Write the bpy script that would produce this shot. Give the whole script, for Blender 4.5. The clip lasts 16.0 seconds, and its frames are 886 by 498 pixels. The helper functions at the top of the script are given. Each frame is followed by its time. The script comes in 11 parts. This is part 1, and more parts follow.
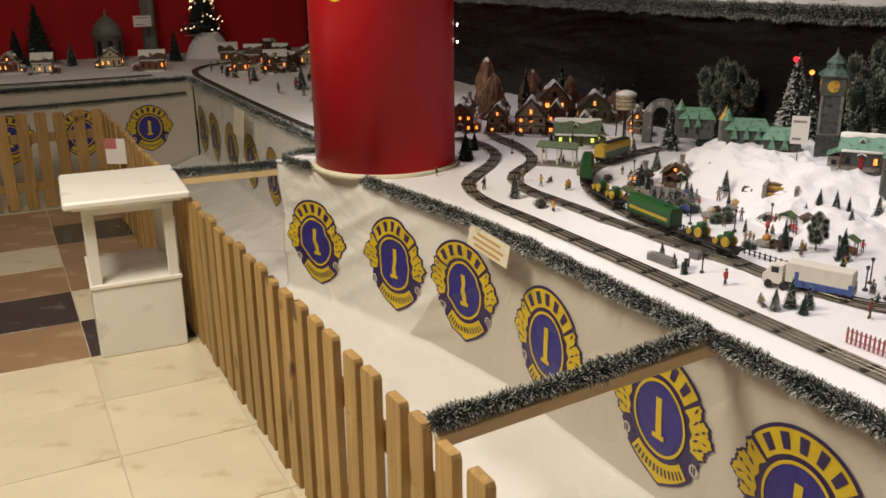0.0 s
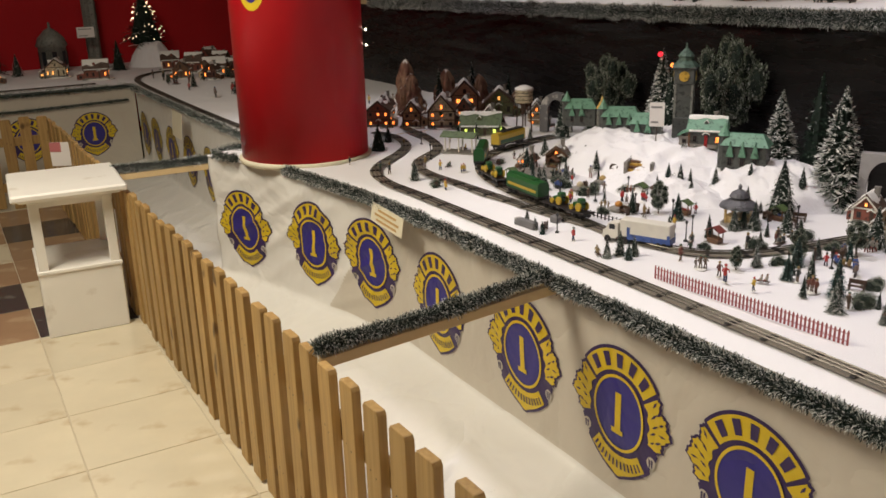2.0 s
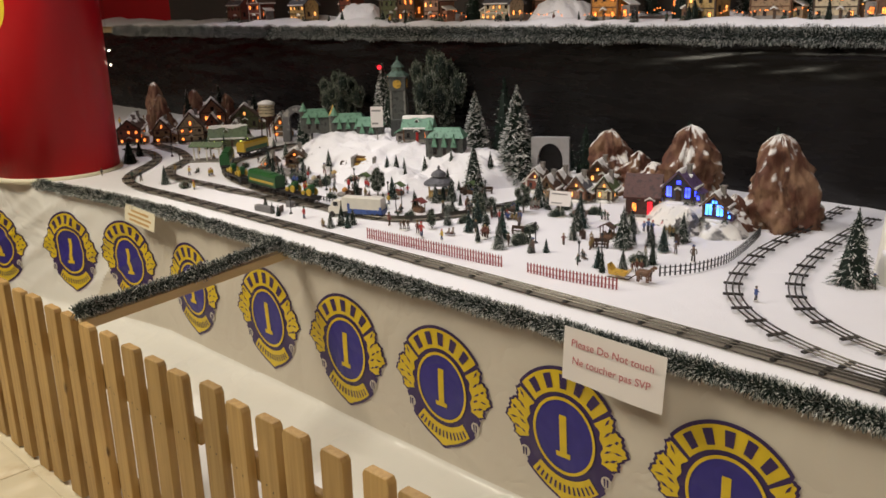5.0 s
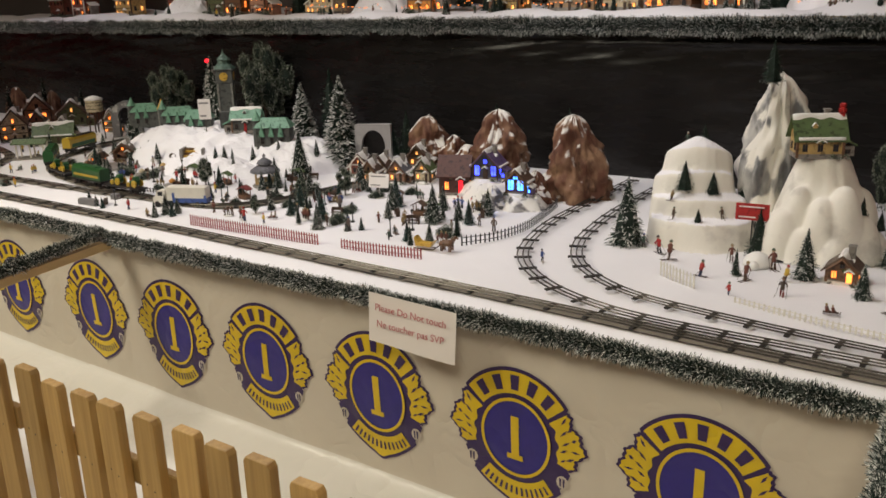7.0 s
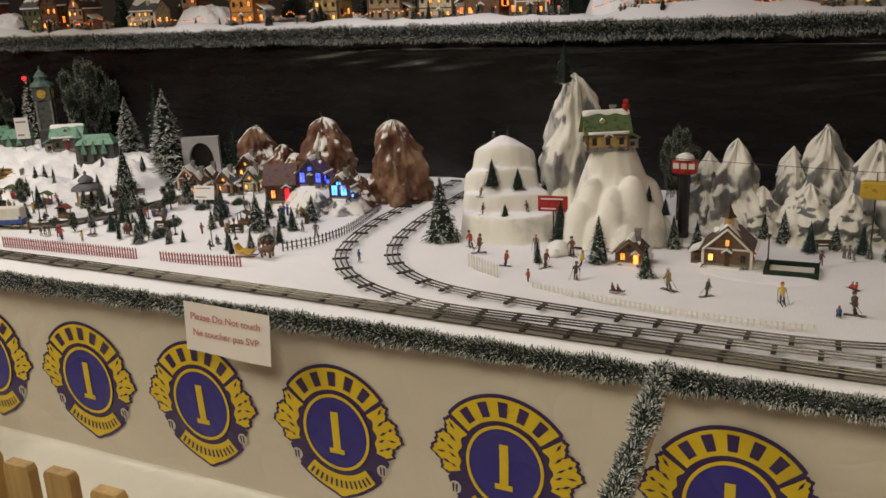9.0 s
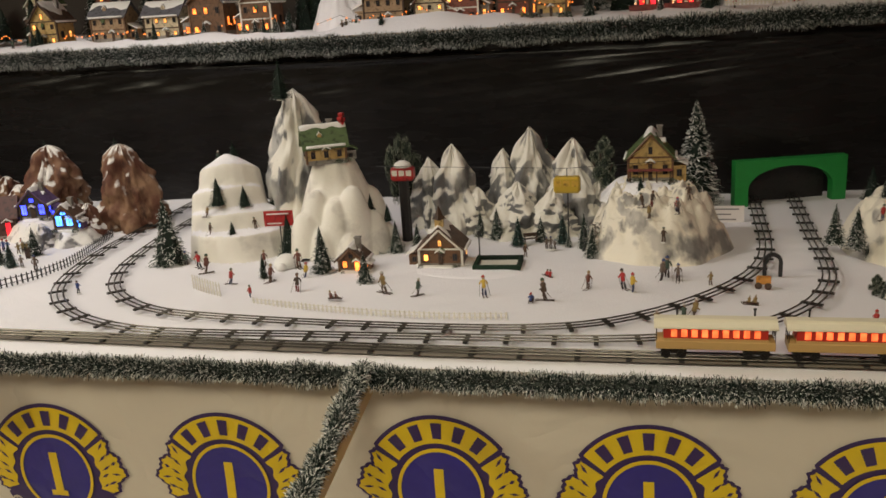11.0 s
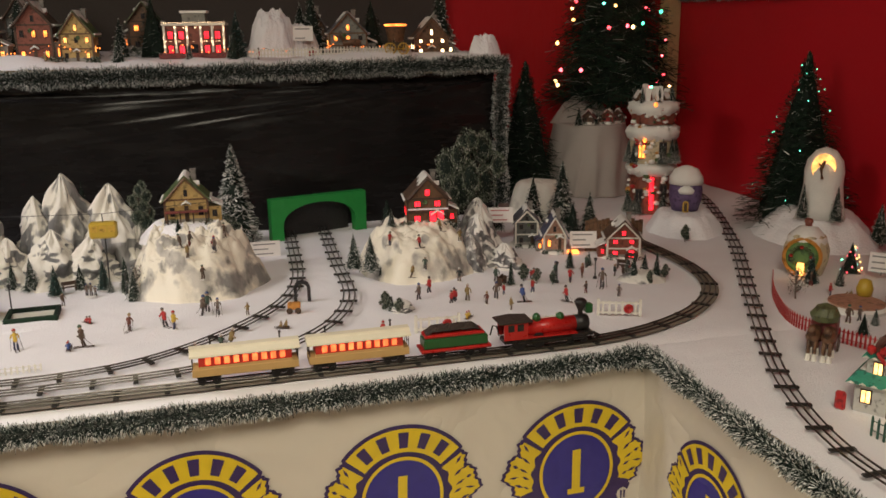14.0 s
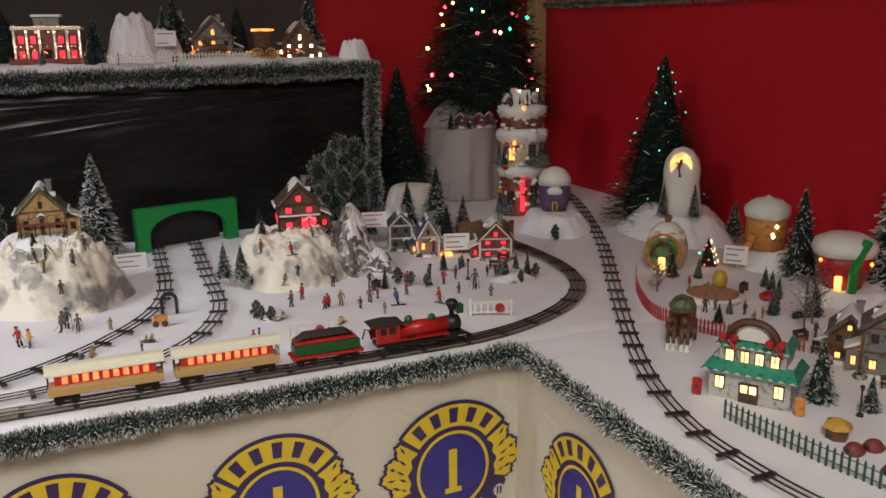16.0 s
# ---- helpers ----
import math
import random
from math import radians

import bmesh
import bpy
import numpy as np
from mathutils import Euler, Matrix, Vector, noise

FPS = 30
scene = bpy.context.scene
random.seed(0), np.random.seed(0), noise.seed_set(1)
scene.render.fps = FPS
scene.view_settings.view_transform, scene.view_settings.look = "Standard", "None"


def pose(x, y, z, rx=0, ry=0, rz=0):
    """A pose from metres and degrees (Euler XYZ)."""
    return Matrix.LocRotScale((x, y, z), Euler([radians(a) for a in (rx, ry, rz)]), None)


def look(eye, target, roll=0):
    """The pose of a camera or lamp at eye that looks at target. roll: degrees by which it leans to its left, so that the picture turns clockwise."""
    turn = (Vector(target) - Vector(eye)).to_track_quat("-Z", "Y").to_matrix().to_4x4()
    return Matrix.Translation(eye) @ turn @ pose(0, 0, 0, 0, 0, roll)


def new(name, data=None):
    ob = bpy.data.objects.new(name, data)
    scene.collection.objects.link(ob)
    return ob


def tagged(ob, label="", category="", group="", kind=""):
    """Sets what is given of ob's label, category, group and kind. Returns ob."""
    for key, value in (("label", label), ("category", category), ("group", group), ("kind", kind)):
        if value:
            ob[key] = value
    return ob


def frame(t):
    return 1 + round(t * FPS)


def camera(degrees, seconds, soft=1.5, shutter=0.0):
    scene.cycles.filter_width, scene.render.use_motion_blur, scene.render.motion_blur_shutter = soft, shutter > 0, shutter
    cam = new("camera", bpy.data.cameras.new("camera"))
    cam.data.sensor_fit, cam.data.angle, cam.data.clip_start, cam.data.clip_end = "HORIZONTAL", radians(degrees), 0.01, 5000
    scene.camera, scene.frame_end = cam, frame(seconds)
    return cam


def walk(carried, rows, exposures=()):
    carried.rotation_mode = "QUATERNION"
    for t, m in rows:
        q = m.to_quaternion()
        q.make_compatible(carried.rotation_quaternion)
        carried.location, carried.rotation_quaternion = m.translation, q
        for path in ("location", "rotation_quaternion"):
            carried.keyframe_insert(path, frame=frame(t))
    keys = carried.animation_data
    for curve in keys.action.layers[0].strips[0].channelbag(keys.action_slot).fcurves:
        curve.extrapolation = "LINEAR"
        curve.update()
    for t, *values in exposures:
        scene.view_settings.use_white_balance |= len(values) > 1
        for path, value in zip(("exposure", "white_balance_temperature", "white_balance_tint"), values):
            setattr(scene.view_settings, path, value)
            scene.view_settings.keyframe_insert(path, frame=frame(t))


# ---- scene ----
cam = camera(54.0, 16.0, 1.6)
PATH = [
    (0, (0.057, 0.595, 1.564), (0.919, 2.291, 0.947), -0.7),
    (0.5, (0.033, 0.496, 1.56), (0.966, 2.142, 0.911), -0.7),
    (1, (0.026, 0.381, 1.562), (0.997, 2.02, 0.953), -1.4),
    (1.5, (0.033, 0.227, 1.571), (0.975, 1.883, 0.962), -0.4),
    (2, (0.033, 0.087, 1.581), (0.976, 1.743, 0.974), -1.6),
    (2.5, (0.0, -0.023, 1.576), (0.971, 1.629, 1.004), -2.1),
    (3, (-0.072, -0.15, 1.572), (0.956, 1.46, 0.98), -2.7),
    (3.5, (-0.084, -0.231, 1.591), (1.053, 1.301, 0.992), -3.0),
    (3.7, (-0.113, -0.268, 1.585), (1.067, 1.239, 1.004), -2.1),
    (6, (-0.206, -0.553, 1.513), (1.256, 0.677, 0.919), -2.4),
    (6.5, (-0.228, -0.609, 1.52), (1.291, 0.546, 0.923), -1.5),
    (7, (-0.233, -0.699, 1.522), (1.322, 0.422, 0.953), -1.7),
    (7.5, (-0.237, -0.749, 1.524), (1.361, 0.314, 0.961), -2.1),
    (8, (-0.253, -0.771, 1.522), (1.393, 0.216, 0.961), -2.0),
    (8.2, (-0.261, -0.777, 1.525), (1.4, 0.187, 0.967), -2.0),
    (10.3, (-0.167, -1.133, 1.492), (1.627, -0.451, 0.931), -3.4),
    (10.5, (-0.176, -1.15, 1.495), (1.633, -0.504, 0.937), -3.4),
    (11, (-0.207, -1.121, 1.515), (1.663, -0.677, 0.962), -3.7),
    (11.5, (-0.238, -1.108, 1.512), (1.685, -0.909, 1.002), -3.5),
    (12, (-0.273, -1.114, 1.522), (1.658, -1.17, 1.006), -2.5),
    (12.5, (-0.301, -1.142, 1.533), (1.629, -1.31, 1.036), -1.4),
    (13, (-0.336, -1.183, 1.536), (1.586, -1.473, 1.067), -1.0),
    (13.5, (-0.351, -1.207, 1.538), (1.545, -1.62, 1.053), -0.9),
    (14, (-0.359, -1.216, 1.54), (1.509, -1.728, 1.041), -0.7),
    (14.5, (-0.366, -1.221, 1.539), (1.476, -1.83, 1.053), -0.7),
    (15, (-0.368, -1.231, 1.535), (1.449, -1.916, 1.054), -0.7),
    (15.5, (-0.371, -1.239, 1.534), (1.425, -1.975, 1.052), -0.6),
    (16, (-0.373, -1.251, 1.532), (1.41, -2.013, 1.045), -0.6),
]
EXPOSURES = [(0, 0.0, 6800, 10), (3.5, -0.05, 6750, 9), (7.5, -0.12, 6850, 7), (10.5, -0.30, 7150, 6), (11.0, -0.1, 7200, 6), (11.5, 0.14, 7250, 7), (12.5, 0.2, 7450, 8), (13.5, 0.28, 7150, 9), (14.5, 0.36, 6650, 10), (16.0, 0.36, 6050, 10)]
walk(cam, [(t, look(eye, target, roll)) for t, eye, target, roll in PATH], EXPOSURES)

# ---- world, lamps, exposure ----
world = bpy.data.worlds.new("hall_air")
scene.world = world
world.use_nodes = True
world.node_tree.nodes["Background"].inputs[0].default_value = (1.0, 0.86, 0.7, 1)
world.node_tree.nodes["Background"].inputs[1].default_value = 0.02
scene.view_settings.exposure = 0.0


def lamp(name, kind, m, energy, colour, size=0.5, size_y=None, spot=None):
    data = bpy.data.lights.new(name, kind)
    data.energy, data.color = energy, colour
    if kind == "AREA":
        data.shape = "RECTANGLE"
        data.size, data.size_y = size, size_y or size
    else:
        data.shadow_soft_size = size
    if kind == "AREA" and spot:
        data.spread = radians(spot)
    elif spot:
        data.spot_size, data.spot_blend = radians(spot), 0.6
    ob = new(name, data)
    ob.matrix_world = m
    return ob


WARM = (1.0, 0.93, 0.79)
COOL = (0.97, 0.93, 1.0)
lamp("ceiling_lamp", "AREA", look((-0.6, 3.2, 3.15), (0.2, 3.2, 0)), 118, WARM, 1.2, 1.2)
lamp("ceiling_lamp", "AREA", look((-1.0, -0.95, 3.15), (0.7, -0.95, 0.3)), 38, WARM, 1.2, 1.2, spot=110)
# unseen fill lamp, added to brighten the far corner
lamp("ceiling_lamp", "AREA", look((0.6, 7.2, 3.15), (0.7, 7.6, 0)), 9.5, WARM, 1.2, 1.2)
# fill spot out of view, added to brighten the pillar end
lamp("track_spot", "SPOT", look((2.0, 4.6, 3.1), (2.35, 4.1, 0.75)), 62, COOL, 0.12, spot=88)
lamp("track_spot", "SPOT", look((2.0, 2.4, 3.1), (2.1, 1.4, 0.75)), 90, COOL, 0.12, spot=96)
lamp("track_spot", "SPOT", look((2.0, 0.8, 3.1), (2.1, 0.2, 0.75)), 68, COOL, 0.12, spot=96)
# two more added fills: one lifts the raised village, one the red wall
lamp("track_spot", "SPOT", look((1.8, -1.4, 3.1), (3.05, -1.8, 1.3)), 10, (1.0, 0.93, 0.90), 0.12, spot=66)
lamp("track_spot", "SPOT", look((1.0, -1.2, 3.1), (3.4, -3.5, 2.05)), 24, WARM, 0.2, spot=56)


# ---- materials ----
def nodes_of(name):
    m = bpy.data.materials.new(name)
    m.use_nodes = True
    t = m.node_tree
    return m, t.nodes, t.links, t.nodes["Principled BSDF"]


def material(name, base, rough=0.6, vary=0.2, scale=9.0, bump=0.15, fine=90.0, metal=0.0, spots=None, spot_scale=20.0, spot_at=0.6, spec=0.5, coat=0.0, stretch=(1, 1, 1), per_object=0.0, crease=0.0, crease_scale=2.2):
    """A surface with broad mottling, fine relief and, where spots is given, worn or stained patches of that colour."""
    m, n, l, b = nodes_of(name)
    co = n.new("ShaderNodeTexCoord")
    mp = n.new("ShaderNodeMapping")
    mp.inputs["Scale"].default_value = stretch
    l.new(co.outputs["Object"], mp.inputs[0])
    big = n.new("ShaderNodeTexNoise")
    big.inputs["Scale"].default_value, big.inputs["Detail"].default_value = scale, 5
    l.new(mp.outputs[0], big.inputs["Vector"])
    mix = n.new("ShaderNodeMix")
    mix.data_type = "RGBA"
    lo = [max(0, c * (1 - vary)) for c in base]
    hi = [min(1, c * (1 + vary)) for c in base]
    mix.inputs[6].default_value, mix.inputs[7].default_value = (*lo, 1), (*hi, 1)
    l.new(big.outputs["Fac"], mix.inputs[0])
    out = mix.outputs[2]
    small = n.new("ShaderNodeTexNoise")
    small.inputs["Scale"].default_value, small.inputs["Detail"].default_value = fine, 4
    l.new(mp.outputs[0], small.inputs["Vector"])
    if spots:
        sp = n.new("ShaderNodeTexNoise")
        sp.inputs["Scale"].default_value, sp.inputs["Detail"].default_value = spot_scale, 6
        l.new(mp.outputs[0], sp.inputs["Vector"])
        ramp = n.new("ShaderNodeMapRange")
        ramp.inputs[1].default_value, ramp.inputs[2].default_value = spot_at - 0.04, spot_at + 0.06
        l.new(sp.outputs["Fac"], ramp.inputs[0])
        mx = n.new("ShaderNodeMix")
        mx.data_type = "RGBA"
        mx.inputs[7].default_value = (*spots, 1)
        l.new(ramp.outputs[0], mx.inputs[0])
        l.new(out, mx.inputs[6])
        out = mx.outputs[2]
    if per_object:
        info = n.new("ShaderNodeObjectInfo")
        rng = n.new("ShaderNodeMapRange")
        rng.inputs[3].default_value, rng.inputs[4].default_value = 1 - per_object, 1 + per_object
        l.new(info.outputs["Random"], rng.inputs[0])
        hsv = n.new("ShaderNodeHueSaturation")
        l.new(rng.outputs[0], hsv.inputs["Value"])
        l.new(out, hsv.inputs["Color"])
        out = hsv.outputs[0]
    l.new(out, b.inputs["Base Color"])
    rr = n.new("ShaderNodeMapRange")
    rr.inputs[3].default_value, rr.inputs[4].default_value = max(0.03, rough - 0.1), min(1, rough + 0.1)
    l.new(small.outputs["Fac"], rr.inputs[0])
    l.new(rr.outputs[0], b.inputs["Roughness"])
    b.inputs["Metallic"].default_value = metal
    b.inputs["Specular IOR Level"].default_value = spec
    b.inputs["Coat Weight"].default_value = coat
    if crease:
        cr = n.new("ShaderNodeTexNoise")
        cr.inputs["Scale"].default_value, cr.inputs["Detail"].default_value = crease_scale, 3
        cr.inputs["Distortion"].default_value = 0.4
        l.new(mp.outputs[0], cr.inputs["Vector"])
        cb = n.new("ShaderNodeBump")
        cb.inputs["Strength"].default_value, cb.inputs["Distance"].default_value = crease, 0.05
        dip = n.new("ShaderNodeMath")
        dip.operation = "SUBTRACT"
        dip.inputs[1].default_value = 0.5
        l.new(cr.outputs["Fac"], dip.inputs[0])
        edge = n.new("ShaderNodeMath")
        edge.operation = "ABSOLUTE"
        l.new(dip.outputs[0], edge.inputs[0])
        l.new(edge.outputs[0], cb.inputs["Height"])
        l.new(cb.outputs[0], b.inputs["Normal"])
    if bump:
        bp = n.new("ShaderNodeBump")
        bp.inputs["Strength"].default_value, bp.inputs["Distance"].default_value = bump, 0.004
        l.new(small.outputs["Fac"], bp.inputs["Height"])
        if crease:
            l.new(cb.outputs[0], bp.inputs["Normal"])
        l.new(bp.outputs[0], b.inputs["Normal"])
    return m


def board_wood(name, light, dark):
    """Sawn softwood, upright: fine streaks along the board, a few knots, no two boards alike."""
    m, n, l, b = nodes_of(name)
    co = n.new("ShaderNodeTexCoord")
    info = n.new("ShaderNodeObjectInfo")
    shift = n.new("ShaderNodeVectorMath")
    shift.operation = "MULTIPLY_ADD"
    shift.inputs[1].default_value = (1, 1, 1)
    l.new(co.outputs["Object"], shift.inputs[0])
    scale = n.new("ShaderNodeMath")
    scale.operation = "MULTIPLY"
    scale.inputs[1].default_value = 37.0
    l.new(info.outputs["Random"], scale.inputs[0])
    l.new(scale.outputs[0], shift.inputs[2])

    def field(vec, sc, detail):
        mp = n.new("ShaderNodeMapping")
        mp.inputs["Scale"].default_value = vec
        l.new(shift.outputs[0], mp.inputs[0])
        t = n.new("ShaderNodeTexNoise")
        t.inputs["Scale"].default_value, t.inputs["Detail"].default_value = sc, detail
        l.new(mp.outputs[0], t.inputs["Vector"])
        return t.outputs["Fac"]

    def ramp(fac, lo, hi, a, c):
        r = n.new("ShaderNodeMapRange")
        r.inputs[1].default_value, r.inputs[2].default_value = lo, hi
        r.inputs[3].default_value, r.inputs[4].default_value = a, c
        l.new(fac, r.inputs[0])
        return r.outputs[0]

    def mixed(fac, a, c):
        x = n.new("ShaderNodeMix")
        x.data_type = "RGBA"
        l.new(fac, x.inputs[0])
        for k, v in ((6, a), (7, c)):
            if isinstance(v, tuple):
                x.inputs[k].default_value = (*v, 1)
            else:
                l.new(v, x.inputs[k])
        return x.outputs[2]

    streak = field((1, 1, 0.04), 85, 4)
    wood = mixed(ramp(streak, 0.35, 0.72, 0.0, 0.75), light, dark)
    wood = mixed(ramp(field((1, 1, 0.35), 9, 3), 0.45, 0.75, 0.0, 0.5), wood, tuple(c * 1.25 for c in light))
    wood = mixed(ramp(field((1, 1, 0.55), 13, 1), 0.71, 0.76, 0.0, 1.0), wood, tuple(c * 0.5 for c in dark))
    h = n.new("ShaderNodeHueSaturation")
    l.new(ramp(info.outputs["Random"], 0, 1, 0.80, 1.18), h.inputs["Value"])
    l.new(wood, h.inputs["Color"])
    l.new(h.outputs[0], b.inputs["Base Color"])
    b.inputs["Roughness"].default_value = 0.55
    bp = n.new("ShaderNodeBump")
    bp.inputs["Strength"].default_value, bp.inputs["Distance"].default_value = 0.35, 0.002
    l.new(streak, bp.inputs["Height"])
    l.new(bp.outputs[0], b.inputs["Normal"])
    return m


def snowy(name, base, other, at=0.45, scale=14, streak=(1, 1, 1), snow=(0.76, 0.74, 0.70)):
    """Modelled rock: two stone colours, ragged snow where it faces up and in drifts down the flanks."""
    m, n, l, b = nodes_of(name)
    co = n.new("ShaderNodeTexCoord")
    mp = n.new("ShaderNodeMapping")
    mp.inputs["Scale"].default_value = streak
    l.new(co.outputs["Object"], mp.inputs[0])

    def field(sc, detail=6):
        t = n.new("ShaderNodeTexNoise")
        t.inputs["Scale"].default_value, t.inputs["Detail"].default_value = sc, detail
        l.new(mp.outputs[0], t.inputs["Vector"])
        return t.outputs["Fac"]

    def blend(fac, a, c, lo, hi):
        r = n.new("ShaderNodeMapRange")
        r.inputs[1].default_value, r.inputs[2].default_value = lo, hi
        l.new(fac, r.inputs[0])
        x = n.new("ShaderNodeMix")
        x.data_type = "RGBA"
        l.new(r.outputs[0], x.inputs[0])
        for k, v in ((6, a), (7, c)):
            if isinstance(v, tuple):
                x.inputs[k].default_value = (*v, 1)
            else:
                l.new(v, x.inputs[k])
        return x.outputs[2]

    stone = blend(field(scale * 1.6), base, other, 0.42, 0.62)
    stone = blend(field(scale * 2.6), stone, tuple(c * 0.5 for c in base), 0.55, 0.72)
    g = n.new("ShaderNodeNewGeometry")
    sep = n.new("ShaderNodeSeparateXYZ")
    l.new(g.outputs["Normal"], sep.inputs[0])
    add = n.new("ShaderNodeMath")
    add.operation = "MULTIPLY_ADD"
    add.inputs[1].default_value = 0.42
    l.new(sep.outputs[2], add.inputs[0])
    l.new(field(scale), add.inputs[2])
    l.new(blend(add.outputs[0], stone, snow, at + 0.22, at + 0.30), b.inputs["Base Color"])
    b.inputs["Roughness"].default_value = 0.8
    bp = n.new("ShaderNodeBump")
    bp.inputs["Strength"].default_value, bp.inputs["Distance"].default_value = 0.7, 0.006
    l.new(field(scale * 3), bp.inputs["Height"])
    l.new(bp.outputs[0], b.inputs["Normal"])
    return m


def islands(name, colours, rough=0.6, spec=0.3):
    """Many small pieces in one mesh, each piece in one of the colours (position, colour)."""
    m, n, l, b = nodes_of(name)
    g = n.new("ShaderNodeNewGeometry")
    r = n.new("ShaderNodeValToRGB")
    r.color_ramp.interpolation = "CONSTANT"
    while len(r.color_ramp.elements) < len(colours):
        r.color_ramp.elements.new(0.5)
    for e, (p, c) in zip(r.color_ramp.elements, colours):
        e.position, e.color = p, (*c, 1)
    l.new(g.outputs["Random Per Island"], r.inputs[0])
    l.new(r.outputs[0], b.inputs["Base Color"])
    b.inputs["Roughness"].default_value, b.inputs["Specular IOR Level"].default_value = rough, spec
    return m


def glow(name, colour, strength):
    """Something that gives off light: uneven, as a lamp behind frosted plastic is."""
    m, n, l, b = nodes_of(name)
    co = n.new("ShaderNodeTexCoord")
    t = n.new("ShaderNodeTexNoise")
    t.inputs["Scale"].default_value = 35
    l.new(co.outputs["Object"], t.inputs["Vector"])
    rr = n.new("ShaderNodeMapRange")
    rr.inputs[1].default_value, rr.inputs[2].default_value = 0.3, 0.7
    rr.inputs[3].default_value, rr.inputs[4].default_value = strength * 0.35, strength * 1.4
    l.new(t.outputs["Fac"], rr.inputs[0])
    l.new(rr.outputs[0], b.inputs["Emission Strength"])
    b.inputs["Base Color"].default_value = (*[c * 0.5 for c in colour], 1)
    b.inputs["Emission Color"].default_value = (*colour, 1)
    return m


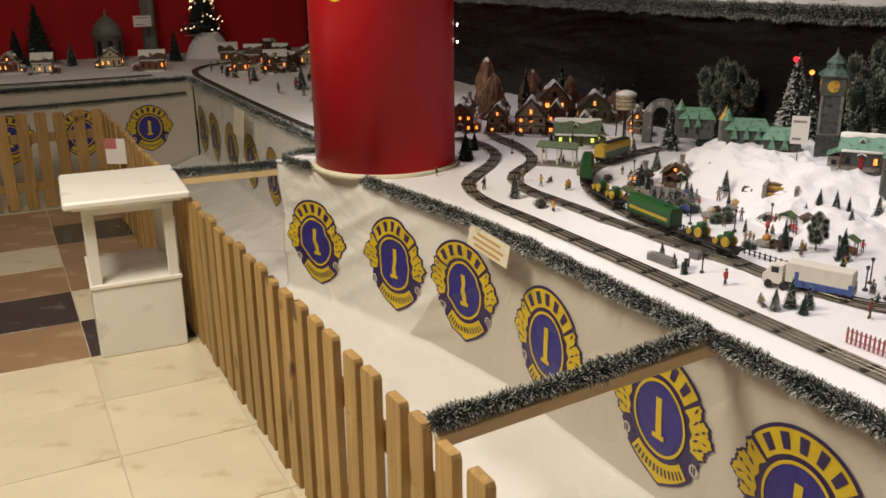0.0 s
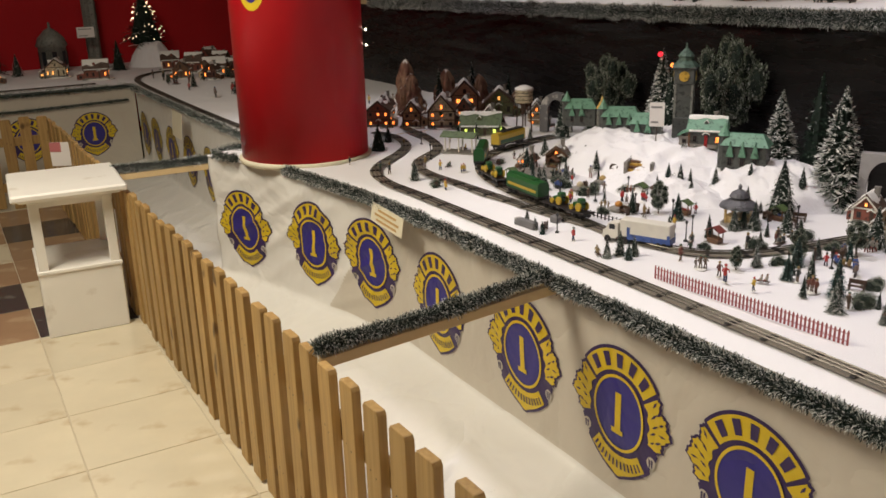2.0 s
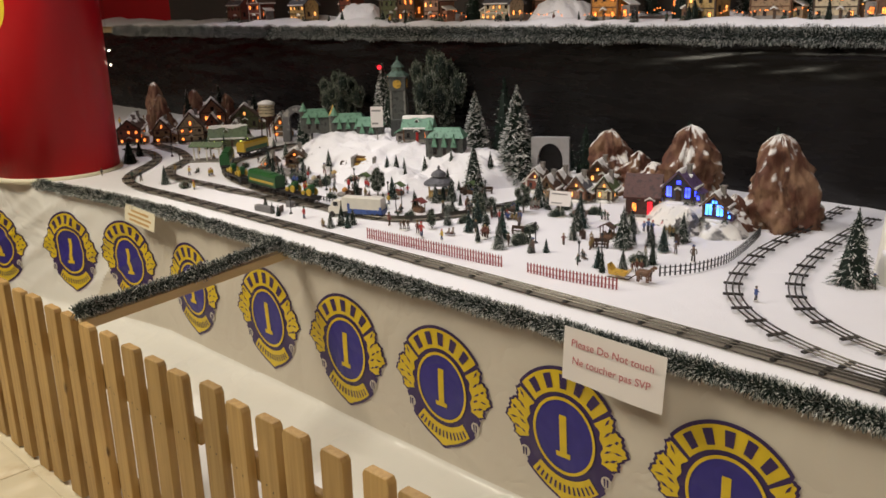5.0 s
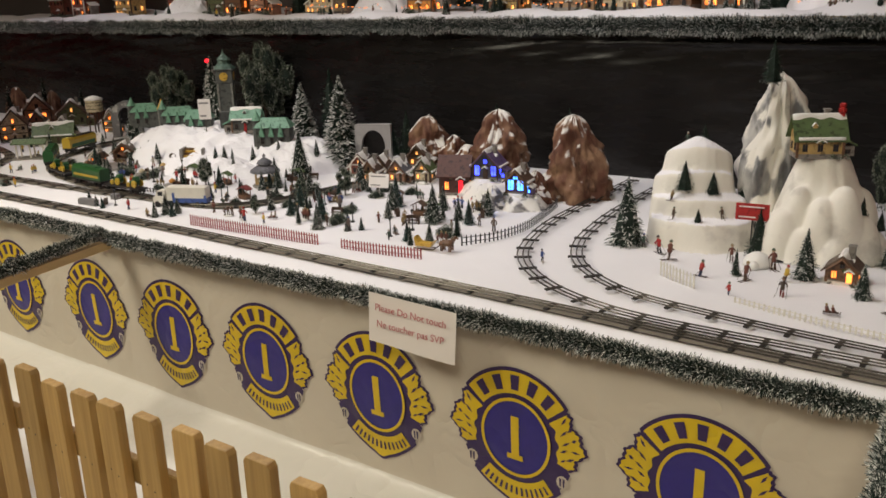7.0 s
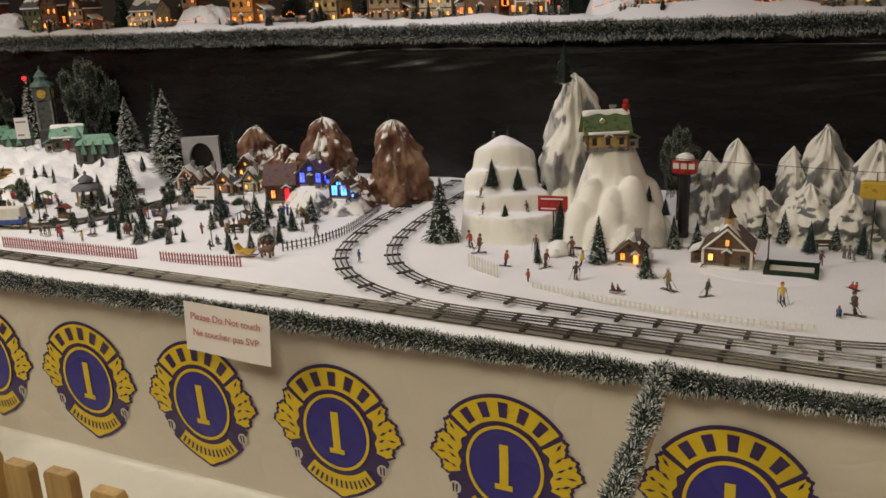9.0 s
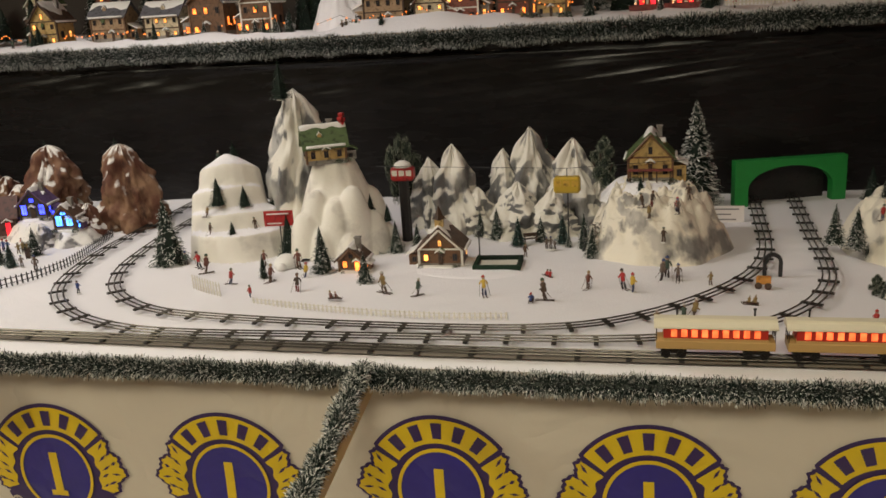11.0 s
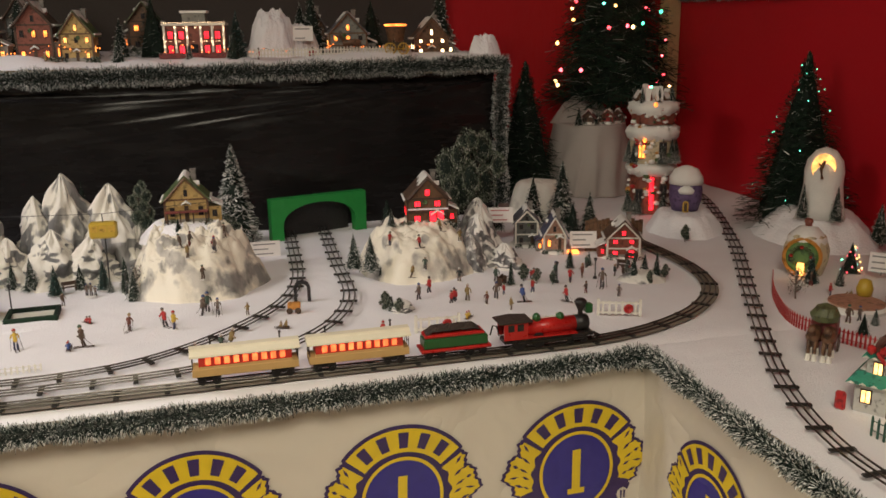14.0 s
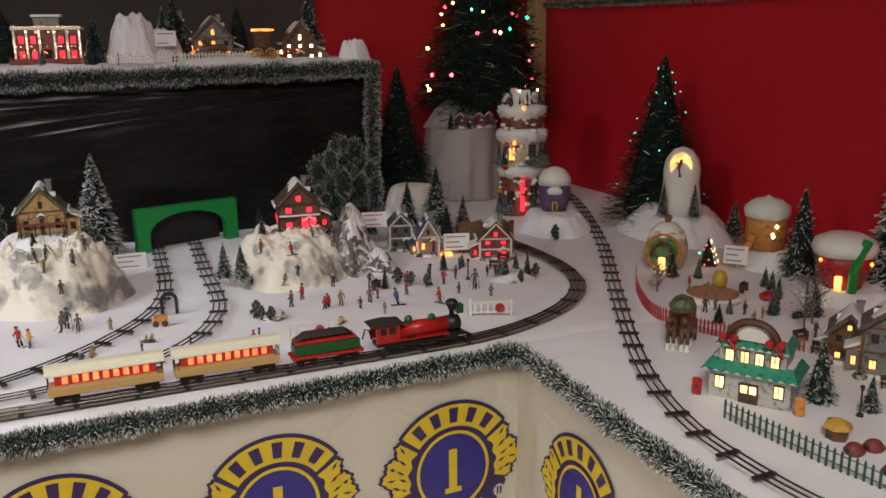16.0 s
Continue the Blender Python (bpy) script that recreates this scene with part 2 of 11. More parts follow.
MAT = {
    "snow": material("snow_blanket", (0.82, 0.81, 0.835), 0.9, 0.06, 3, 0.5, 220, spec=0.2, crease=0.22, crease_scale=3.4),
    "batting": material("cotton_batting", (0.85, 0.84, 0.87), 0.95, 0.05, 14, 0.8, 120, spec=0.1),
    "glaze_snow": material("painted_snow", (0.80, 0.79, 0.76), 0.55, 0.08, 25, 0.3, 140),
    "hillsnow": material("hill_plaster", (0.80, 0.77, 0.70), 0.75, 0.07, 12, 0.35, 90, spots=(0.60, 0.57, 0.52), spot_scale=9, spot_at=0.62),
    "rocksnow": material("snowy_rock", (0.74, 0.71, 0.66), 0.8, 0.12, 10, 0.6, 60, spots=(0.13, 0.125, 0.13), spot_scale=13, spot_at=0.57),
    "rock": material("brown_rock", (0.17, 0.085, 0.05), 0.8, 0.45, 16, 0.8, 60, spots=(0.42, 0.30, 0.20), spot_scale=14, spot_at=0.57),
    "greyrock": material("grey_rock", (0.16, 0.155, 0.16), 0.85, 0.4, 14, 0.8, 60, spots=(0.5, 0.48, 0.45), spot_scale=18, spot_at=0.6),
    "snow_brown": snowy("snowy_brown_rock", (0.12, 0.045, 0.026), (0.27, 0.155, 0.09), 0.50, 11, (1, 1, 0.6)),
    "snow_grey": snowy("snowy_grey_rock", (0.13, 0.125, 0.13), (0.34, 0.33, 0.32), 0.42),
    "snow_peak": snowy("snowy_peak_cloth", (0.15, 0.15, 0.155), (0.45, 0.44, 0.42), 0.315, 9, (1, 1, 0.45), (0.72, 0.69, 0.62)),
    "snow_hill": snowy("snowy_plaster_hill", (0.22, 0.21, 0.20), (0.5, 0.47, 0.42), 0.375, 8, (1, 1, 0.7), (0.78, 0.73, 0.62)),
    "cloth": material("printed_paper_cloth", (0.57, 0.52, 0.44), 0.45, 0.06, 4, 0.12, 40, spec=0.4, crease=0.55, crease_scale=4.0),
    "sheet": material("white_plastic_sheet", (0.76, 0.74, 0.70), 0.33, 0.05, 3, 0.15, 18, spec=0.5, crease=1.0, crease_scale=3.2),
    "ink_blue": material("print_blue", (0.028, 0.022, 0.20), 0.45, 0.15, 30, 0.05, crease=0.55, crease_scale=4.0),
    "ink_dark": material("print_violet", (0.035, 0.018, 0.09), 0.45, 0.2, 30, 0.05, crease=0.55, crease_scale=4.0),
    "ink_yellow": material("print_yellow", (0.64, 0.46, 0.02), 0.45, 0.12, 30, 0.05, crease=0.55, crease_scale=4.0),
    "fence": board_wood("pine_boards", (0.43, 0.272, 0.098), (0.25, 0.135, 0.042)),
    "beam": material("planed_beam", (0.62, 0.46, 0.25), 0.55, 0.18, 8, 0.2, 60, stretch=(1, 4, 4)),
    "white": material("white_paint", (0.80, 0.78, 0.73), 0.4, 0.05, 6, 0.12, 50, spots=(0.66, 0.62, 0.55), spot_scale=8, spot_at=0.68),
    "red_pillar": material("red_lacquered_pillar", (0.46, 0.003, 0.012), 0.36, 0.10, 3, 0.06, 14, spec=0.28, spots=(0.46, 0.02, 0.03), spot_scale=5, spot_at=0.66, stretch=(1, 1, 0.25)),
    "red_wall": material("red_painted_wall", (0.56, 0.006, 0.018), 0.6, 0.08, 2, 0.15, 60),
    "red_drape": material("red_cloth_wall", (0.46, 0.006, 0.012), 0.85, 0.15, 3, 0.3, 70, stretch=(1, 1, 0.2)),
    "hall": material("hall_plaster", (0.30, 0.26, 0.22), 0.8, 0.1, 2, 0.1),
    "dark_wall": material("dark_backing", (0.055, 0.045, 0.04), 0.8, 0.2, 3, 0.2),
    "black": material("black_plastic_sheeting", (0.010, 0.009, 0.009), 0.27, 0.2, 3, 0.08, 20, spec=0.30, crease=0.28, crease_scale=2.6, stretch=(1, 0.3, 1.5)),
    "track_bed": material("grey_track_bed", (0.23, 0.20, 0.16), 0.8, 0.15, 30, 0.3, 120),
    "rail": material("worn_steel_rail", (0.075, 0.068, 0.058), 0.35, 0.25, 40, 0.1, metal=0.8),
    "tie": material("dark_metal_tie", (0.022, 0.019, 0.016), 0.6, 0.3, 40, 0.1),
    "tile": material("cream_marble_tile", (0.62, 0.55, 0.41), 0.22, 0.12, 5, 0.03, 30, spots=(0.48, 0.38, 0.25), spot_scale=4, spot_at=0.60, per_object=0.07),
    "tile_brown": material("brown_marble_tile", (0.30, 0.19, 0.115), 0.22, 0.18, 5, 0.03, 30, spots=(0.38, 0.27, 0.17), spot_scale=5, spot_at=0.58, per_object=0.08),
    "tile_dark": material("charcoal_marble_tile", (0.055, 0.05, 0.05), 0.2, 0.3, 6, 0.03, 30, spots=(0.12, 0.11, 0.10), spot_scale=6, spot_at=0.62),
    "grout": material("grout", (0.53, 0.46, 0.35), 0.9, 0.1, 20, 0.2),
    "paper": material("white_card", (0.80, 0.76, 0.74), 0.6, 0.03, 10, 0.05),
    "paper_cream": material("cream_card", (0.72, 0.66, 0.50), 0.6, 0.03, 10, 0.05),
    "ink_red": material("red_print", (0.50, 0.16, 0.17), 0.6, 0.05),
    "ink_grey": material("grey_print", (0.25, 0.24, 0.24), 0.6, 0.05),
    "tinsel": islands("dark_tinsel", [(0.0, (0.008, 0.018, 0.014)), (0.4, (0.013, 0.030, 0.023)), (0.75, (0.024, 0.045, 0.036)), (0.93, (0.12, 0.14, 0.13))], 0.45, 0.4),
    "frost": islands("frosted_tips", [(0.0, (0.03, 0.045, 0.04)), (0.22, (0.20, 0.22, 0.21)), (0.45, (0.50, 0.52, 0.50)), (0.7, (0.78, 0.79, 0.77))], 0.45, 0.4),
    "tinsel_white": islands("grey_tinsel", [(0.0, (0.03, 0.045, 0.038)), (0.3, (0.08, 0.10, 0.09)), (0.6, (0.20, 0.22, 0.20)), (0.85, (0.5, 0.5, 0.48))], 0.45, 0.4),
    "wire": material("twisted_core", (0.02, 0.03, 0.022), 0.6, 0.2),
}


# ---- mesh helpers ----
def mesh_of(name, bm, mats, smooth=False):
    me = bpy.data.meshes.new(name)
    bm.normal_update()
    bm.to_mesh(me)
    bm.free()
    for m in mats if isinstance(mats, (list, tuple)) else [mats]:
        me.materials.append(m)
    if smooth:
        me.polygons.foreach_set("use_smooth", [True] * len(me.polygons))
    return me


def part(name, bm, mats, parent=None, label="", smooth=False):
    ob = new(name, mesh_of(name, bm, mats, smooth))
    ob.parent = parent
    return tagged(ob, label) if label else ob


def base(name, m, label, category, group="", kind=""):
    """A thing's root at its foot."""
    ob = new(name)
    ob.empty_display_size = 0.05
    ob.matrix_world = m
    return tagged(ob, label, category, group, kind)


def quad(bm, pts, mi=0):
    f = bm.faces.new([bm.verts.new(p) for p in pts])
    f.material_index = mi
    return f


def box(bm, x0, x1, y0, y1, z0, z1, mi=0, m=None, bevel=0.0):
    start = len(bm.faces)
    r = bmesh.ops.create_cube(bm, size=1)
    vs = r["verts"]
    for v in vs:
        v.co = Vector((x0 + (v.co.x + 0.5) * (x1 - x0), y0 + (v.co.y + 0.5) * (y1 - y0), z0 + (v.co.z + 0.5) * (z1 - z0)))
    if bevel:
        es = list({e for v in vs for e in v.link_edges})
        g = bmesh.ops.bevel(bm, geom=es, offset=bevel, segments=1, affect="EDGES")
        vs = list({v for f in g["faces"] for v in f.verts} | {v for v in vs if v.is_valid})
    if m is not None:
        bmesh.ops.transform(bm, matrix=m, verts=[v for v in vs if v.is_valid])
    bm.faces.ensure_lookup_table()
    for f in bm.faces[start:]:
        f.material_index = mi
    return bm


def lathe(bm, profile, segs=20, mi=0, centre=(0, 0, 0), wobble=0.0, squash=1.0, seed=0):
    """Turn (radius, z) pairs round z."""
    rnd = random.Random(seed)
    rings = []
    for r, z in profile:
        ring = []
        for i in range(segs):
            a = 2 * math.pi * i / segs
            k = 1 + wobble * (rnd.random() - 0.5) * 2
            ring.append(bm.verts.new((centre[0] + r * k * math.cos(a), centre[1] + r * k * squash * math.sin(a), centre[2] + z)))
        rings.append(ring)
    for a, b in zip(rings, rings[1:]):
        for i in range(segs):
            f = bm.faces.new((a[i], a[(i + 1) % segs], b[(i + 1) % segs], b[i]))
            f.material_index = mi
    for ring, flip in ((rings[0], True), (rings[-1], False)):
        f = bm.faces.new(ring[::-1] if flip else ring)
        f.material_index = mi
    return bm


def tube(bm, pts, r, segs=8, mi=0):
    pts = [Vector(p) for p in pts]
    rings = []
    for i, p in enumerate(pts):
        d = (pts[min(i + 1, len(pts) - 1)] - pts[max(i - 1, 0)]).normalized()
        side = d.cross(Vector((0, 0, 1)))
        side = side.normalized() if side.length > 1e-4 else Vector((1, 0, 0))
        up = side.cross(d)
        rings.append([bm.verts.new(p + (side * math.cos(2 * math.pi * k / segs) + up * math.sin(2 * math.pi * k / segs)) * r) for k in range(segs)])
    for a, b in zip(rings, rings[1:]):
        for i in range(segs):
            f = bm.faces.new((a[i], a[(i + 1) % segs], b[(i + 1) % segs], b[i]))
            f.material_index = mi
    bm.faces.new(rings[0][::-1]).material_index = mi
    bm.faces.new(rings[-1]).material_index = mi
    return bm


def prism(bm, outline, y0, y1, mi=0):
    """Push an (x, z) outline along y."""
    a = [bm.verts.new((x, y0, z)) for x, z in outline]
    b = [bm.verts.new((x, y1, z)) for x, z in outline]
    n = len(a)
    fs = [bm.faces.new(a), bm.faces.new(b[::-1])]
    for i in range(n):
        fs.append(bm.faces.new((a[i], b[i], b[(i + 1) % n], a[(i + 1) % n])))
    for f in fs:
        f.material_index = mi
    return bm


def sheet(bm, nu, nv, fn, mi=0):
    vs = [[bm.verts.new(fn(i / nu, j / nv)) for j in range(nv + 1)] for i in range(nu + 1)]
    for i in range(nu):
        for j in range(nv):
            bm.faces.new((vs[i][j], vs[i + 1][j], vs[i + 1][j + 1], vs[i][j + 1])).material_index = mi
    return vs


def spline(pts, step=0.02):
    """Evenly spaced points on a smooth curve through pts."""
    pts = [Vector(p) for p in pts]
    full = [2 * pts[0] - pts[1], *pts, 2 * pts[-1] - pts[-2]]
    fine = []
    for i in range(1, len(full) - 2):
        p0, p1, p2, p3 = full[i - 1:i + 3]
        for k in range(24):
            t = k / 24
            fine.append(0.5 * (2 * p1 + (p2 - p0) * t + (2 * p0 - 5 * p1 + 4 * p2 - p3) * t * t + (3 * p1 - p0 - 3 * p2 + p3) * t ** 3))
    fine.append(pts[-1])
    out, want = [fine[0]], step
    run = 0.0
    for a, b in zip(fine, fine[1:]):
        d = (b - a).length
        while run + d >= want:
            out.append(a.lerp(b, (want - run) / d))
            want += step
        run += d
    return out


TOP = 0.745

# ---- the hall: floor, walls, ceiling ----
def wall(name, x0, x1, y0, y1, z0, z1, mat, label):
    bm = bmesh.new()
    box(bm, x0, x1, y0, y1, z0, z1)
    return tagged(part(name, bm, mat), label, "wall", kind="structure")


bm = bmesh.new()
box(bm, -4.4, 4.2, -6.2, 10.4, -0.12, -0.004)
floor = tagged(part("floor", bm, MAT["grout"]), "cream marble tile floor with brown and charcoal accents", "floor", kind="structure")
wall("wall_north", -4.4, 4.2, 10.0, 10.2, 0, 3.3, MAT["red_drape"], "dark red cloth-covered end wall")
wall("wall_south", -4.2, 3.9, -3.85, -3.65, 0, 3.3, MAT["red_wall"], "bright red painted wall behind the village")
wall("wall_east", 3.9, 4.1, -3.85, 10.0, 0, 3.3, MAT["red_drape"], "red cloth-covered wall behind the display")
wall("wall_west", -4.4, -4.2, -3.85, 10.0, 0, 3.3, MAT["hall"], "plain beige hall wall")
bm = bmesh.new()
box(bm, -4.4, 4.2, -4.0, 10.2, 3.3, 3.45)
tagged(part("ceiling", bm, MAT["hall"]), "plain beige hall ceiling", "ceiling", kind="structure")
bm = bmesh.new()
box(bm, 3.80, 3.898, -3.648, -3.58, 0.0, 3.29, bevel=0.004)
tagged(part("trim", bm, MAT["beam"]), "pale wooden corner post on the red wall", "trim", kind="structure")

# ---- the platforms under the display ----
def bulge(y):
    """The front edge of the platform: straight, then swelling out round the pillar."""
    if y < 3.0:
        return 1.50
    if y < 4.42:
        d = y - 3.0
        return 1.50 - 0.135 * d - 0.085 * d * d
    return 1.45


def blanket(name, x_of, y0, y1, x1, label, dense=0.035, seed=0.0):
    """A quilted snow sheet over a board, from the front edge x_of(y) to x1."""
    bm = bmesh.new()
    ny, nx = int((y1 - y0) / dense), int((x1 - x_of(y0)) / dense)

    def fn(u, v):
        y = y0 + (y1 - y0) * u
        x = x_of(y) + (x1 - x_of(y)) * v
        d = min(1.0, v * nx / 4)
        h = 0.010 * noise.noise((x * 3 + seed, y * 3, 1)) + 0.005 * noise.noise((x * 11, y * 11, 4))
        return (x, y, TOP + d * h * 0.7 - (0.010 if v == 0 else 0))

    sheet(bm, ny, nx, fn)
    bmesh.ops.reverse_faces(bm, faces=bm.faces)
    return tagged(part(name, bm, MAT["snow"], smooth=True), label, "snow blanket", kind="structure")


blanket("snow_blanket", bulge, -3.645, 4.30, 3.89, "white quilted snow sheet over the main platform")
blanket("snow_blanket", bulge, 4.301, 9.99, 3.89, "white quilted snow sheet over the far platform", seed=7)
blanket("snow_blanket", lambda y: -1.6, -3.645, -2.26, 1.499, "white quilted snow sheet over the side platform", seed=3)
blanket("snow_blanket", lambda y: -2.2, 7.72, 9.99, 1.449, "white quilted snow sheet over the end platform", seed=5)
for x0, x1, y0, y1 in ((1.53, 3.89, -3.64, 2.9), (1.62, 3.89, 2.902, 9.98), (-1.58, 1.528, -3.64, -2.29), (-2.18, 1.618, 7.75, 9.98)):
    bm = bmesh.new()
    box(bm, x0, x1, y0, y1, 0.68, 0.73)
    tagged(part("platform", bm, MAT["beam"]), "plywood platform board under the snow sheet", "platform", kind="structure")


# ---- printed cloth with round emblems ----
def ripple(a, z, k=1.0):
    ridge = 0.5 - math.sqrt(noise.noise((a * 1.5 + z * 1.1, z * 2.3 - a * 0.6, 11)) ** 2 + 0.006)
    return k * (0.006 * noise.noise((a * 2.1, z * 3.5, 2)) + 0.003 * noise.noise((a * 7, z * 5, 6)) + 0.016 * ridge * ridge)


def front_face(u, v, off):
    """Main cloth: u runs to the viewer's right (towards -y), v is height."""
    y = -u
    k = 1.0 + 0.2 * max(0.0, min(1.0, (y - 2.9) / 0.5)) * (1.0 if y < 4.42 else 0.3)
    lean = 0.015 * (TOP - v)
    x = bulge(min(y, 4.419) if y < 4.42 else y) + 0.012 + lean + ripple(y, v, k) - off
    if 3.05 < y < 4.42:
        # long folds pulled slantwise from the pillar's foot
        w = min(1.0, (y - 3.05) * 3, (TOP - v) * 7)
        s = (y - 3.0) * 0.9 - (TOP - v) * 1.7
        fold = 0.5 - math.sqrt(noise.noise((s * 4.2, y * 0.8, 21)) ** 2 + 0.004)
        x -= w * (0.055 * fold * fold - 0.005 + 0.003 * noise.noise((s * 9, y * 1.4, 5)))
    return Vector((x, y, v))


def side_face(u, v, off):
    """Cloth on the side platform: u runs towards -x."""
    return Vector((-u, -2.268 + ripple(u + 9, v) + off, v))


def end_face(u, v, off):
    """Cloth on the end platform: u runs towards +x."""
    return Vector((u, 7.728 + ripple(u + 4, v) - off, v))


def emblem(parent, face, uc, vc, size=0.385, turn=0.0):
    """A printed club emblem drawn in plain shapes: dark rim, yellow bands, blue disc, bars."""
    bm = bmesh.new()
    ca, sa = math.cos(turn), math.sin(turn)

    def put(px, py, off):
        return face(uc + (px * ca - py * sa) * size, vc + (px * sa + py * ca) * size, 0.0035 + off * 0.0016)

    def ring(r0, r1, a0, a1, mi, off, n=40, m=4, cx=0.0, cy=0.0, sx=1.0):
        g = []
        for i in range(n + 1):
            a = radians(a0 + (a1 - a0) * i / n)
            ro = r1(math.degrees(a)) if callable(r1) else r1
            ri = r0(math.degrees(a)) if callable(r0) else r0
            g.append([bm.verts.new(put(cx + sx * (ri + (ro - ri) * j / m) * math.cos(a), cy + (ri + (ro - ri) * j / m) * math.sin(a), off)) for j in range(m + 1)])
        for i in range(n):
            for j in range(m):
                bm.faces.new((g[i][j], g[i][j + 1], g[i + 1][j + 1], g[i + 1][j])).material_index = mi

    def bar(x0, x1, y0, y1, mi, off, n=16):
        g = [[bm.verts.new(put(x0 + (x1 - x0) * i / 3, y0 + (y1 - y0) * k / n, off)) for i in range(4)] for k in range(n + 1)]
        for r0, r1 in zip(g, g[1:]):
            for i in range(3):
                bm.faces.new((r0[i], r0[i + 1], r1[i + 1], r1[i])).material_index = mi

    def head(a):
        """The outer edge of the side figure at a degrees above the level: brow, muzzle, chin, mane."""
        edge = 0.452 + 0.050 * math.exp(-((a - 6) / 9) ** 2) + 0.016 * math.sin(a * 0.42 + 1.0) + 0.008 * math.sin(a * 1.3)
        return edge - 0.05 * max(0.0, (-a - 6) / 14)

    def rim(a):
        a %= 360
        side = a if a < 90 else 180 - a if a < 270 else a - 360
        if side > 37:
            r = 0.495
        elif side > -20:
            r = head(side) + 0.026
        elif side > -42:
            r = 0.438
        else:
            r = 0.462 + 0.035 * math.exp(-((side + 90) / 22) ** 2) + 0.022 * math.exp(-((side + 90) / 6) ** 2)
        return r

    def yellow(a):
        return rim(a) - 0.024

    def star(cx, cy, pts, mi, off, m=3):
        """A flat shape seen whole from its middle, in a few steps so that it follows the folds."""
        c = bm.verts.new(put(cx, cy, off))
        rows = [[bm.verts.new(put(cx + (x - cx) * k / m, cy + (y - cy) * k / m, off)) for x, y in pts] for k in range(1, m + 1)]
        n = len(pts)
        for i in range(n):
            bm.faces.new((c, rows[0][i], rows[0][(i + 1) % n])).material_index = mi
            for r0, r1 in zip(rows, rows[1:]):
                bm.faces.new((r0[i], r1[i], r1[(i + 1) % n], r0[(i + 1) % n])).material_index = mi

    ring(0.0, rim, 0, 360, 0, 0, 240, 16, sx=0.96)
    ring(0.315, lambda a: 0.470, 39, 141, 1, 1, 40, sx=0.96)
    ring(0.322, yellow, 229, 311, 1, 1, 36, sx=0.96)
    for sgn in (-1, 1):
        lo, hi = (-17, 34.5) if sgn > 0 else (145.5, 197)
        ring(lambda a: 0.318 + 0.010 * math.sin(radians(a) * 19), yellow, lo, hi, 1, 1, 40, sx=0.96)
        # dark strokes of mane, brow, eye and mouth
        for x, y, w, h, t in ((0.350, 0.215, 0.034, 0.009, 0.9), (0.395, 0.165, 0.030, 0.010, 0.6), (0.350, 0.130, 0.038, 0.009, 0.7), (0.420, 0.095, 0.020, 0.012, 0.2), (0.365, 0.060, 0.036, 0.008, 0.5), (0.430, 0.018, 0.034, 0.008, -0.15), (0.350, 0.005, 0.030, 0.009, 0.4), (0.395, -0.045, 0.034, 0.010, 0.3), (0.345, -0.065, 0.022, 0.008, 0.4)):
            c, d = math.cos(t), math.sin(t)
            star(sgn * x, y, [(sgn * (x + px * c - py * d), y + px * d + py * c) for px, py in ((-w, -h * 0.3), (0, -h), (w, h * 0.6), (0, h))], 0, 2, 1)
        # small badge under the side figure
        star(sgn * 0.338, -0.222, [(sgn * 0.338 + 0.042 * math.cos(k * math.pi / 6), -0.222 + 0.046 * math.sin(k * math.pi / 6)) for k in range(12)], 3, 1, 2)
        for x, w in ((0.326, 0.008), (0.350, 0.008)):
            star(sgn * x, -0.222, [(sgn * (x - w), -0.190), (sgn * (x + w), -0.196), (sgn * (x + w * 0.6), -0.254), (sgn * (x - w * 0.6), -0.250)], 0, 2, 1)
    ring(0.0, 0.262, 0, 360, 2, 1, 72, 14, sx=0.90)
    ring(0.262, 0.285, 0, 360, 1, 2, 72, 2, sx=0.90)
    bar(-0.032, 0.026, -0.15, 0.155, 1, 2)
    bar(-0.062, 0.056, -0.156, -0.118, 1, 3, 3)
    for k in range(5):
        a = 128 - 19 * k
        ring(0.345, 0.448, a - 4.4, a + 4.4, 0, 2, 4, 3, sx=0.96)
    for k in range(13):
        a = 234 + 6.0 * k
        ring(0.365, 0.425, a - 1.2, a + 1.2, 0, 2, 2, 2, sx=0.96)
    return part("emblem", bm, [MAT["ink_dark"], MAT["ink_yellow"], MAT["ink_blue"], MAT["cloth"]], parent)


cloth = base("printed_tablecloth", pose(0, 0, 0), "long white cloth printed with blue and yellow round emblems", "tablecloth")
bm = bmesh.new()


def drop(u, v):
    y = -2.274 + 6.70 * u / 0.8 if u < 0.8 else 4.426 + 3.29 * (u - 0.8) / 0.2
    s = v * 1.45
    if s < 0.60:
        return front_face(-y, TOP - 0.012 - s, 0)
    p = front_face(-y, TOP - 0.612, 0)
    k = (s - 0.60) / 0.85
    e = (1 - k) ** 2.6
    ridge = 0.5 - abs(noise.noise((y * 1.9 + k * 0.8, k * 1.7 - y * 0.5, 31)))
    # one long curling fold near the divider
    near = math.hypot(y - 2.20 - 0.9 * (k - 0.45) ** 2, 0.0)
    curl = 0.030 * math.exp(-(near / 0.045) ** 2) * min(1, k * 4) * (1 if k < 0.8 else 0)
    lift = curl + 0.012 * noise.noise((y * 2, k * 5, 3)) + 0.085 * ridge * ridge + 0.012 * abs(noise.noise((y * 6, k * 6, 8)))
    z = 0.008 + 0.125 * e + lift * min(1, k * 3) * (1 if k < 0.97 else 0.3)
    return (p.x + (0.785 - p.x) * (k ** 0.85), y, max(0.006, z))


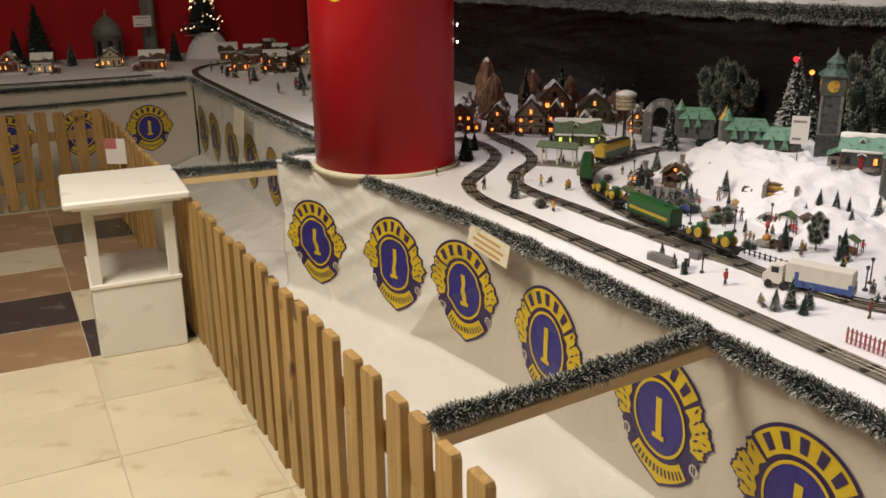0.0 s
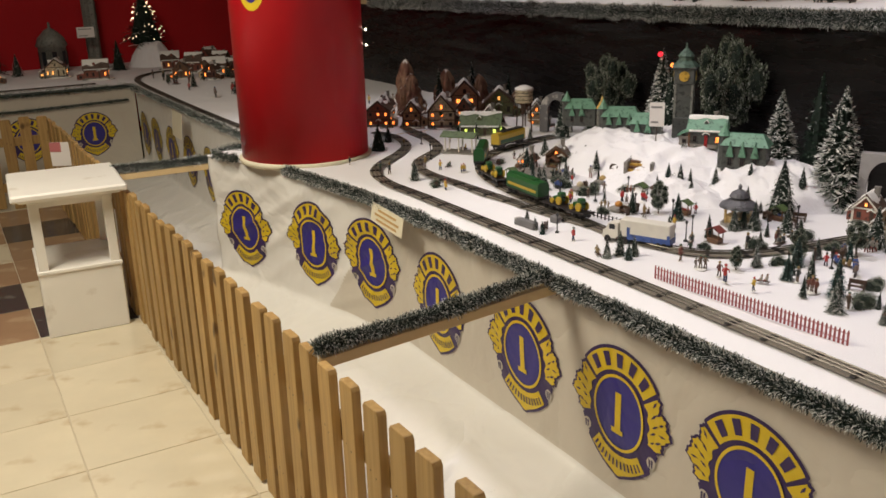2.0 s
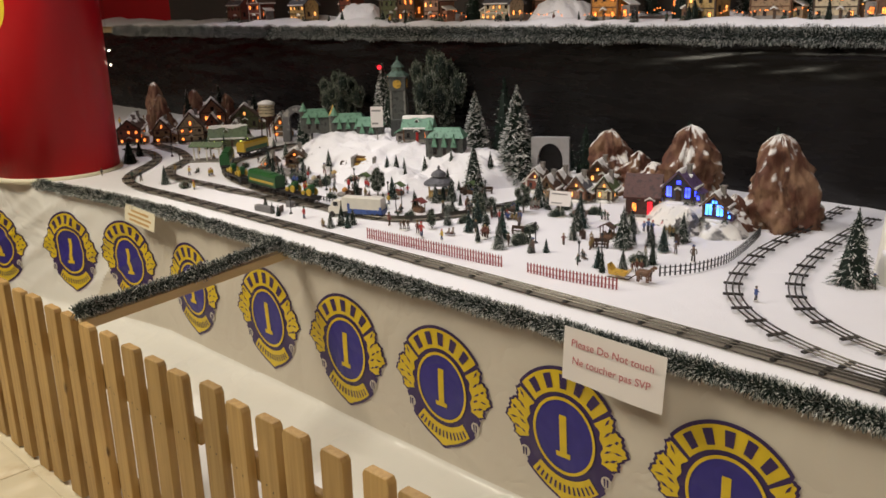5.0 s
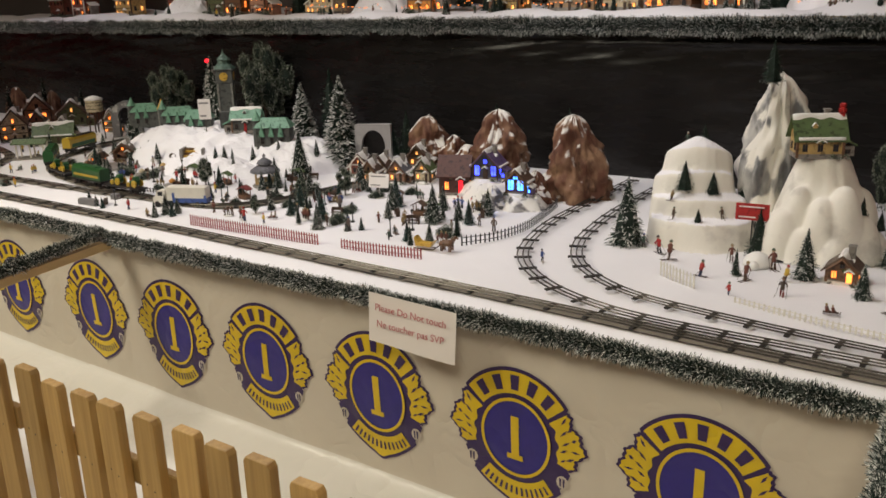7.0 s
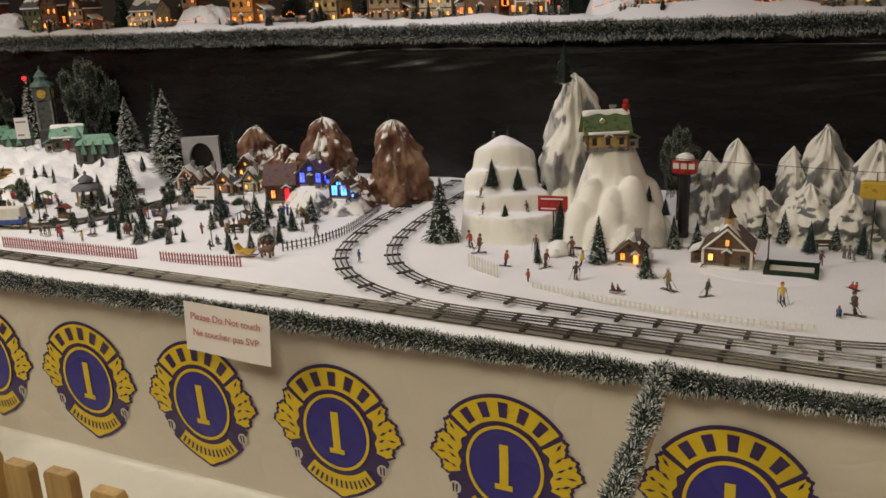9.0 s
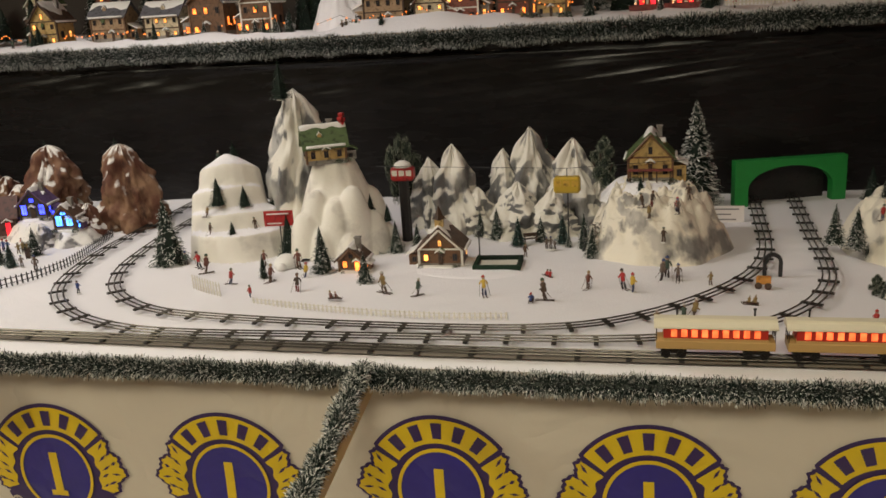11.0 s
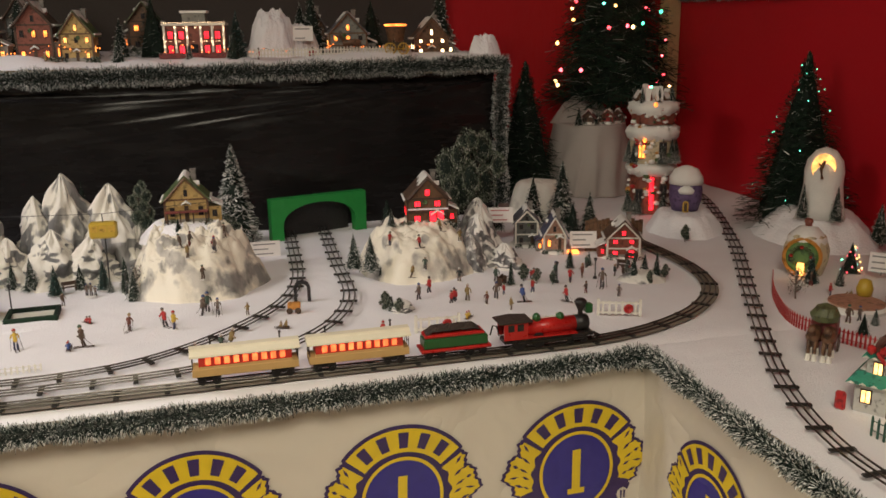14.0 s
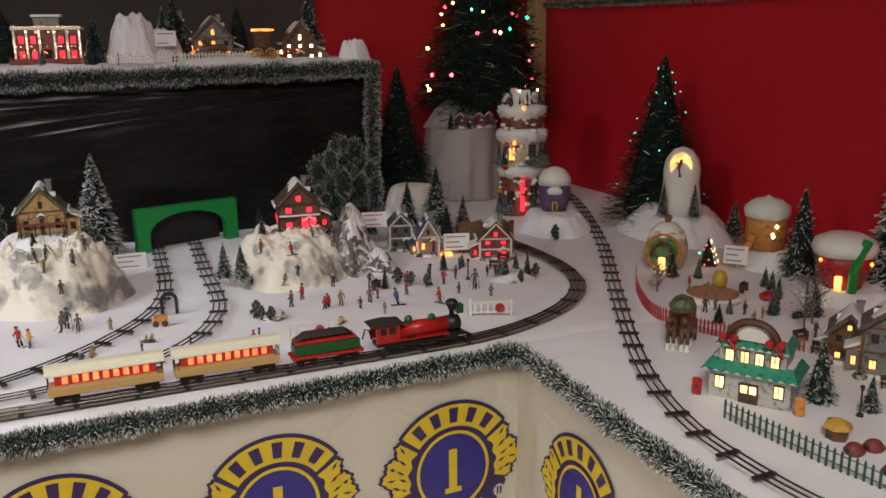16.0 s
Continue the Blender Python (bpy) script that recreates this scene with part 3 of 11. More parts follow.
NU, NV = 640, 84
grid = sheet(bm, NU, NV, drop)
bm.faces.ensure_lookup_table()
for i, f in enumerate(bm.faces):
    c = f.calc_center_median()
    if (i % NV + 0.5) / NV * 1.45 > 0.588 or c.y > 3.12 + 0.75 * (TOP - c.z):
        f.material_index = 1
part("cloth", bm, [MAT["cloth"], MAT["sheet"]], cloth, "creased white printed cloth", smooth=True)
for y in (2.73, 2.19, 1.725, 1.27, 0.81, 0.345, -0.14, -0.67, -1.14, -1.62, -2.08):
    emblem(cloth, front_face, -y, 0.402 + (0.016 if y < -0.5 else 0), 0.40, 0.02 * math.sin(y * 9))
for y, z, size in ((3.235, 0.43, 0.39), (3.65, 0.425, 0.39), (4.18, 0.395, 0.39)):
    emblem(cloth, front_face, -y, z, size, 0.05)
for y in (5.1, 5.6, 6.1, 6.6, 7.1, 7.5):
    emblem(cloth, front_face, -y, 0.38, 0.36)
side_cloth = base("printed_tablecloth", pose(0, 0, 0), "white cloth printed with round emblems on the side platform", "tablecloth")
bm = bmesh.new()
sheet(bm, 90, 20, lambda u, v: side_face(-1.528 + 3.1 * u, 0.732 - 0.72 * v, 0))
part("cloth", bm, MAT["cloth"], side_cloth, smooth=True)
for x in (1.19, 0.72, 0.24, -0.24):
    emblem(side_cloth, side_face, -x, 0.44, 0.36)
end_cloth = base("printed_tablecloth", pose(0, 0, 0), "white cloth printed with round emblems on the end platform", "tablecloth")
bm = bmesh.new()
sheet(bm, 90, 20, lambda u, v: end_face(-2.2 + 3.66 * u, 0.732 - 0.72 * v, 0))
part("cloth", bm, MAT["cloth"], end_cloth, smooth=True)
for x in (1.10, 0.60, 0.1, -0.4):
    emblem(end_cloth, end_face, x, 0.385, 0.36)


# ---- tinsel garlands ----
def garland(pts, radius, label, mat="tinsel", density=13500, seed=1, flat=1.0, sag=0.06):
    """A frosted tinsel rope lying along pts."""
    rnd = random.Random(seed)
    line = spline(pts, 0.01)
    ob = base("tinsel_garland", pose(*line[0]), label, "garland")
    org = line[0]
    verts, faces = [], []
    n = int(density * 0.01 * len(line))
    for _ in range(n):
        i = rnd.randrange(len(line) - 1)
        p = line[i].lerp(line[i + 1], rnd.random()) - org
        d = (line[i + 1] - line[i]).normalized()
        lump = 0.78 + 0.35 * noise.noise((i * 0.11, seed, 0)) + 0.12 * rnd.random()
        a = rnd.uniform(0, 2 * math.pi)
        side = d.orthogonal().normalized()
        out = Matrix.Rotation(a, 3, d) @ side
        out = (out + d * rnd.uniform(-0.55, 0.55)).normalized()
        ln = radius * lump * rnd.uniform(0.55, 1.0)
        w = rnd.uniform(0.0006, 0.0013)
        across = out.cross(Vector((rnd.uniform(-1, 1), rnd.uniform(-1, 1), rnd.uniform(-1, 1)))).normalized() * w
        tip = p + Vector((out.x * ln, out.y * ln, out.z * ln * flat - sag * ln))
        root = p + out * radius * 0.08
        mid = root.lerp(tip, rnd.uniform(0.60, 0.80))
        k = len(verts)
        verts += [root - across, root + across, mid + across, mid - across, mid - across, mid + across, tip + across * 0.7, tip - across * 0.7]
        faces += [(k, k + 1, k + 2, k + 3), (k + 4, k + 5, k + 6, k + 7)]
    me = bpy.data.meshes.new("tinsel")
    me.from_pydata(verts, [], faces)
    me.materials.append(MAT[mat])
    me.materials.append(MAT["frost"])
    frosted = [1 if k % 2 and noise.noise((k * 0.0, faces[k][0] * 0.0, k * 0.37)) > -0.24 else 0 for k in range(len(faces))]
    me.polygons.foreach_set("material_index", frosted)
    o = new("tinsel", me)
    o.parent = ob
    bm = bmesh.new()
    tube(bm, [p - org for p in line[::4]], radius * 0.28, 6)
    part("core", bm, MAT["wire"], ob)
    return ob


garland([(1.485, -2.262, 0.730), (1.468, -1.2, 0.724), (1.474, 0.2, 0.728), (1.468, 1.4, 0.724), (1.474, 2.5, 0.728), (1.458, 3.05, 0.730), (1.40, 3.5, 0.735), (1.345, 3.84, 0.738)], 0.040, "dark green frosted tinsel garland along the platform edge", seed=1)
garland([(1.470, -2.258, 0.730), (1.0, -2.246, 0.726), (0.4, -2.243, 0.728), (-1.0, -2.243, 0.728)], 0.040, "dark green frosted tinsel garland along the side platform edge", seed=2)
garland([(1.22, 4.15, 0.755), (1.17, 4.34, 0.75), (1.30, 4.5, 0.74), (1.43, 4.65, 0.75), (1.44, 6.0, 0.75), (1.43, 7.70, 0.75)], 0.042, "dark green tinsel garland along the far platform edge", density=3000, seed=3)
garland([(1.43, 7.72, 0.75), (0.4, 7.70, 0.75), (-1.2, 7.70, 0.75)], 0.045, "dark green tinsel garland along the end platform", density=2500, seed=4)
garland([(1.40, 7.70, 0.64), (0.4, 7.70, 0.62), (-1.2, 7.70, 0.62)], 0.03, "thin dark tinsel garland on the end cloth", density=2000, seed=14)


def divider(y, x_fence, tilt, seed):
    ob = base("divider_rail", pose(0, 0, 0), "pale wooden rail from the platform to the fence", "rail")
    bm = bmesh.new()
    a, b = Vector((x_fence, y + tilt, 0.655)), Vector((1.49, y, 0.715))
    d = b - a
    m = Matrix.Translation(a) @ d.to_track_quat("X", "Z").to_matrix().to_4x4()
    box(bm, 0, d.length, -0.016, 0.016, -0.030, 0.0, 0, m, 0.002)
    part("beam", bm, MAT["beam"], ob)
    garland([a + Vector((-0.01, 0, 0.03)), a.lerp(b, 0.5) + Vector((0, 0, 0.022)), b + Vector((-0.02, 0, 0.035))], 0.036, "frosted tinsel garland wound on the divider rail", seed=seed)


divider(1.99, 0.755, 0.02, 5)
divider(-0.525, 0.80, -0.03, 6)
divider(4.32, 0.73, 0.30, 7)

garland([(1.13, 0.47, 0.085), (1.11, 0.40, 0.082), (1.085, 0.34, 0.075)], 0.016, "dark scrap of tinsel lying on the white sheet", density=5000, seed=31)

# ---- picket fences ----
bm = bmesh.new()
ear = [(-0.037, 0.010), (0.037, 0.010), (0.037, 0.652), (0.030, 0.663), (-0.030, 0.663), (-0.037, 0.652)]
front, back = [bm.verts.new((-0.012, y, z)) for y, z in ear], [bm.verts.new((0.012, y, z)) for y, z in ear]
bm.faces.new(front), bm.faces.new(back[::-1])
for i in range(6):
    bm.faces.new((front[i], back[i], back[(i + 1) % 6], front[(i + 1) % 6]))
bmesh.ops.recalc_face_normals(bm, faces=bm.faces)
bmesh.ops.bevel(bm, geom=bm.edges[:], offset=0.0018, segments=1, affect="EDGES")
for y, z in ((-0.012, 0.158), (0.014, 0.166), (-0.014, 0.486), (0.011, 0.497)):
    nail = [bm.verts.new((-0.0128, y + 0.0028 * math.cos(k * math.pi / 3), z + 0.0028 * math.sin(k * math.pi / 3))) for k in range(6)]
    bm.faces.new(nail[::-1]).material_index = 1
PICKET = mesh_of("picket", bm, [MAT["fence"], MAT["wire"]])


def fence(a, b, label, step=0.121, seed=0):
    rnd = random.Random(seed)
    a, b = Vector(a), Vector(b)
    d = b - a
    yaw = math.degrees(math.atan2(d.y, d.x)) - 90
    ob = base("picket_fence", pose(*a, 0, 0, yaw), label, "fence")
    n = int(d.length / step)
    for i in range(n + 1):
        p = new("picket", PICKET)
        p.parent = ob
        p.matrix_basis = pose(rnd.uniform(-0.003, 0.003), i * step + rnd.uniform(-0.006, 0.006), rnd.uniform(-0.012, 0.006), rnd.uniform(-0.9, 0.9), 0, rnd.uniform(-2, 2))
    for z in (0.16, 0.49):
        bm = bmesh.new()
        box(bm, 0.012, 0.034, -0.04, d.length + 0.04, z - 0.032, z + 0.032, bevel=0.003)
        part("fence_rail", bm, MAT["fence"], ob)
    return ob


fence((0.775, -1.427, 0), (0.765, 1.31, 0), "honey-coloured wooden picket fence in front of the white cloth", step=0.1185, seed=1)
fence((0.762, 1.44, 0), (0.705, 4.55, 0), "honey-coloured wooden picket fence with knots beside the white stand", step=0.127, seed=2)
fence((0.705, 4.75, 0), (0.69, 6.95, 0), "honey-coloured wooden picket fence leading to the far corner", seed=3)
fence((0.66, 7.05, 0), (-1.9, 7.05, 0), "honey-coloured wooden picket fence before the end platform", seed=4)

# ---- white stand ----
stand = base("collection_stand", pose(0.48, 4.47, 0, 0, 0, -3), "white painted wooden stand with open lantern top beside the fence", "stand")
bm = bmesh.new()
box(bm, -0.18, 0.18, -0.22, 0.22, 0.0, 0.31, bevel=0.004)
part("plinth", bm, MAT["white"], stand)
bm = bmesh.new()
box(bm, -0.186, 0.186, -0.226, 0.226, 0.308, 0.326, bevel=0.003)
part("shelf", bm, MAT["white"], stand)
for sx in (-1, 1):
    for sy in (-1, 1):
        bm = bmesh.new()
        box(bm, sx * 0.155 - 0.021, sx * 0.155 + 0.021, sy * 0.195 - 0.021, sy * 0.195 + 0.021, 0.326, 0.645, bevel=0.002)
        part("post", bm, MAT["white"], stand)
for y in (-0.196, 0.196):
    bm = bmesh.new()
    box(bm, -0.18, 0.18, y - 0.012, y + 0.012, 0.62, 0.665, bevel=0.002)
    part("apron", bm, MAT["white"], stand)
for x in (-0.166, 0.166):
    bm = bmesh.new()
    box(bm, x - 0.012, x + 0.012, -0.184, 0.184, 0.62, 0.665, bevel=0.002)
    part("apron", bm, MAT["white"], stand)
bm = bmesh.new()
box(bm, -0.245, 0.245, -0.285, 0.285, 0.668, 0.70, bevel=0.008)
box(bm, -0.215, 0.215, -0.25, 0.25, 0.655, 0.672, bevel=0.004)
part("roof_slab", bm, MAT["white"], stand)
bm = bmesh.new()
sheet(bm, 8, 6, lambda u, v: (-0.06 + 0.15 * u, -0.1 + 0.11 * v, 0.3275 + 0.012 * math.sin(u * 3.1) * v))
tagged(part("paper_slip", bm, MAT["paper"]), "curled white paper slip lying in the white stand", "paper").matrix_world = pose(0.48, 4.47, 0, 0, 0, 12)

# ---- red pillar ----
pillar = base("pillar", pose(1.545, 4.07, 0), "round glossy red pillar rising through the platform", "pillar", kind="structure")
bm = bmesh.new()
lathe(bm, [(0.20, 0.0), (0.20, TOP - 0.012), (0.305, TOP - 0.006), (0.305, 3.29)], 64)
part("shaft", bm, MAT["red_pillar"], pillar, smooth=False)
for p in pillar.children[0].data.polygons:
    p.use_smooth = abs(p.normal.z) < 0.5
bm = bmesh.new()
lathe(bm, [(0.316, TOP - 0.010), (0.321, TOP + 0.006), (0.318, TOP + 0.014), (0.306, TOP + 0.016)], 64)
part("collar", bm, MAT["paper_cream"], pillar, "cream cloth collar at the pillar's foot", smooth=True)
bm = bmesh.new()
for a0, a1, z0, z1, mi in ((196, 226, 1.44, 1.72, 0), (200, 222, 1.475, 1.69, 1)):
    def disc(u, v, a0=a0, a1=a1, z0=z0, z1=z1, mi=mi):
        cx, cy = u * 2 - 1, v * 2 - 1
        px, py = cx * math.sqrt(1 - cy * cy / 2), cy * math.sqrt(1 - cx * cx / 2)
        a = radians((a0 + a1) / 2 + px * (a1 - a0) / 2)
        r = 0.3065 + 0.001 * mi
        return (r * math.cos(a), r * math.sin(a), (z0 + z1) / 2 + py * (z1 - z0) / 2)
    sheet(bm, 16, 16, disc, mi)
part("emblem", bm, [MAT["ink_yellow"], MAT["ink_blue"]], pillar)

bm = bmesh.new()
lathe(bm, [(0.0006, -0.006), (0.0050, -0.002), (0.0050, 0.003), (0.0006, 0.007)], 8)
PEARL = mesh_of("bulb", bm, glow("pearl_bulb", (1.0, 0.86, 0.70), 6.0))
ob = base("light_string", pose(1.840, 3.957, 0), "white bulbs on a thin wire hanging beside the red pillar", "string lights")
bm = bmesh.new()
tube(bm, [(0.0, 0.0, 1.24), (0.002, -0.002, 1.7), (0.0, 0.0, 2.6)], 0.0012, 5)
part("wire", bm, MAT["wire"], ob)
for z in (1.259, 1.331):
    o = new("bulb", PEARL)
    o.parent = ob
    o.matrix_basis = pose(0.004, -0.004, z)

# ---- upper shelf ----
upper = base("upper_platform", pose(0, 0, 0), "raised platform hung with creased black plastic sheeting", "platform", kind="structure")
bm = bmesh.new()
box(bm, 3.14, 3.88, -2.40, 9.95, 1.35, 1.40)
part("board", bm, MAT["beam"], upper)
bm = bmesh.new()


def creased(y, v):
    z = 0.74 + 0.62 * v
    k = noise.noise((y * 0.55, z * 7 + y * 0.9, 3)) + 0.6 * noise.noise((y * 1.6, z * 13 - y * 1.2, 8))
    x = 3.155 + 0.005 * k + 0.010 * v ** 3 * noise.noise((y * 3.2, z * 24 + y * 2.5, 5))
    # pulled folds fanning out from the corner, and one long roll under the edge
    d = y + 2.41
    for m, wide in ((0.022, 0.006), (0.043, 0.005), (0.060, 0.006), (0.088, 0.005), (0.125, 0.006)):
        x -= 0.0055 * math.exp(-((z - 1.325 + m * d + 0.008 * noise.noise((y * 1.5, m * 90, 2))) / wide) ** 2) * math.exp(-d * 1.1) * min(1, d * 8)
    x -= 0.016 * math.exp(-((z - 1.297 - 0.010 * noise.noise((y * 1.3, 7, 2))) / 0.010) ** 2) * math.exp(-((y + 0.1) / 0.75) ** 2)
    return (x, y, z)


sheet(bm, 420, 150, lambda u, v: creased(-2.41 + 4.0 * u, v))
part("black_sheet", bm, MAT["black"], upper, "creased glossy black plastic sheeting", smooth=True)
bm = bmesh.new()
sheet(bm, 300, 56, lambda u, v: creased(1.59 + 8.3 * u, v))
part("black_sheet", bm, MAT["black"], upper, smooth=True)
bm = bmesh.new()
sheet(bm, 20, 20, lambda u, v: (3.156 + 0.74 * u, -2.412 + 0.006 * noise.noise((u * 5, v * 9, 1)), 0.74 + 0.62 * v))
part("black_sheet", bm, MAT["black"], upper, smooth=True)
bm = bmesh.new()


def upper_snow(u, v):
    y, x = -2.43 + 12.3 * u, 3.10 + 0.78 * v
    h = 0.02 * noise.noise((x * 4, y * 4, 2)) + 0.03 * min(1, v * 9) * max(0, 0.5 - abs(noise.noise((y * 5, x * 5, 9)))) + (0.05 * max(0, noise.noise((y * 1.7, x * 2, 6))) if v > 0.1 else 0)
    return (x, y, 1.412 + (max(-0.004, h) if 0 < v else -0.012))


sheet(bm, 330, 16, upper_snow)
bmesh.ops.reverse_faces(bm, faces=bm.faces)
part("snow_sheet", bm, MAT["snow"], upper, "white snow sheet on the raised platform", smooth=True)
bm = bmesh.new()
box(bm, 3.86, 3.888, -2.40, 7.0, 1.40, 2.6)
part("backing", bm, MAT["dark_wall"], upper, "dark backing board behind the raised village")
garland([(3.10, -2.44, 1.385), (3.09, -1.2, 1.372), (3.09, 0.2, 1.366), (3.09, 1.6, 1.37), (3.09, 3.4, 1.366), (3.09, 6.5, 1.37)], 0.054, "grey-green frosted tinsel garland edging the raised platform", "tinsel", 15000, 8, sag=0.0)
garland([(3.10, -2.43, 1.39), (3.115, -2.425, 1.15), (3.11, -2.425, 0.80)], 0.050, "grey-green frosted tinsel garland hanging at the platform corner", "tinsel", 15000, 9, sag=0.0)

# ---- model railway ----
MAT.update({
    "loco_red": material("red_enamel", (0.42, 0.016, 0.014), 0.3, 0.1, 30, 0.05),
    "loco_black": material("black_enamel", (0.014, 0.012, 0.012), 0.4, 0.25, 30, 0.05),
    "green_paint": material("green_enamel", (0.014, 0.085, 0.022), 0.35, 0.12, 30, 0.05),
    "coal": material("coal", (0.035, 0.022, 0.017), 0.8, 0.5, 60, 0.9, 160),
    "coach_roof": material("cream_coach_roof", (0.74, 0.69, 0.53), 0.5, 0.06, 20, 0.05),
    "coach_tan": material("tan_coach_side", (0.52, 0.33, 0.13), 0.5, 0.08, 20, 0.05),
    "coach_red": material("red_coach_band", (0.50, 0.03, 0.02), 0.5, 0.08, 20, 0.05),
    "yellow_paint": material("yellow_enamel", (0.50, 0.34, 0.04), 0.4, 0.1, 20, 0.05),
    "brass": material("brass", (0.55, 0.36, 0.10), 0.35, 0.15, 30, 0.05, metal=0.8),
    "coach_lamp": glow("coach_lamp", (1.0, 0.16, 0.05), 1.9),
})


def put(o, p, d):
    o.matrix_basis = Matrix.Translation(p) @ pose(0, 0, 0, 0, 0, math.degrees(math.atan2(d.y, d.x)))


bm = bmesh.new()
box(bm, -0.0055, 0.0055, -0.026, 0.026, 0.0035, 0.0078)
TIE = mesh_of("tie", bm, MAT["tie"])


TRACKS = []


def track(pts, label, bed=None, every=0.11, lift=0.0):
    """Three-rail toy track: rails, metal ties and, in places, a grey bed strip."""
    line = spline([(x, y, TOP + 0.006 + lift) for x, y in pts], 0.0155)
    TRACKS.extend(line[::4])
    org = line[0].copy()
    ob = base("toy_railway_track", pose(*org), label, "railway track")
    dirs = [(line[min(i + 1, len(line) - 1)] - line[max(i - 1, 0)]).normalized() for i in range(len(line))]
    for off in (-0.0165, 0.0, 0.0165):
        bm = bmesh.new()
        tube(bm, [p - org + Vector((-d.y, d.x, 0)) * off + Vector((0, 0, 0.010)) for p, d in list(zip(line, dirs))[::2]], 0.0023, 5)
        part("rail", bm, MAT["rail"], ob)
    if bed:
        bm = bmesh.new()
        rows = [(p - org + Vector((-d.y, d.x, 0)) * 0.026, p - org - Vector((-d.y, d.x, 0)) * 0.026) for p, d in list(zip(line, dirs))[::2]]
        for (a, b), (c, e) in zip(rows, rows[1:]):
            quad(bm, (a + Vector((0, 0, 0.003)), b + Vector((0, 0, 0.003)), e + Vector((0, 0, 0.003)), c + Vector((0, 0, 0.003))))
        bmesh.ops.remove_doubles(bm, verts=bm.verts, dist=0.0005)
        bmesh.ops.reverse_faces(bm, faces=bm.faces)
        part("bed", bm, MAT["track_bed"], ob, "grey-brown bed strip under the rails")
    k = 0.0
    while k < len(line) - 1:
        i = int(k)
        t = new("tie", TIE)
        t.parent = ob
        put(t, line[i] - org, dirs[i])
        k += every / 0.0155
    return ob


track([(2.06, 4.36), (2.09, 4.18), (2.04, 3.96), (1.91, 3.78), (1.67, 3.54), (1.585, 3.28), (1.59, 2.9), (1.597, 2.0), (1.596, 1.0), (1.585, 0.4), (1.563, -0.2), (1.553, -0.8), (1.553, -1.4), (1.553, -2.0), (1.570, -2.22), (1.632, -2.40), (1.735, -2.555), (1.88, -2.675), (2.07, -2.735), (2.30, -2.745), (2.62, -2.725)], "three-rail toy track with dark ties along the platform edge", bed=True, every=0.115)
track([(2.54, 4.8), (2.28, 4.42), (2.22, 4.06), (2.11, 3.76), (1.88, 3.54), (1.805, 3.33), (1.81, 3.0), (1.825, 2.6), (1.86, 2.25)], "curving three-rail toy track past the station", bed=True)
track([(2.75, 3.68), (2.52, 3.62), (2.22, 3.47), (2.01, 3.2), (1.91, 2.83), (1.875, 2.4), (1.86, 2.12), (1.92, 1.88), (2.1, 1.76), (2.4, 1.70), (2.7, 1.66)], "three-rail toy track looping round the snowy village", bed=True)
track([(3.05, 0.70), (2.60, 0.685), (2.29, 0.668), (2.02, 0.605), (1.855, 0.515), (1.725, 0.37), (1.645, 0.19), (1.618, 0.0), (1.620, -0.35), (1.624, -0.7), (1.636, -1.05), (1.672, -1.24), (1.745, -1.385), (1.87, -1.505), (2.03, -1.58), (2.20, -1.612), (2.50, -1.622), (3.12, -1.655)], "three-rail toy track from the back round to the green tunnel", every=0.098, lift=0.0006)
track([(2.95, 0.56), (2.55, 0.545), (2.30, 0.515), (2.12, 0.475), (1.955, 0.395), (1.84, 0.28), (1.765, 0.14), (1.728, -0.05), (1.700, -0.35), (1.688, -0.70), (1.705, -0.92), (1.76, -1.07), (1.88, -1.225), (2.05, -1.365), (2.22, -1.445), (2.42, -1.482), (2.70, -1.498), (3.12, -1.52)], "three-rail toy track looping round the ski hills into the tunnel", every=0.098)
track([(3.45, -3.50), (3.03, -3.38), (2.33, -3.055), (1.76, -2.735), (1.41, -2.54), (1.17, -2.42), (0.95, -2.345), (0.77, -2.325), (0.5, -2.35), (-0.2, -2.5), (-1.2, -2.6)], "three-rail toy track running down the side platform", every=0.098)
track([(1.62, 4.62), (1.53, 5.0), (1.51, 5.6), (1.51, 6.8), (1.55, 8.0), (1.75, 8.5), (2.2, 8.8)], "three-rail toy track along the far platform", bed=True, every=0.115)
track([(1.2, 8.02), (0.4, 7.98), (-1.6, 8.0)], "three-rail toy track along the end platform", bed=True, every=0.115)

RAIL_TOP = TOP + 0.018


def wheel(parent, x, y, z, r, mat="loco_black"):
    bm = bmesh.new()
    lathe(bm, [(r * 1.08, -0.003), (r * 1.08, -0.001), (r, -0.0005), (r, 0.003), (r * 0.7, 0.003), (r * 0.65, 0.0015), (r * 0.2, 0.0015), (r * 0.2, 0.004)], 16)
    o = part("wheel", bm, MAT[mat], parent)
    o.matrix_basis = pose(x, y, z, 90 if y < 0 else -90)


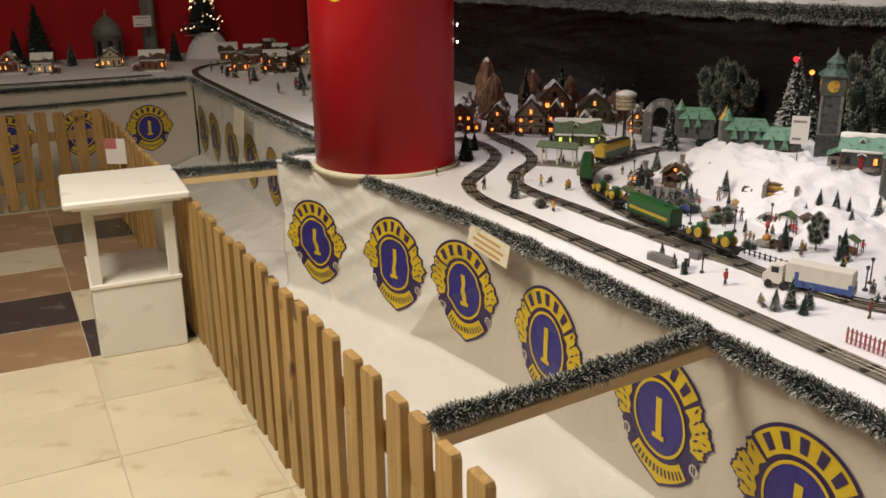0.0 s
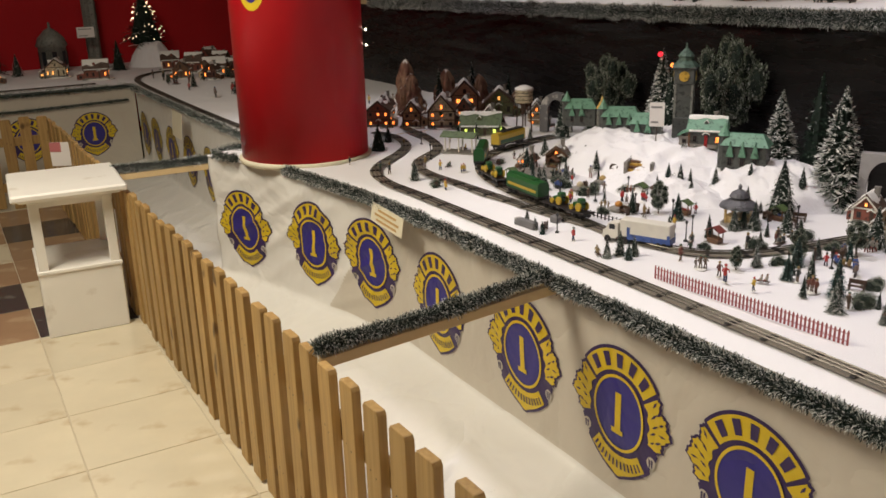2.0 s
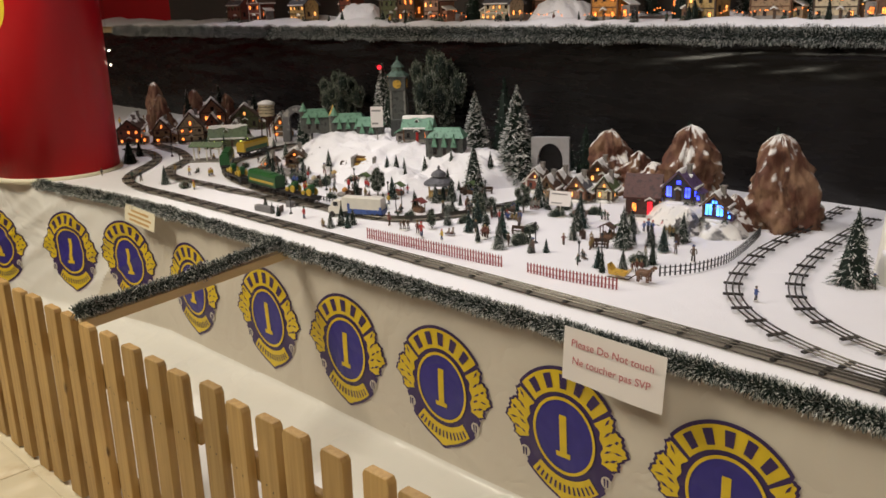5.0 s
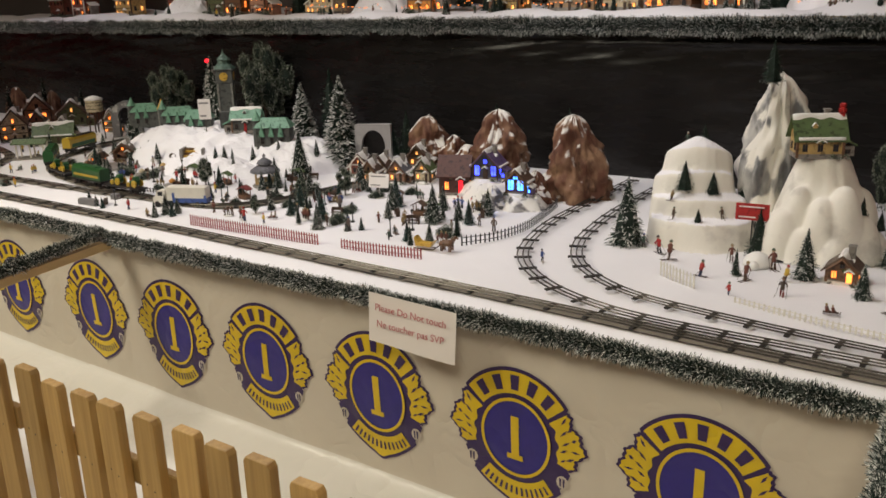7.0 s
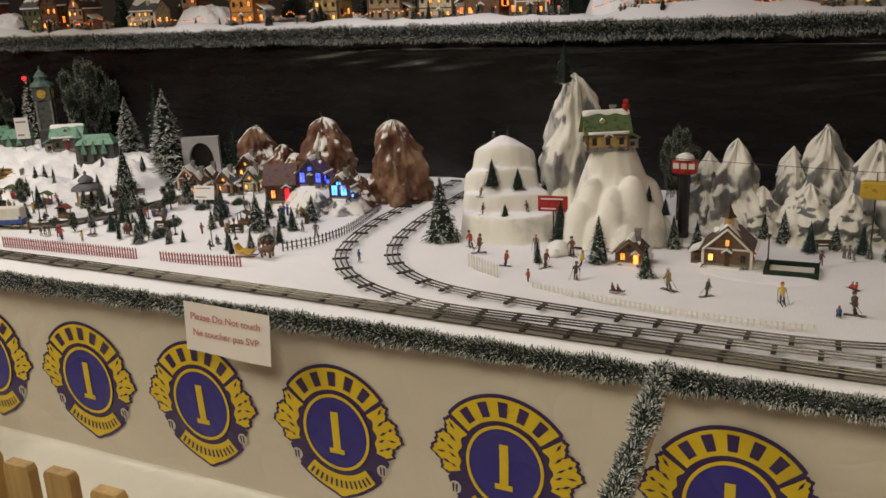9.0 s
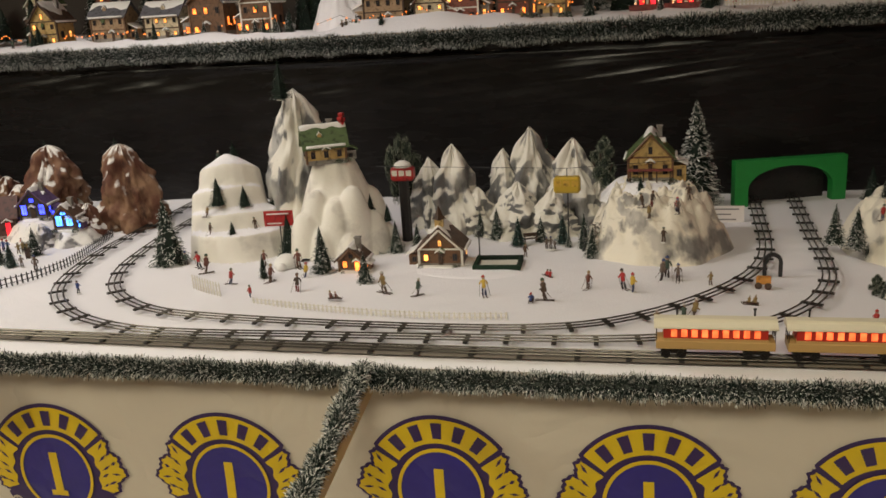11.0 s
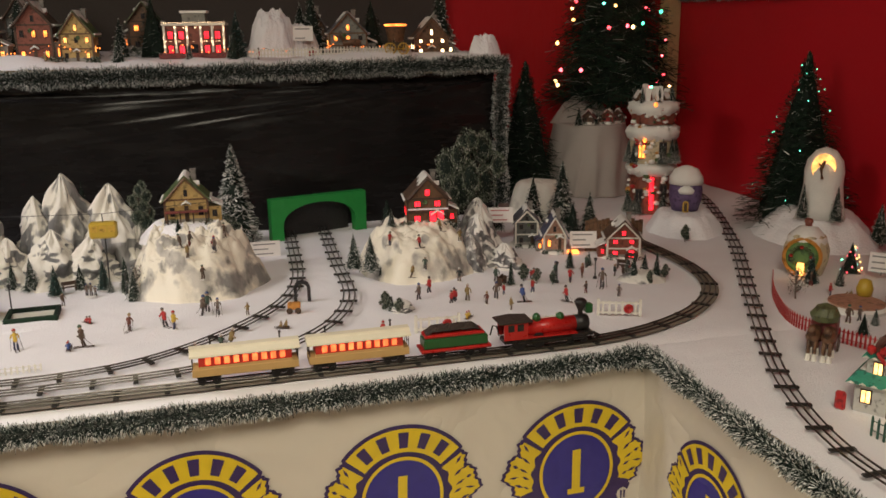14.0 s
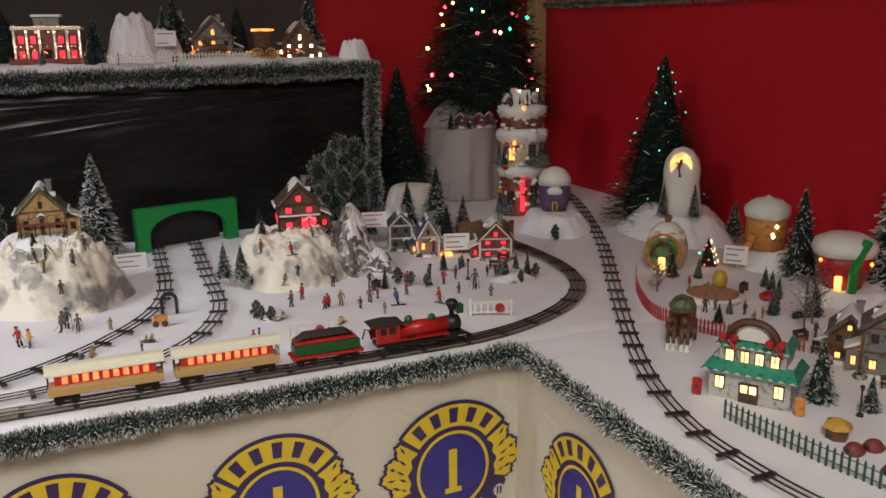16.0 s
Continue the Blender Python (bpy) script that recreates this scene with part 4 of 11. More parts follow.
def coach(m):
    ob = base("toy_passenger_coach", m, "tan and red lit toy passenger coach with a cream roof", "toy train", "coaches of the red train")
    L, W = 0.236, 0.050
    bm = bmesh.new()
    box(bm, -L / 2, L / 2, -W / 2, W / 2, 0.022, 0.040, bevel=0.001)
    box(bm, -L / 2 + 0.014, L / 2 - 0.014, -W / 2 + 0.001, W / 2 - 0.001, 0.040, 0.046)
    part("lower_body", bm, MAT["coach_tan"], ob)
    bm = bmesh.new()
    box(bm, -L / 2 + 0.015, L / 2 - 0.015, -W / 2 + 0.0015, W / 2 - 0.0015, 0.046, 0.070)
    part("upper_body", bm, MAT["coach_red"], ob, "red window band")
    bm = bmesh.new()
    prof = [(-W / 2 - 0.004, 0.069), (-W / 2 - 0.003, 0.073), (-0.013, 0.079), (-0.011, 0.085), (0.011, 0.085), (0.013, 0.079), (W / 2 + 0.003, 0.073), (W / 2 + 0.004, 0.069)]
    a = [bm.verts.new((-L / 2 - 0.004, y, z)) for y, z in prof]
    b = [bm.verts.new((L / 2 + 0.004, y, z)) for y, z in prof]
    for i in range(len(prof) - 1):
        bm.faces.new((a[i], b[i], b[i + 1], a[i + 1]))
    bm.faces.new(a), bm.faces.new(b[::-1]), bm.faces.new((a[0], a[-1], b[-1], b[0]))
    bmesh.ops.recalc_face_normals(bm, faces=bm.faces)
    part("roof", bm, MAT["coach_roof"], ob, "cream clerestory roof")
    for s in (-1, 1):
        for k in range(9):
            x = -0.082 + 0.0205 * k
            bm = bmesh.new()
            y = s * (W / 2 - 0.0012)
            box(bm, x - 0.0058, x + 0.0058, y - 0.0006, y + 0.0012 if s > 0 else y + 0.0006, 0.0495, 0.0655)
            part("window", bm, MAT["coach_lamp"], ob, "glowing orange window")
    for x in (-0.075, 0.08):
        bm = bmesh.new()
        lathe(bm, [(0.002, 0.082), (0.002, 0.098), (0.0034, 0.098), (0.0034, 0.101)], 8, centre=(x, 0.012, 0))
        part("roof_vent", bm, MAT["loco_black"], ob)
    for sx in (-1, 1):
        bm = bmesh.new()
        box(bm, sx * 0.082 - 0.026, sx * 0.082 + 0.026, -0.017, 0.017, 0.009, 0.022, bevel=0.002)
        part("truck", bm, MAT["loco_black"], ob)
        for x in (-0.016, 0.016):
            for y in (-0.018, 0.018):
                wheel(ob, sx * 0.082 + x, y, 0.0095, 0.0088)
        bm = bmesh.new()
        for y in (-0.02, 0.0, 0.02):
            tube(bm, [(sx * (L / 2 - 0.001), y, 0.04), (sx * (L / 2 - 0.001), y, 0.069)], 0.001, 5)
        tube(bm, [(sx * (L / 2 - 0.001), -0.02, 0.054), (sx * (L / 2 - 0.001), 0.02, 0.054)], 0.001, 5)
        part("end_railing", bm, MAT["loco_black"], ob)
    return ob


def tender(m):
    ob = base("toy_tender", m, "green and red toy tender heaped with dark coal", "toy train")
    bm = bmesh.new()
    box(bm, -0.088, 0.088, -0.026, 0.026, 0.018, 0.026, bevel=0.002)
    part("frame", bm, MAT["loco_red"], ob, "red tender frame")
    bm = bmesh.new()
    box(bm, -0.080, 0.080, -0.024, 0.024, 0.026, 0.052, bevel=0.003)
    part("tank", bm, MAT["green_paint"], ob)
    bm = bmesh.new()
    box(bm, -0.078, 0.072, -0.022, 0.022, 0.052, 0.061, bevel=0.003)
    part("band", bm, MAT["loco_red"], ob)
    bm = bmesh.new()
    sheet(bm, 22, 8, lambda u, v: (-0.074 + 0.14 * u, -0.020 + 0.04 * v, 0.060 + (0.020 * math.sin(min(1, u * 5, (1 - u) * 5) * 1.57) * math.sin(math.pi * (0.15 + 0.7 * v)) + 0.004 * noise.noise((u * 40, v * 14, 2)))))
    bmesh.ops.recalc_face_normals(bm, faces=bm.faces)
    part("coal_load", bm, MAT["coal"], ob)
    for sx in (-0.052, 0.052):
        bm = bmesh.new()
        box(bm, sx - 0.026, sx + 0.026, -0.016, 0.016, 0.008, 0.018, bevel=0.002)
        part("truck", bm, MAT["loco_black"], ob)
        for x in (-0.016, 0.016):
            for y in (-0.018, 0.018):
                wheel(ob, sx + x, y, 0.0095, 0.0088)
    return ob


def loco(m):
    ob = base("toy_locomotive", m, "red and black old-fashioned toy steam locomotive with wide funnel", "toy train")
    bm = bmesh.new()
    box(bm, -0.125, 0.10, -0.019, 0.019, 0.016, 0.028, bevel=0.002)
    part("frame", bm, MAT["loco_black"], ob)

    def along(name, prof, mat, x0=0.0, z=0.048, segs=20):
        bm = bmesh.new()
        lathe(bm, prof, segs)
        o = part(name, bm, MAT[mat], ob, smooth=True)
        o.matrix_basis = pose(x0, 0, z, 0, 90, 0)

    along("boiler", [(0.0195, -0.062), (0.0195, 0.068)], "loco_red")
    along("smokebox", [(0.0205, 0.066), (0.0205, 0.098), (0.017, 0.102), (0.004, 0.104)], "loco_black")
    bm = bmesh.new()
    box(bm, -0.128, -0.066, -0.026, -0.022, 0.028, 0.072), box(bm, -0.128, -0.066, 0.022, 0.026, 0.028, 0.072), box(bm, -0.070, -0.066, -0.022, 0.022, 0.028, 0.072)
    part("cab", bm, MAT["loco_red"], ob)
    for y in (-0.0264, 0.0264):
        for x in (-0.110, -0.086):
            bm = bmesh.new()
            box(bm, x - 0.008, x + 0.008, y - 0.0008, y + 0.0008, 0.050, 0.067)
            part("cab_window", bm, MAT["loco_black"], ob)
    bm = bmesh.new()
    prism(bm, [(-0.140, 0.071), (-0.140, 0.0745), (-0.10, 0.0785), (-0.055, 0.0745), (-0.055, 0.071)], -0.030, 0.030)
    bmesh.ops.recalc_face_normals(bm, faces=bm.faces)
    part("cab_roof", bm, MAT["coal"], ob, "dark cab roof")
    bm = bmesh.new()
    box(bm, -0.066, 0.066, -0.027, 0.027, 0.0285, 0.0315)
    part("running_board", bm, MAT["loco_red"], ob)
    bm = bmesh.new()
    lathe(bm, [(0.007, 0.062), (0.006, 0.078), (0.009, 0.085), (0.016, 0.100), (0.015, 0.105), (0.009, 0.110)], 16, centre=(0.083, 0, 0))
    part("funnel", bm, MAT["loco_black"], ob, "wide black funnel", smooth=True)
    for x, h in ((-0.035, 0.018), (0.028, 0.014)):
        bm = bmesh.new()
        lathe(bm, [(0.011, 0.064), (0.010, 0.064 + h * 0.7), (0.006, 0.064 + h), (0.002, 0.066 + h)], 14, centre=(x, 0, 0))
        part("dome", bm, MAT["green_paint"], ob, "green steam dome", smooth=True)
    bm = bmesh.new()
    box(bm, 0.095, 0.113, -0.010, 0.010, 0.072, 0.096, bevel=0.002)
    part("headlamp", bm, MAT["green_paint"], ob, "green boxy headlamp")
    bm = bmesh.new()
    tube(bm, [(0.122, -0.02, 0.007), (0.142, 0, 0.007), (0.122, 0.02, 0.007)], 0.0018, 5)
    box(bm, 0.098, 0.112, -0.022, 0.022, 0.018, 0.028, bevel=0.002)
    guard = part("cowcatcher", bm, MAT["loco_black"], ob)
    for k in range(9):
        y = -0.02 + 0.005 * k
        bm = bmesh.new()
        tube(bm, [(0.108, y * 0.7, 0.026), (0.142 - abs(y) * 0.9, y, 0.007)], 0.0013, 5)
        part("bar", bm, MAT["loco_black"], guard)
    for y in (-0.019, 0.019):
        for x in (-0.085, -0.035):
            wheel(ob, x, y, 0.0185, 0.018)
        for x in (0.05, 0.085):
            wheel(ob, x, y, 0.0105, 0.0098)
        bm = bmesh.new()
        box(bm, -0.09, 0.07, y * 1.28 - 0.0015, y * 1.28 + 0.0015, 0.0155, 0.0185)
        part("side_rod", bm, MAT["rail"], ob)
        bm = bmesh.new()
        lathe(bm, [(0.0085, -0.016), (0.0085, 0.016)], 12)
        o = part("cylinder", bm, MAT["loco_black"], ob)
        o.matrix_basis = pose(0.068, y * 1.15, 0.02, 0, 90, 0)
    bm = bmesh.new()
    tube(bm, [(-0.128, 0.012, 0.03), (-0.135, 0.012, 0.055), (-0.145, 0.012, 0.058), (-0.152, 0.012, 0.034)], 0.002, 6)
    part("hose", bm, MAT["loco_black"], ob)
    return ob


FRONT = -2.155
loco(pose(1.553, FRONT + 0.142, RAIL_TOP, 0, 0, -90))
tender(pose(1.553, FRONT + 0.390, RAIL_TOP, 0, 0, -90))
coach(pose(1.553, FRONT + 0.625, RAIL_TOP, 0, 0, -90))
coach(pose(1.553, FRONT + 0.885, RAIL_TOP, 0, 0, -90))


def freight(m, kind):
    """The green and yellow freight train's wagons."""
    text = {"hood": "yellow and black toy diesel with green skirts", "van": "long green toy box wagon with yellow stripe", "flat": "toy flat wagon carrying green farm tractors", "tank": "green toy wagon with yellow lettering band"}[kind]
    ob = base("toy_freight_wagon", m, text, "toy train", "green freight train")
    bm = bmesh.new()
    box(bm, -0.118, 0.118, -0.024, 0.024, 0.017, 0.025, bevel=0.002)
    part("frame", bm, MAT["loco_black"], ob)
    for sx in (-0.08, 0.08):
        bm = bmesh.new()
        box(bm, sx - 0.026, sx + 0.026, -0.016, 0.016, 0.008, 0.017, bevel=0.002)
        part("truck", bm, MAT["loco_black"], ob)
        for x in (-0.016, 0.016):
            for y in (-0.018, 0.018):
                wheel(ob, sx + x, y, 0.0095, 0.0088)
    if kind == "flat":
        for x in (-0.06, 0.05):
            bm = bmesh.new()
            box(bm, x - 0.03, x + 0.02, -0.010, 0.010, 0.034, 0.050, bevel=0.003)
            box(bm, x - 0.03, x - 0.006, -0.012, 0.012, 0.050, 0.068, bevel=0.003)
            part("tractor_body", bm, MAT["green_paint"], ob)
            for dx, r in ((-0.022, 0.014), (0.016, 0.009)):
                for y in (-0.017, 0.017):
                    wheel(ob, x + dx, y, 0.026 + r, r, "yellow_paint")
        return ob
    bm = bmesh.new()
    prism_in = [(-0.024, 0.025), (-0.024, 0.066), (-0.016, 0.077), (0.016, 0.077), (0.024, 0.066), (0.024, 0.025)]
    a = [bm.verts.new((-0.114, y, z)) for y, z in prism_in]
    b = [bm.verts.new((0.114, y, z)) for y, z in prism_in]
    for i in range(6):
        bm.faces.new((a[i], b[i], b[(i + 1) % 6], a[(i + 1) % 6]))
    bm.faces.new(a), bm.faces.new(b[::-1])
    bmesh.ops.recalc_face_normals(bm, faces=bm.faces)
    part("body", bm, MAT["yellow_paint" if kind == "hood" else "green_paint"], ob)
    for y in (-0.0246, 0.0246):
        bm = bmesh.new()
        box(bm, -0.10, 0.10, y - 0.0006, y + 0.0006, 0.036 if kind != "hood" else 0.026, 0.046)
        part("stripe", bm, MAT["yellow_paint" if kind != "hood" else "green_paint"], ob)
        if kind == "van":
            bm = bmesh.new()
            box(bm, -0.02, 0.012, y - 0.001, y + 0.001, 0.027, 0.066)
            part("sliding_door", bm, MAT["loco_black"], ob)
    bm = bmesh.new()
    box(bm, -0.07, 0.112, -0.017, 0.017, 0.0765, 0.081, bevel=0.002)
    part("roof_walk", bm, MAT["loco_black" if kind == "hood" else "green_paint"], ob)
    return ob


for kind, x, y, yaw in (("hood", 2.40, 3.57, 22), ("van", 2.10, 3.345, 52), ("flat", 1.945, 3.02, 78), ("tank", 1.893, 2.70, 86), ("flat", 1.873, 2.43, 90)):
    freight(pose(x, y, RAIL_TOP, 0, 0, yaw), kind)

# ---- village makers ----
def coat(name, colours, rough=0.6):
    """One paint for many little things: each object takes one of the colours."""
    m, n, l, b = nodes_of(name)
    info = n.new("ShaderNodeObjectInfo")
    r = n.new("ShaderNodeValToRGB")
    r.color_ramp.interpolation = "CONSTANT"
    while len(r.color_ramp.elements) < len(colours):
        r.color_ramp.elements.new(0.5)
    for i, (e, c) in enumerate(zip(r.color_ramp.elements, colours)):
        e.position, e.color = i / len(colours), (*c, 1)
    l.new(info.outputs["Random"], r.inputs[0])
    co = n.new("ShaderNodeTexCoord")
    t = n.new("ShaderNodeTexNoise")
    t.inputs["Scale"].default_value = 60
    l.new(co.outputs["Object"], t.inputs["Vector"])
    rng = n.new("ShaderNodeMapRange")
    rng.inputs[3].default_value, rng.inputs[4].default_value = 0.6, 1.35
    l.new(t.outputs["Fac"], rng.inputs[0])
    h = n.new("ShaderNodeHueSaturation")
    l.new(r.outputs[0], h.inputs["Color"])
    l.new(rng.outputs[0], h.inputs["Value"])
    l.new(h.outputs[0], b.inputs["Base Color"])
    b.inputs["Roughness"].default_value = rough
    return m


def paint(name, c, vary=0.32, **k):
    k.setdefault("spots", tuple(x * 0.45 for x in c))
    k.setdefault("spot_scale", 70)
    k.setdefault("spot_at", 0.58)
    return material(name, c, k.pop("rough", 0.5), vary, k.pop("scale", 45), k.pop("bump", 0.35), k.pop("fine", 160), **k)


MAT.update({
    "pine": islands("frosted_pine", [(0.0, (0.012, 0.030, 0.018)), (0.35, (0.022, 0.050, 0.030)), (0.66, (0.05, 0.075, 0.055)), (0.78, (0.40, 0.42, 0.40)), (0.9, (0.66, 0.66, 0.64))], 0.7, 0.2),
    "pine_dark": islands("dark_pine", [(0.0, (0.007, 0.017, 0.011)), (0.4, (0.014, 0.034, 0.020)), (0.8, (0.025, 0.055, 0.034)), (0.955, (0.22, 0.24, 0.23))], 0.7, 0.2),
    "pine_blue": islands("blue_green_bottlebrush", [(0.0, (0.012, 0.055, 0.055)), (0.4, (0.022, 0.085, 0.08)), (0.8, (0.07, 0.13, 0.125)), (0.93, (0.42, 0.47, 0.46))], 0.7, 0.2),
    "pine_white": islands("flocked_pine", [(0.0, (0.02, 0.035, 0.026)), (0.32, (0.06, 0.075, 0.06)), (0.52, (0.52, 0.52, 0.49)), (0.76, (0.74, 0.73, 0.70))], 0.8, 0.2),
    "moss": islands("frosted_foliage", [(0.0, (0.05, 0.065, 0.045)), (0.25, (0.09, 0.115, 0.08)), (0.5, (0.16, 0.19, 0.14)), (0.72, (0.30, 0.32, 0.26)), (0.88, (0.50, 0.51, 0.47))], 0.8, 0.2),
    "tip_frost": islands("frosted_needle_tips", [(0.0, (0.10, 0.12, 0.10)), (0.25, (0.34, 0.36, 0.34)), (0.5, (0.58, 0.58, 0.56)), (0.8, (0.76, 0.76, 0.74))], 0.8, 0.2),
    "tip_white": islands("white_flocking", [(0.0, (0.20, 0.22, 0.20)), (0.3, (0.60, 0.60, 0.58)), (0.55, (0.80, 0.80, 0.78))], 0.8, 0.2),
    # near-black green for solid cores that paint the shade inside foliage
    "shade_core": material("shaded_inside_core", (0.010, 0.020, 0.014), 0.9, 0.5, 40, 0.5, 120),
    "gauze": material("sheer_grey_gauze", (0.42, 0.38, 0.35), 0.9, 0.15, 6, 0.3, 150),
    "bark": paint("bark", (0.075, 0.045, 0.028)),
    "bare": paint("bare_twigs", (0.16, 0.12, 0.10)),
    "cream_wall": paint("cream_stucco", (0.58, 0.49, 0.33)),
    "yellow_wall": paint("yellow_stucco", (0.50, 0.34, 0.13)),
    "brick_wall": paint("red_brick_porcelain", (0.22, 0.065, 0.042)),
    "brown_wall": paint("brown_timber_porcelain", (0.15, 0.075, 0.038)),
    "pink_wall": paint("pink_brown_stucco", (0.42, 0.23, 0.16)),
    "grey_wall": paint("grey_stone_porcelain", (0.20, 0.20, 0.18)),
    "darkgrey_wall": paint("dark_stone_porcelain", (0.085, 0.09, 0.085)),
    "green_wall": paint("olive_porcelain", (0.10, 0.11, 0.05)),
    "white_wall": paint("white_porcelain", (0.70, 0.67, 0.60), 0.1, spots=None),
    "blue_wall": paint("slate_blue_porcelain", (0.07, 0.075, 0.13)),
    "orange_wall": paint("orange_porcelain", (0.58, 0.25, 0.05)),
    "copper_roof": paint("verdigris_roof", (0.15, 0.32, 0.22), 0.2),
    "dull_roof": paint("dull_green_roof", (0.075, 0.13, 0.10)),
    "barn_wall": paint("dark_barn_boards", (0.085, 0.030, 0.022)),
    "tan_wall": paint("tan_plaster", (0.36, 0.24, 0.14)),
    "green_roof": paint("moss_green_roof", (0.085, 0.13, 0.05)),
    "brown_roof": paint("brown_shingle_roof", (0.10, 0.06, 0.042)),
    "grey_roof": paint("slate_roof", (0.11, 0.11, 0.125)),
    "red_roof": paint("dark_red_roof", (0.20, 0.045, 0.04)),
    "gold": paint("gold_roof", (0.58, 0.36, 0.06), rough=0.35),
    "teal": paint("teal_trim", (0.03, 0.25, 0.17)),
    "red_paint": paint("red_gloss", (0.42, 0.022, 0.022), rough=0.35),
    "faded_red": paint("faded_red_paint", (0.34, 0.075, 0.075)),
    "blue_paint": paint("blue_gloss", (0.05, 0.10, 0.32), rough=0.35),
    "purple": paint("plum_porcelain", (0.13, 0.085, 0.19)),
    "dark_wood": paint("dark_wood", (0.065, 0.036, 0.022)),
    "stone_base": paint("fieldstone", (0.24, 0.22, 0.20), 0.4),
    "tunnel_green": paint("bright_green_board", (0.012, 0.24, 0.045), 0.12, rough=0.45, bump=0.1, spots=None),
    "iron": paint("black_iron", (0.02, 0.02, 0.022)),
    # near-black: painted shade in the tunnel mouths, and the cable car post
    "shade_and_post_black": paint("shade_and_post_black", (0.012, 0.010, 0.010)),
    "black_pane": paint("dark_pane", (0.03, 0.03, 0.035), rough=0.15),
    "figure": coat("figurine_paint", [(0.46, 0.03, 0.03), (0.05, 0.09, 0.28), (0.60, 0.40, 0.06), (0.40, 0.035, 0.03), (0.09, 0.055, 0.035), (0.15, 0.05, 0.035), (0.03, 0.035, 0.035), (0.26, 0.18, 0.07), (0.05, 0.08, 0.06), (0.14, 0.10, 0.08), (0.30, 0.27, 0.23), (0.06, 0.04, 0.03)]),
    "figure_legs": coat("figurine_trousers", [(0.03, 0.03, 0.04), (0.05, 0.06, 0.12), (0.10, 0.06, 0.04), (0.16, 0.12, 0.09), (0.06, 0.05, 0.05), (0.20, 0.04, 0.03)]),
    "figure_hat": coat("figurine_hat", [(0.05, 0.04, 0.04), (0.40, 0.03, 0.03), (0.06, 0.10, 0.06), (0.30, 0.22, 0.10), (0.55, 0.52, 0.48), (0.05, 0.08, 0.20), (0.14, 0.08, 0.05)]),
    "figure_head": coat("figurine_head", [(0.42, 0.28, 0.20), (0.30, 0.19, 0.13)]),
    "warm": glow("warm_bulb", (1.0, 0.40, 0.10), 2.5),
    "orange": glow("orange_bulb", (1.0, 0.24, 0.045), 3.2),
    "red_glow": glow("red_bulb", (1.0, 0.016, 0.03), 2.8),
    "blue_glow": glow("blue_bulb", (0.03, 0.05, 1.0), 7.0),
    "cyan_glow": glow("pale_blue_bulb", (0.06, 0.25, 1.0), 6.0),
    "white_glow": glow("white_bulb", (1.0, 0.74, 0.42), 5.0),
    "lemon_glow": glow("lemon_bulb", (0.65, 0.85, 0.15), 2.0),
})


PANES = [0]


def window(parent, x, z, w, h, y, glowing, turn=None):
    """A small framed window on the wall plane y, facing -y: a frame board with two panes set on it."""
    t = min(w, h) * 0.16
    PANES[0] += 1
    if glowing in ("warm", "orange") and PANES[0] * 37 % 10 < 4:
        glowing = "black_pane"
    bm = bmesh.new()
    box(bm, x - w / 2 - t, x + w / 2 + t, y - 0.0025, y + 0.001, z - t, z + h + t)
    if turn is not None:
        bmesh.ops.transform(bm, matrix=turn, verts=bm.verts)
    o = part("window", bm, MAT["dark_wood"], parent)
    for s in (-1, 1):
        bm = bmesh.new()
        a, b = x + s * w * 0.06, x + s * w * 0.5
        box(bm, min(a, b), max(a, b), y - 0.0034, y - 0.0020, z, z + h)
        if turn is not None:
            bmesh.ops.transform(bm, matrix=turn, verts=bm.verts)
        part("pane", bm, MAT[glowing], o)


def gable_roof(parent, w, d, h, rh, roof, snow, over=0.012, thick=0.006, turned=False, seed=0):
    rot = Matrix.Rotation(math.pi / 2, 4, "Z") if turned else Matrix.Identity(4)
    sl = rh / (w / 2)
    e, zl = w / 2 + over, h - over * sl
    bm = bmesh.new()
    prism(bm, [(-e, zl), (-e, zl + thick), (0, h + rh + thick * 1.2), (e, zl + thick), (e, zl), (0, h + rh)], -d / 2 - over, d / 2 + over)
    bmesh.ops.recalc_face_normals(bm, faces=bm.faces)
    bmesh.ops.transform(bm, matrix=rot, verts=bm.verts)
    part("roof", bm, MAT[roof], parent)
    if not snow:
        return
    bm = bmesh.new()
    for s in (-1, 1):
        def fn(u, v, s=s):
            reach = snow * (0.62 + 0.5 * noise.noise((u * 4 + seed, s * 3.0, 1.5)))
            k = max(0.08, min(1.0, reach)) * v
            x = s * e * k
            z = h + rh + thick * 1.2 - (h + rh + thick * 0.2 - zl) * k
            lump = 0.006 * math.sin(math.pi * min(1, v * 1.02)) ** 0.5 * min(1, u * 12, (1 - u) * 12)
            return (x, -d / 2 - over * 0.9 + (d + over * 1.8) * u, z + 0.0012 + lump)
        sheet(bm, 14, 6, fn)
    bmesh.ops.recalc_face_normals(bm, faces=bm.faces)
    bmesh.ops.transform(bm, matrix=rot, verts=bm.verts)
    part("roof_snow", bm, MAT["glaze_snow"], parent, "glazed snow on the roof", smooth=True)


def chimney(parent, x, y, z, h=0.03, mat="stone_base"):
    bm = bmesh.new()
    box(bm, x - 0.008, x + 0.008, y - 0.008, y + 0.008, z - 0.03, z + h, bevel=0.001)
    box(bm, x - 0.010, x + 0.010, y - 0.010, y + 0.010, z + h, z + h + 0.004)
    part("chimney", bm, MAT[mat], parent)


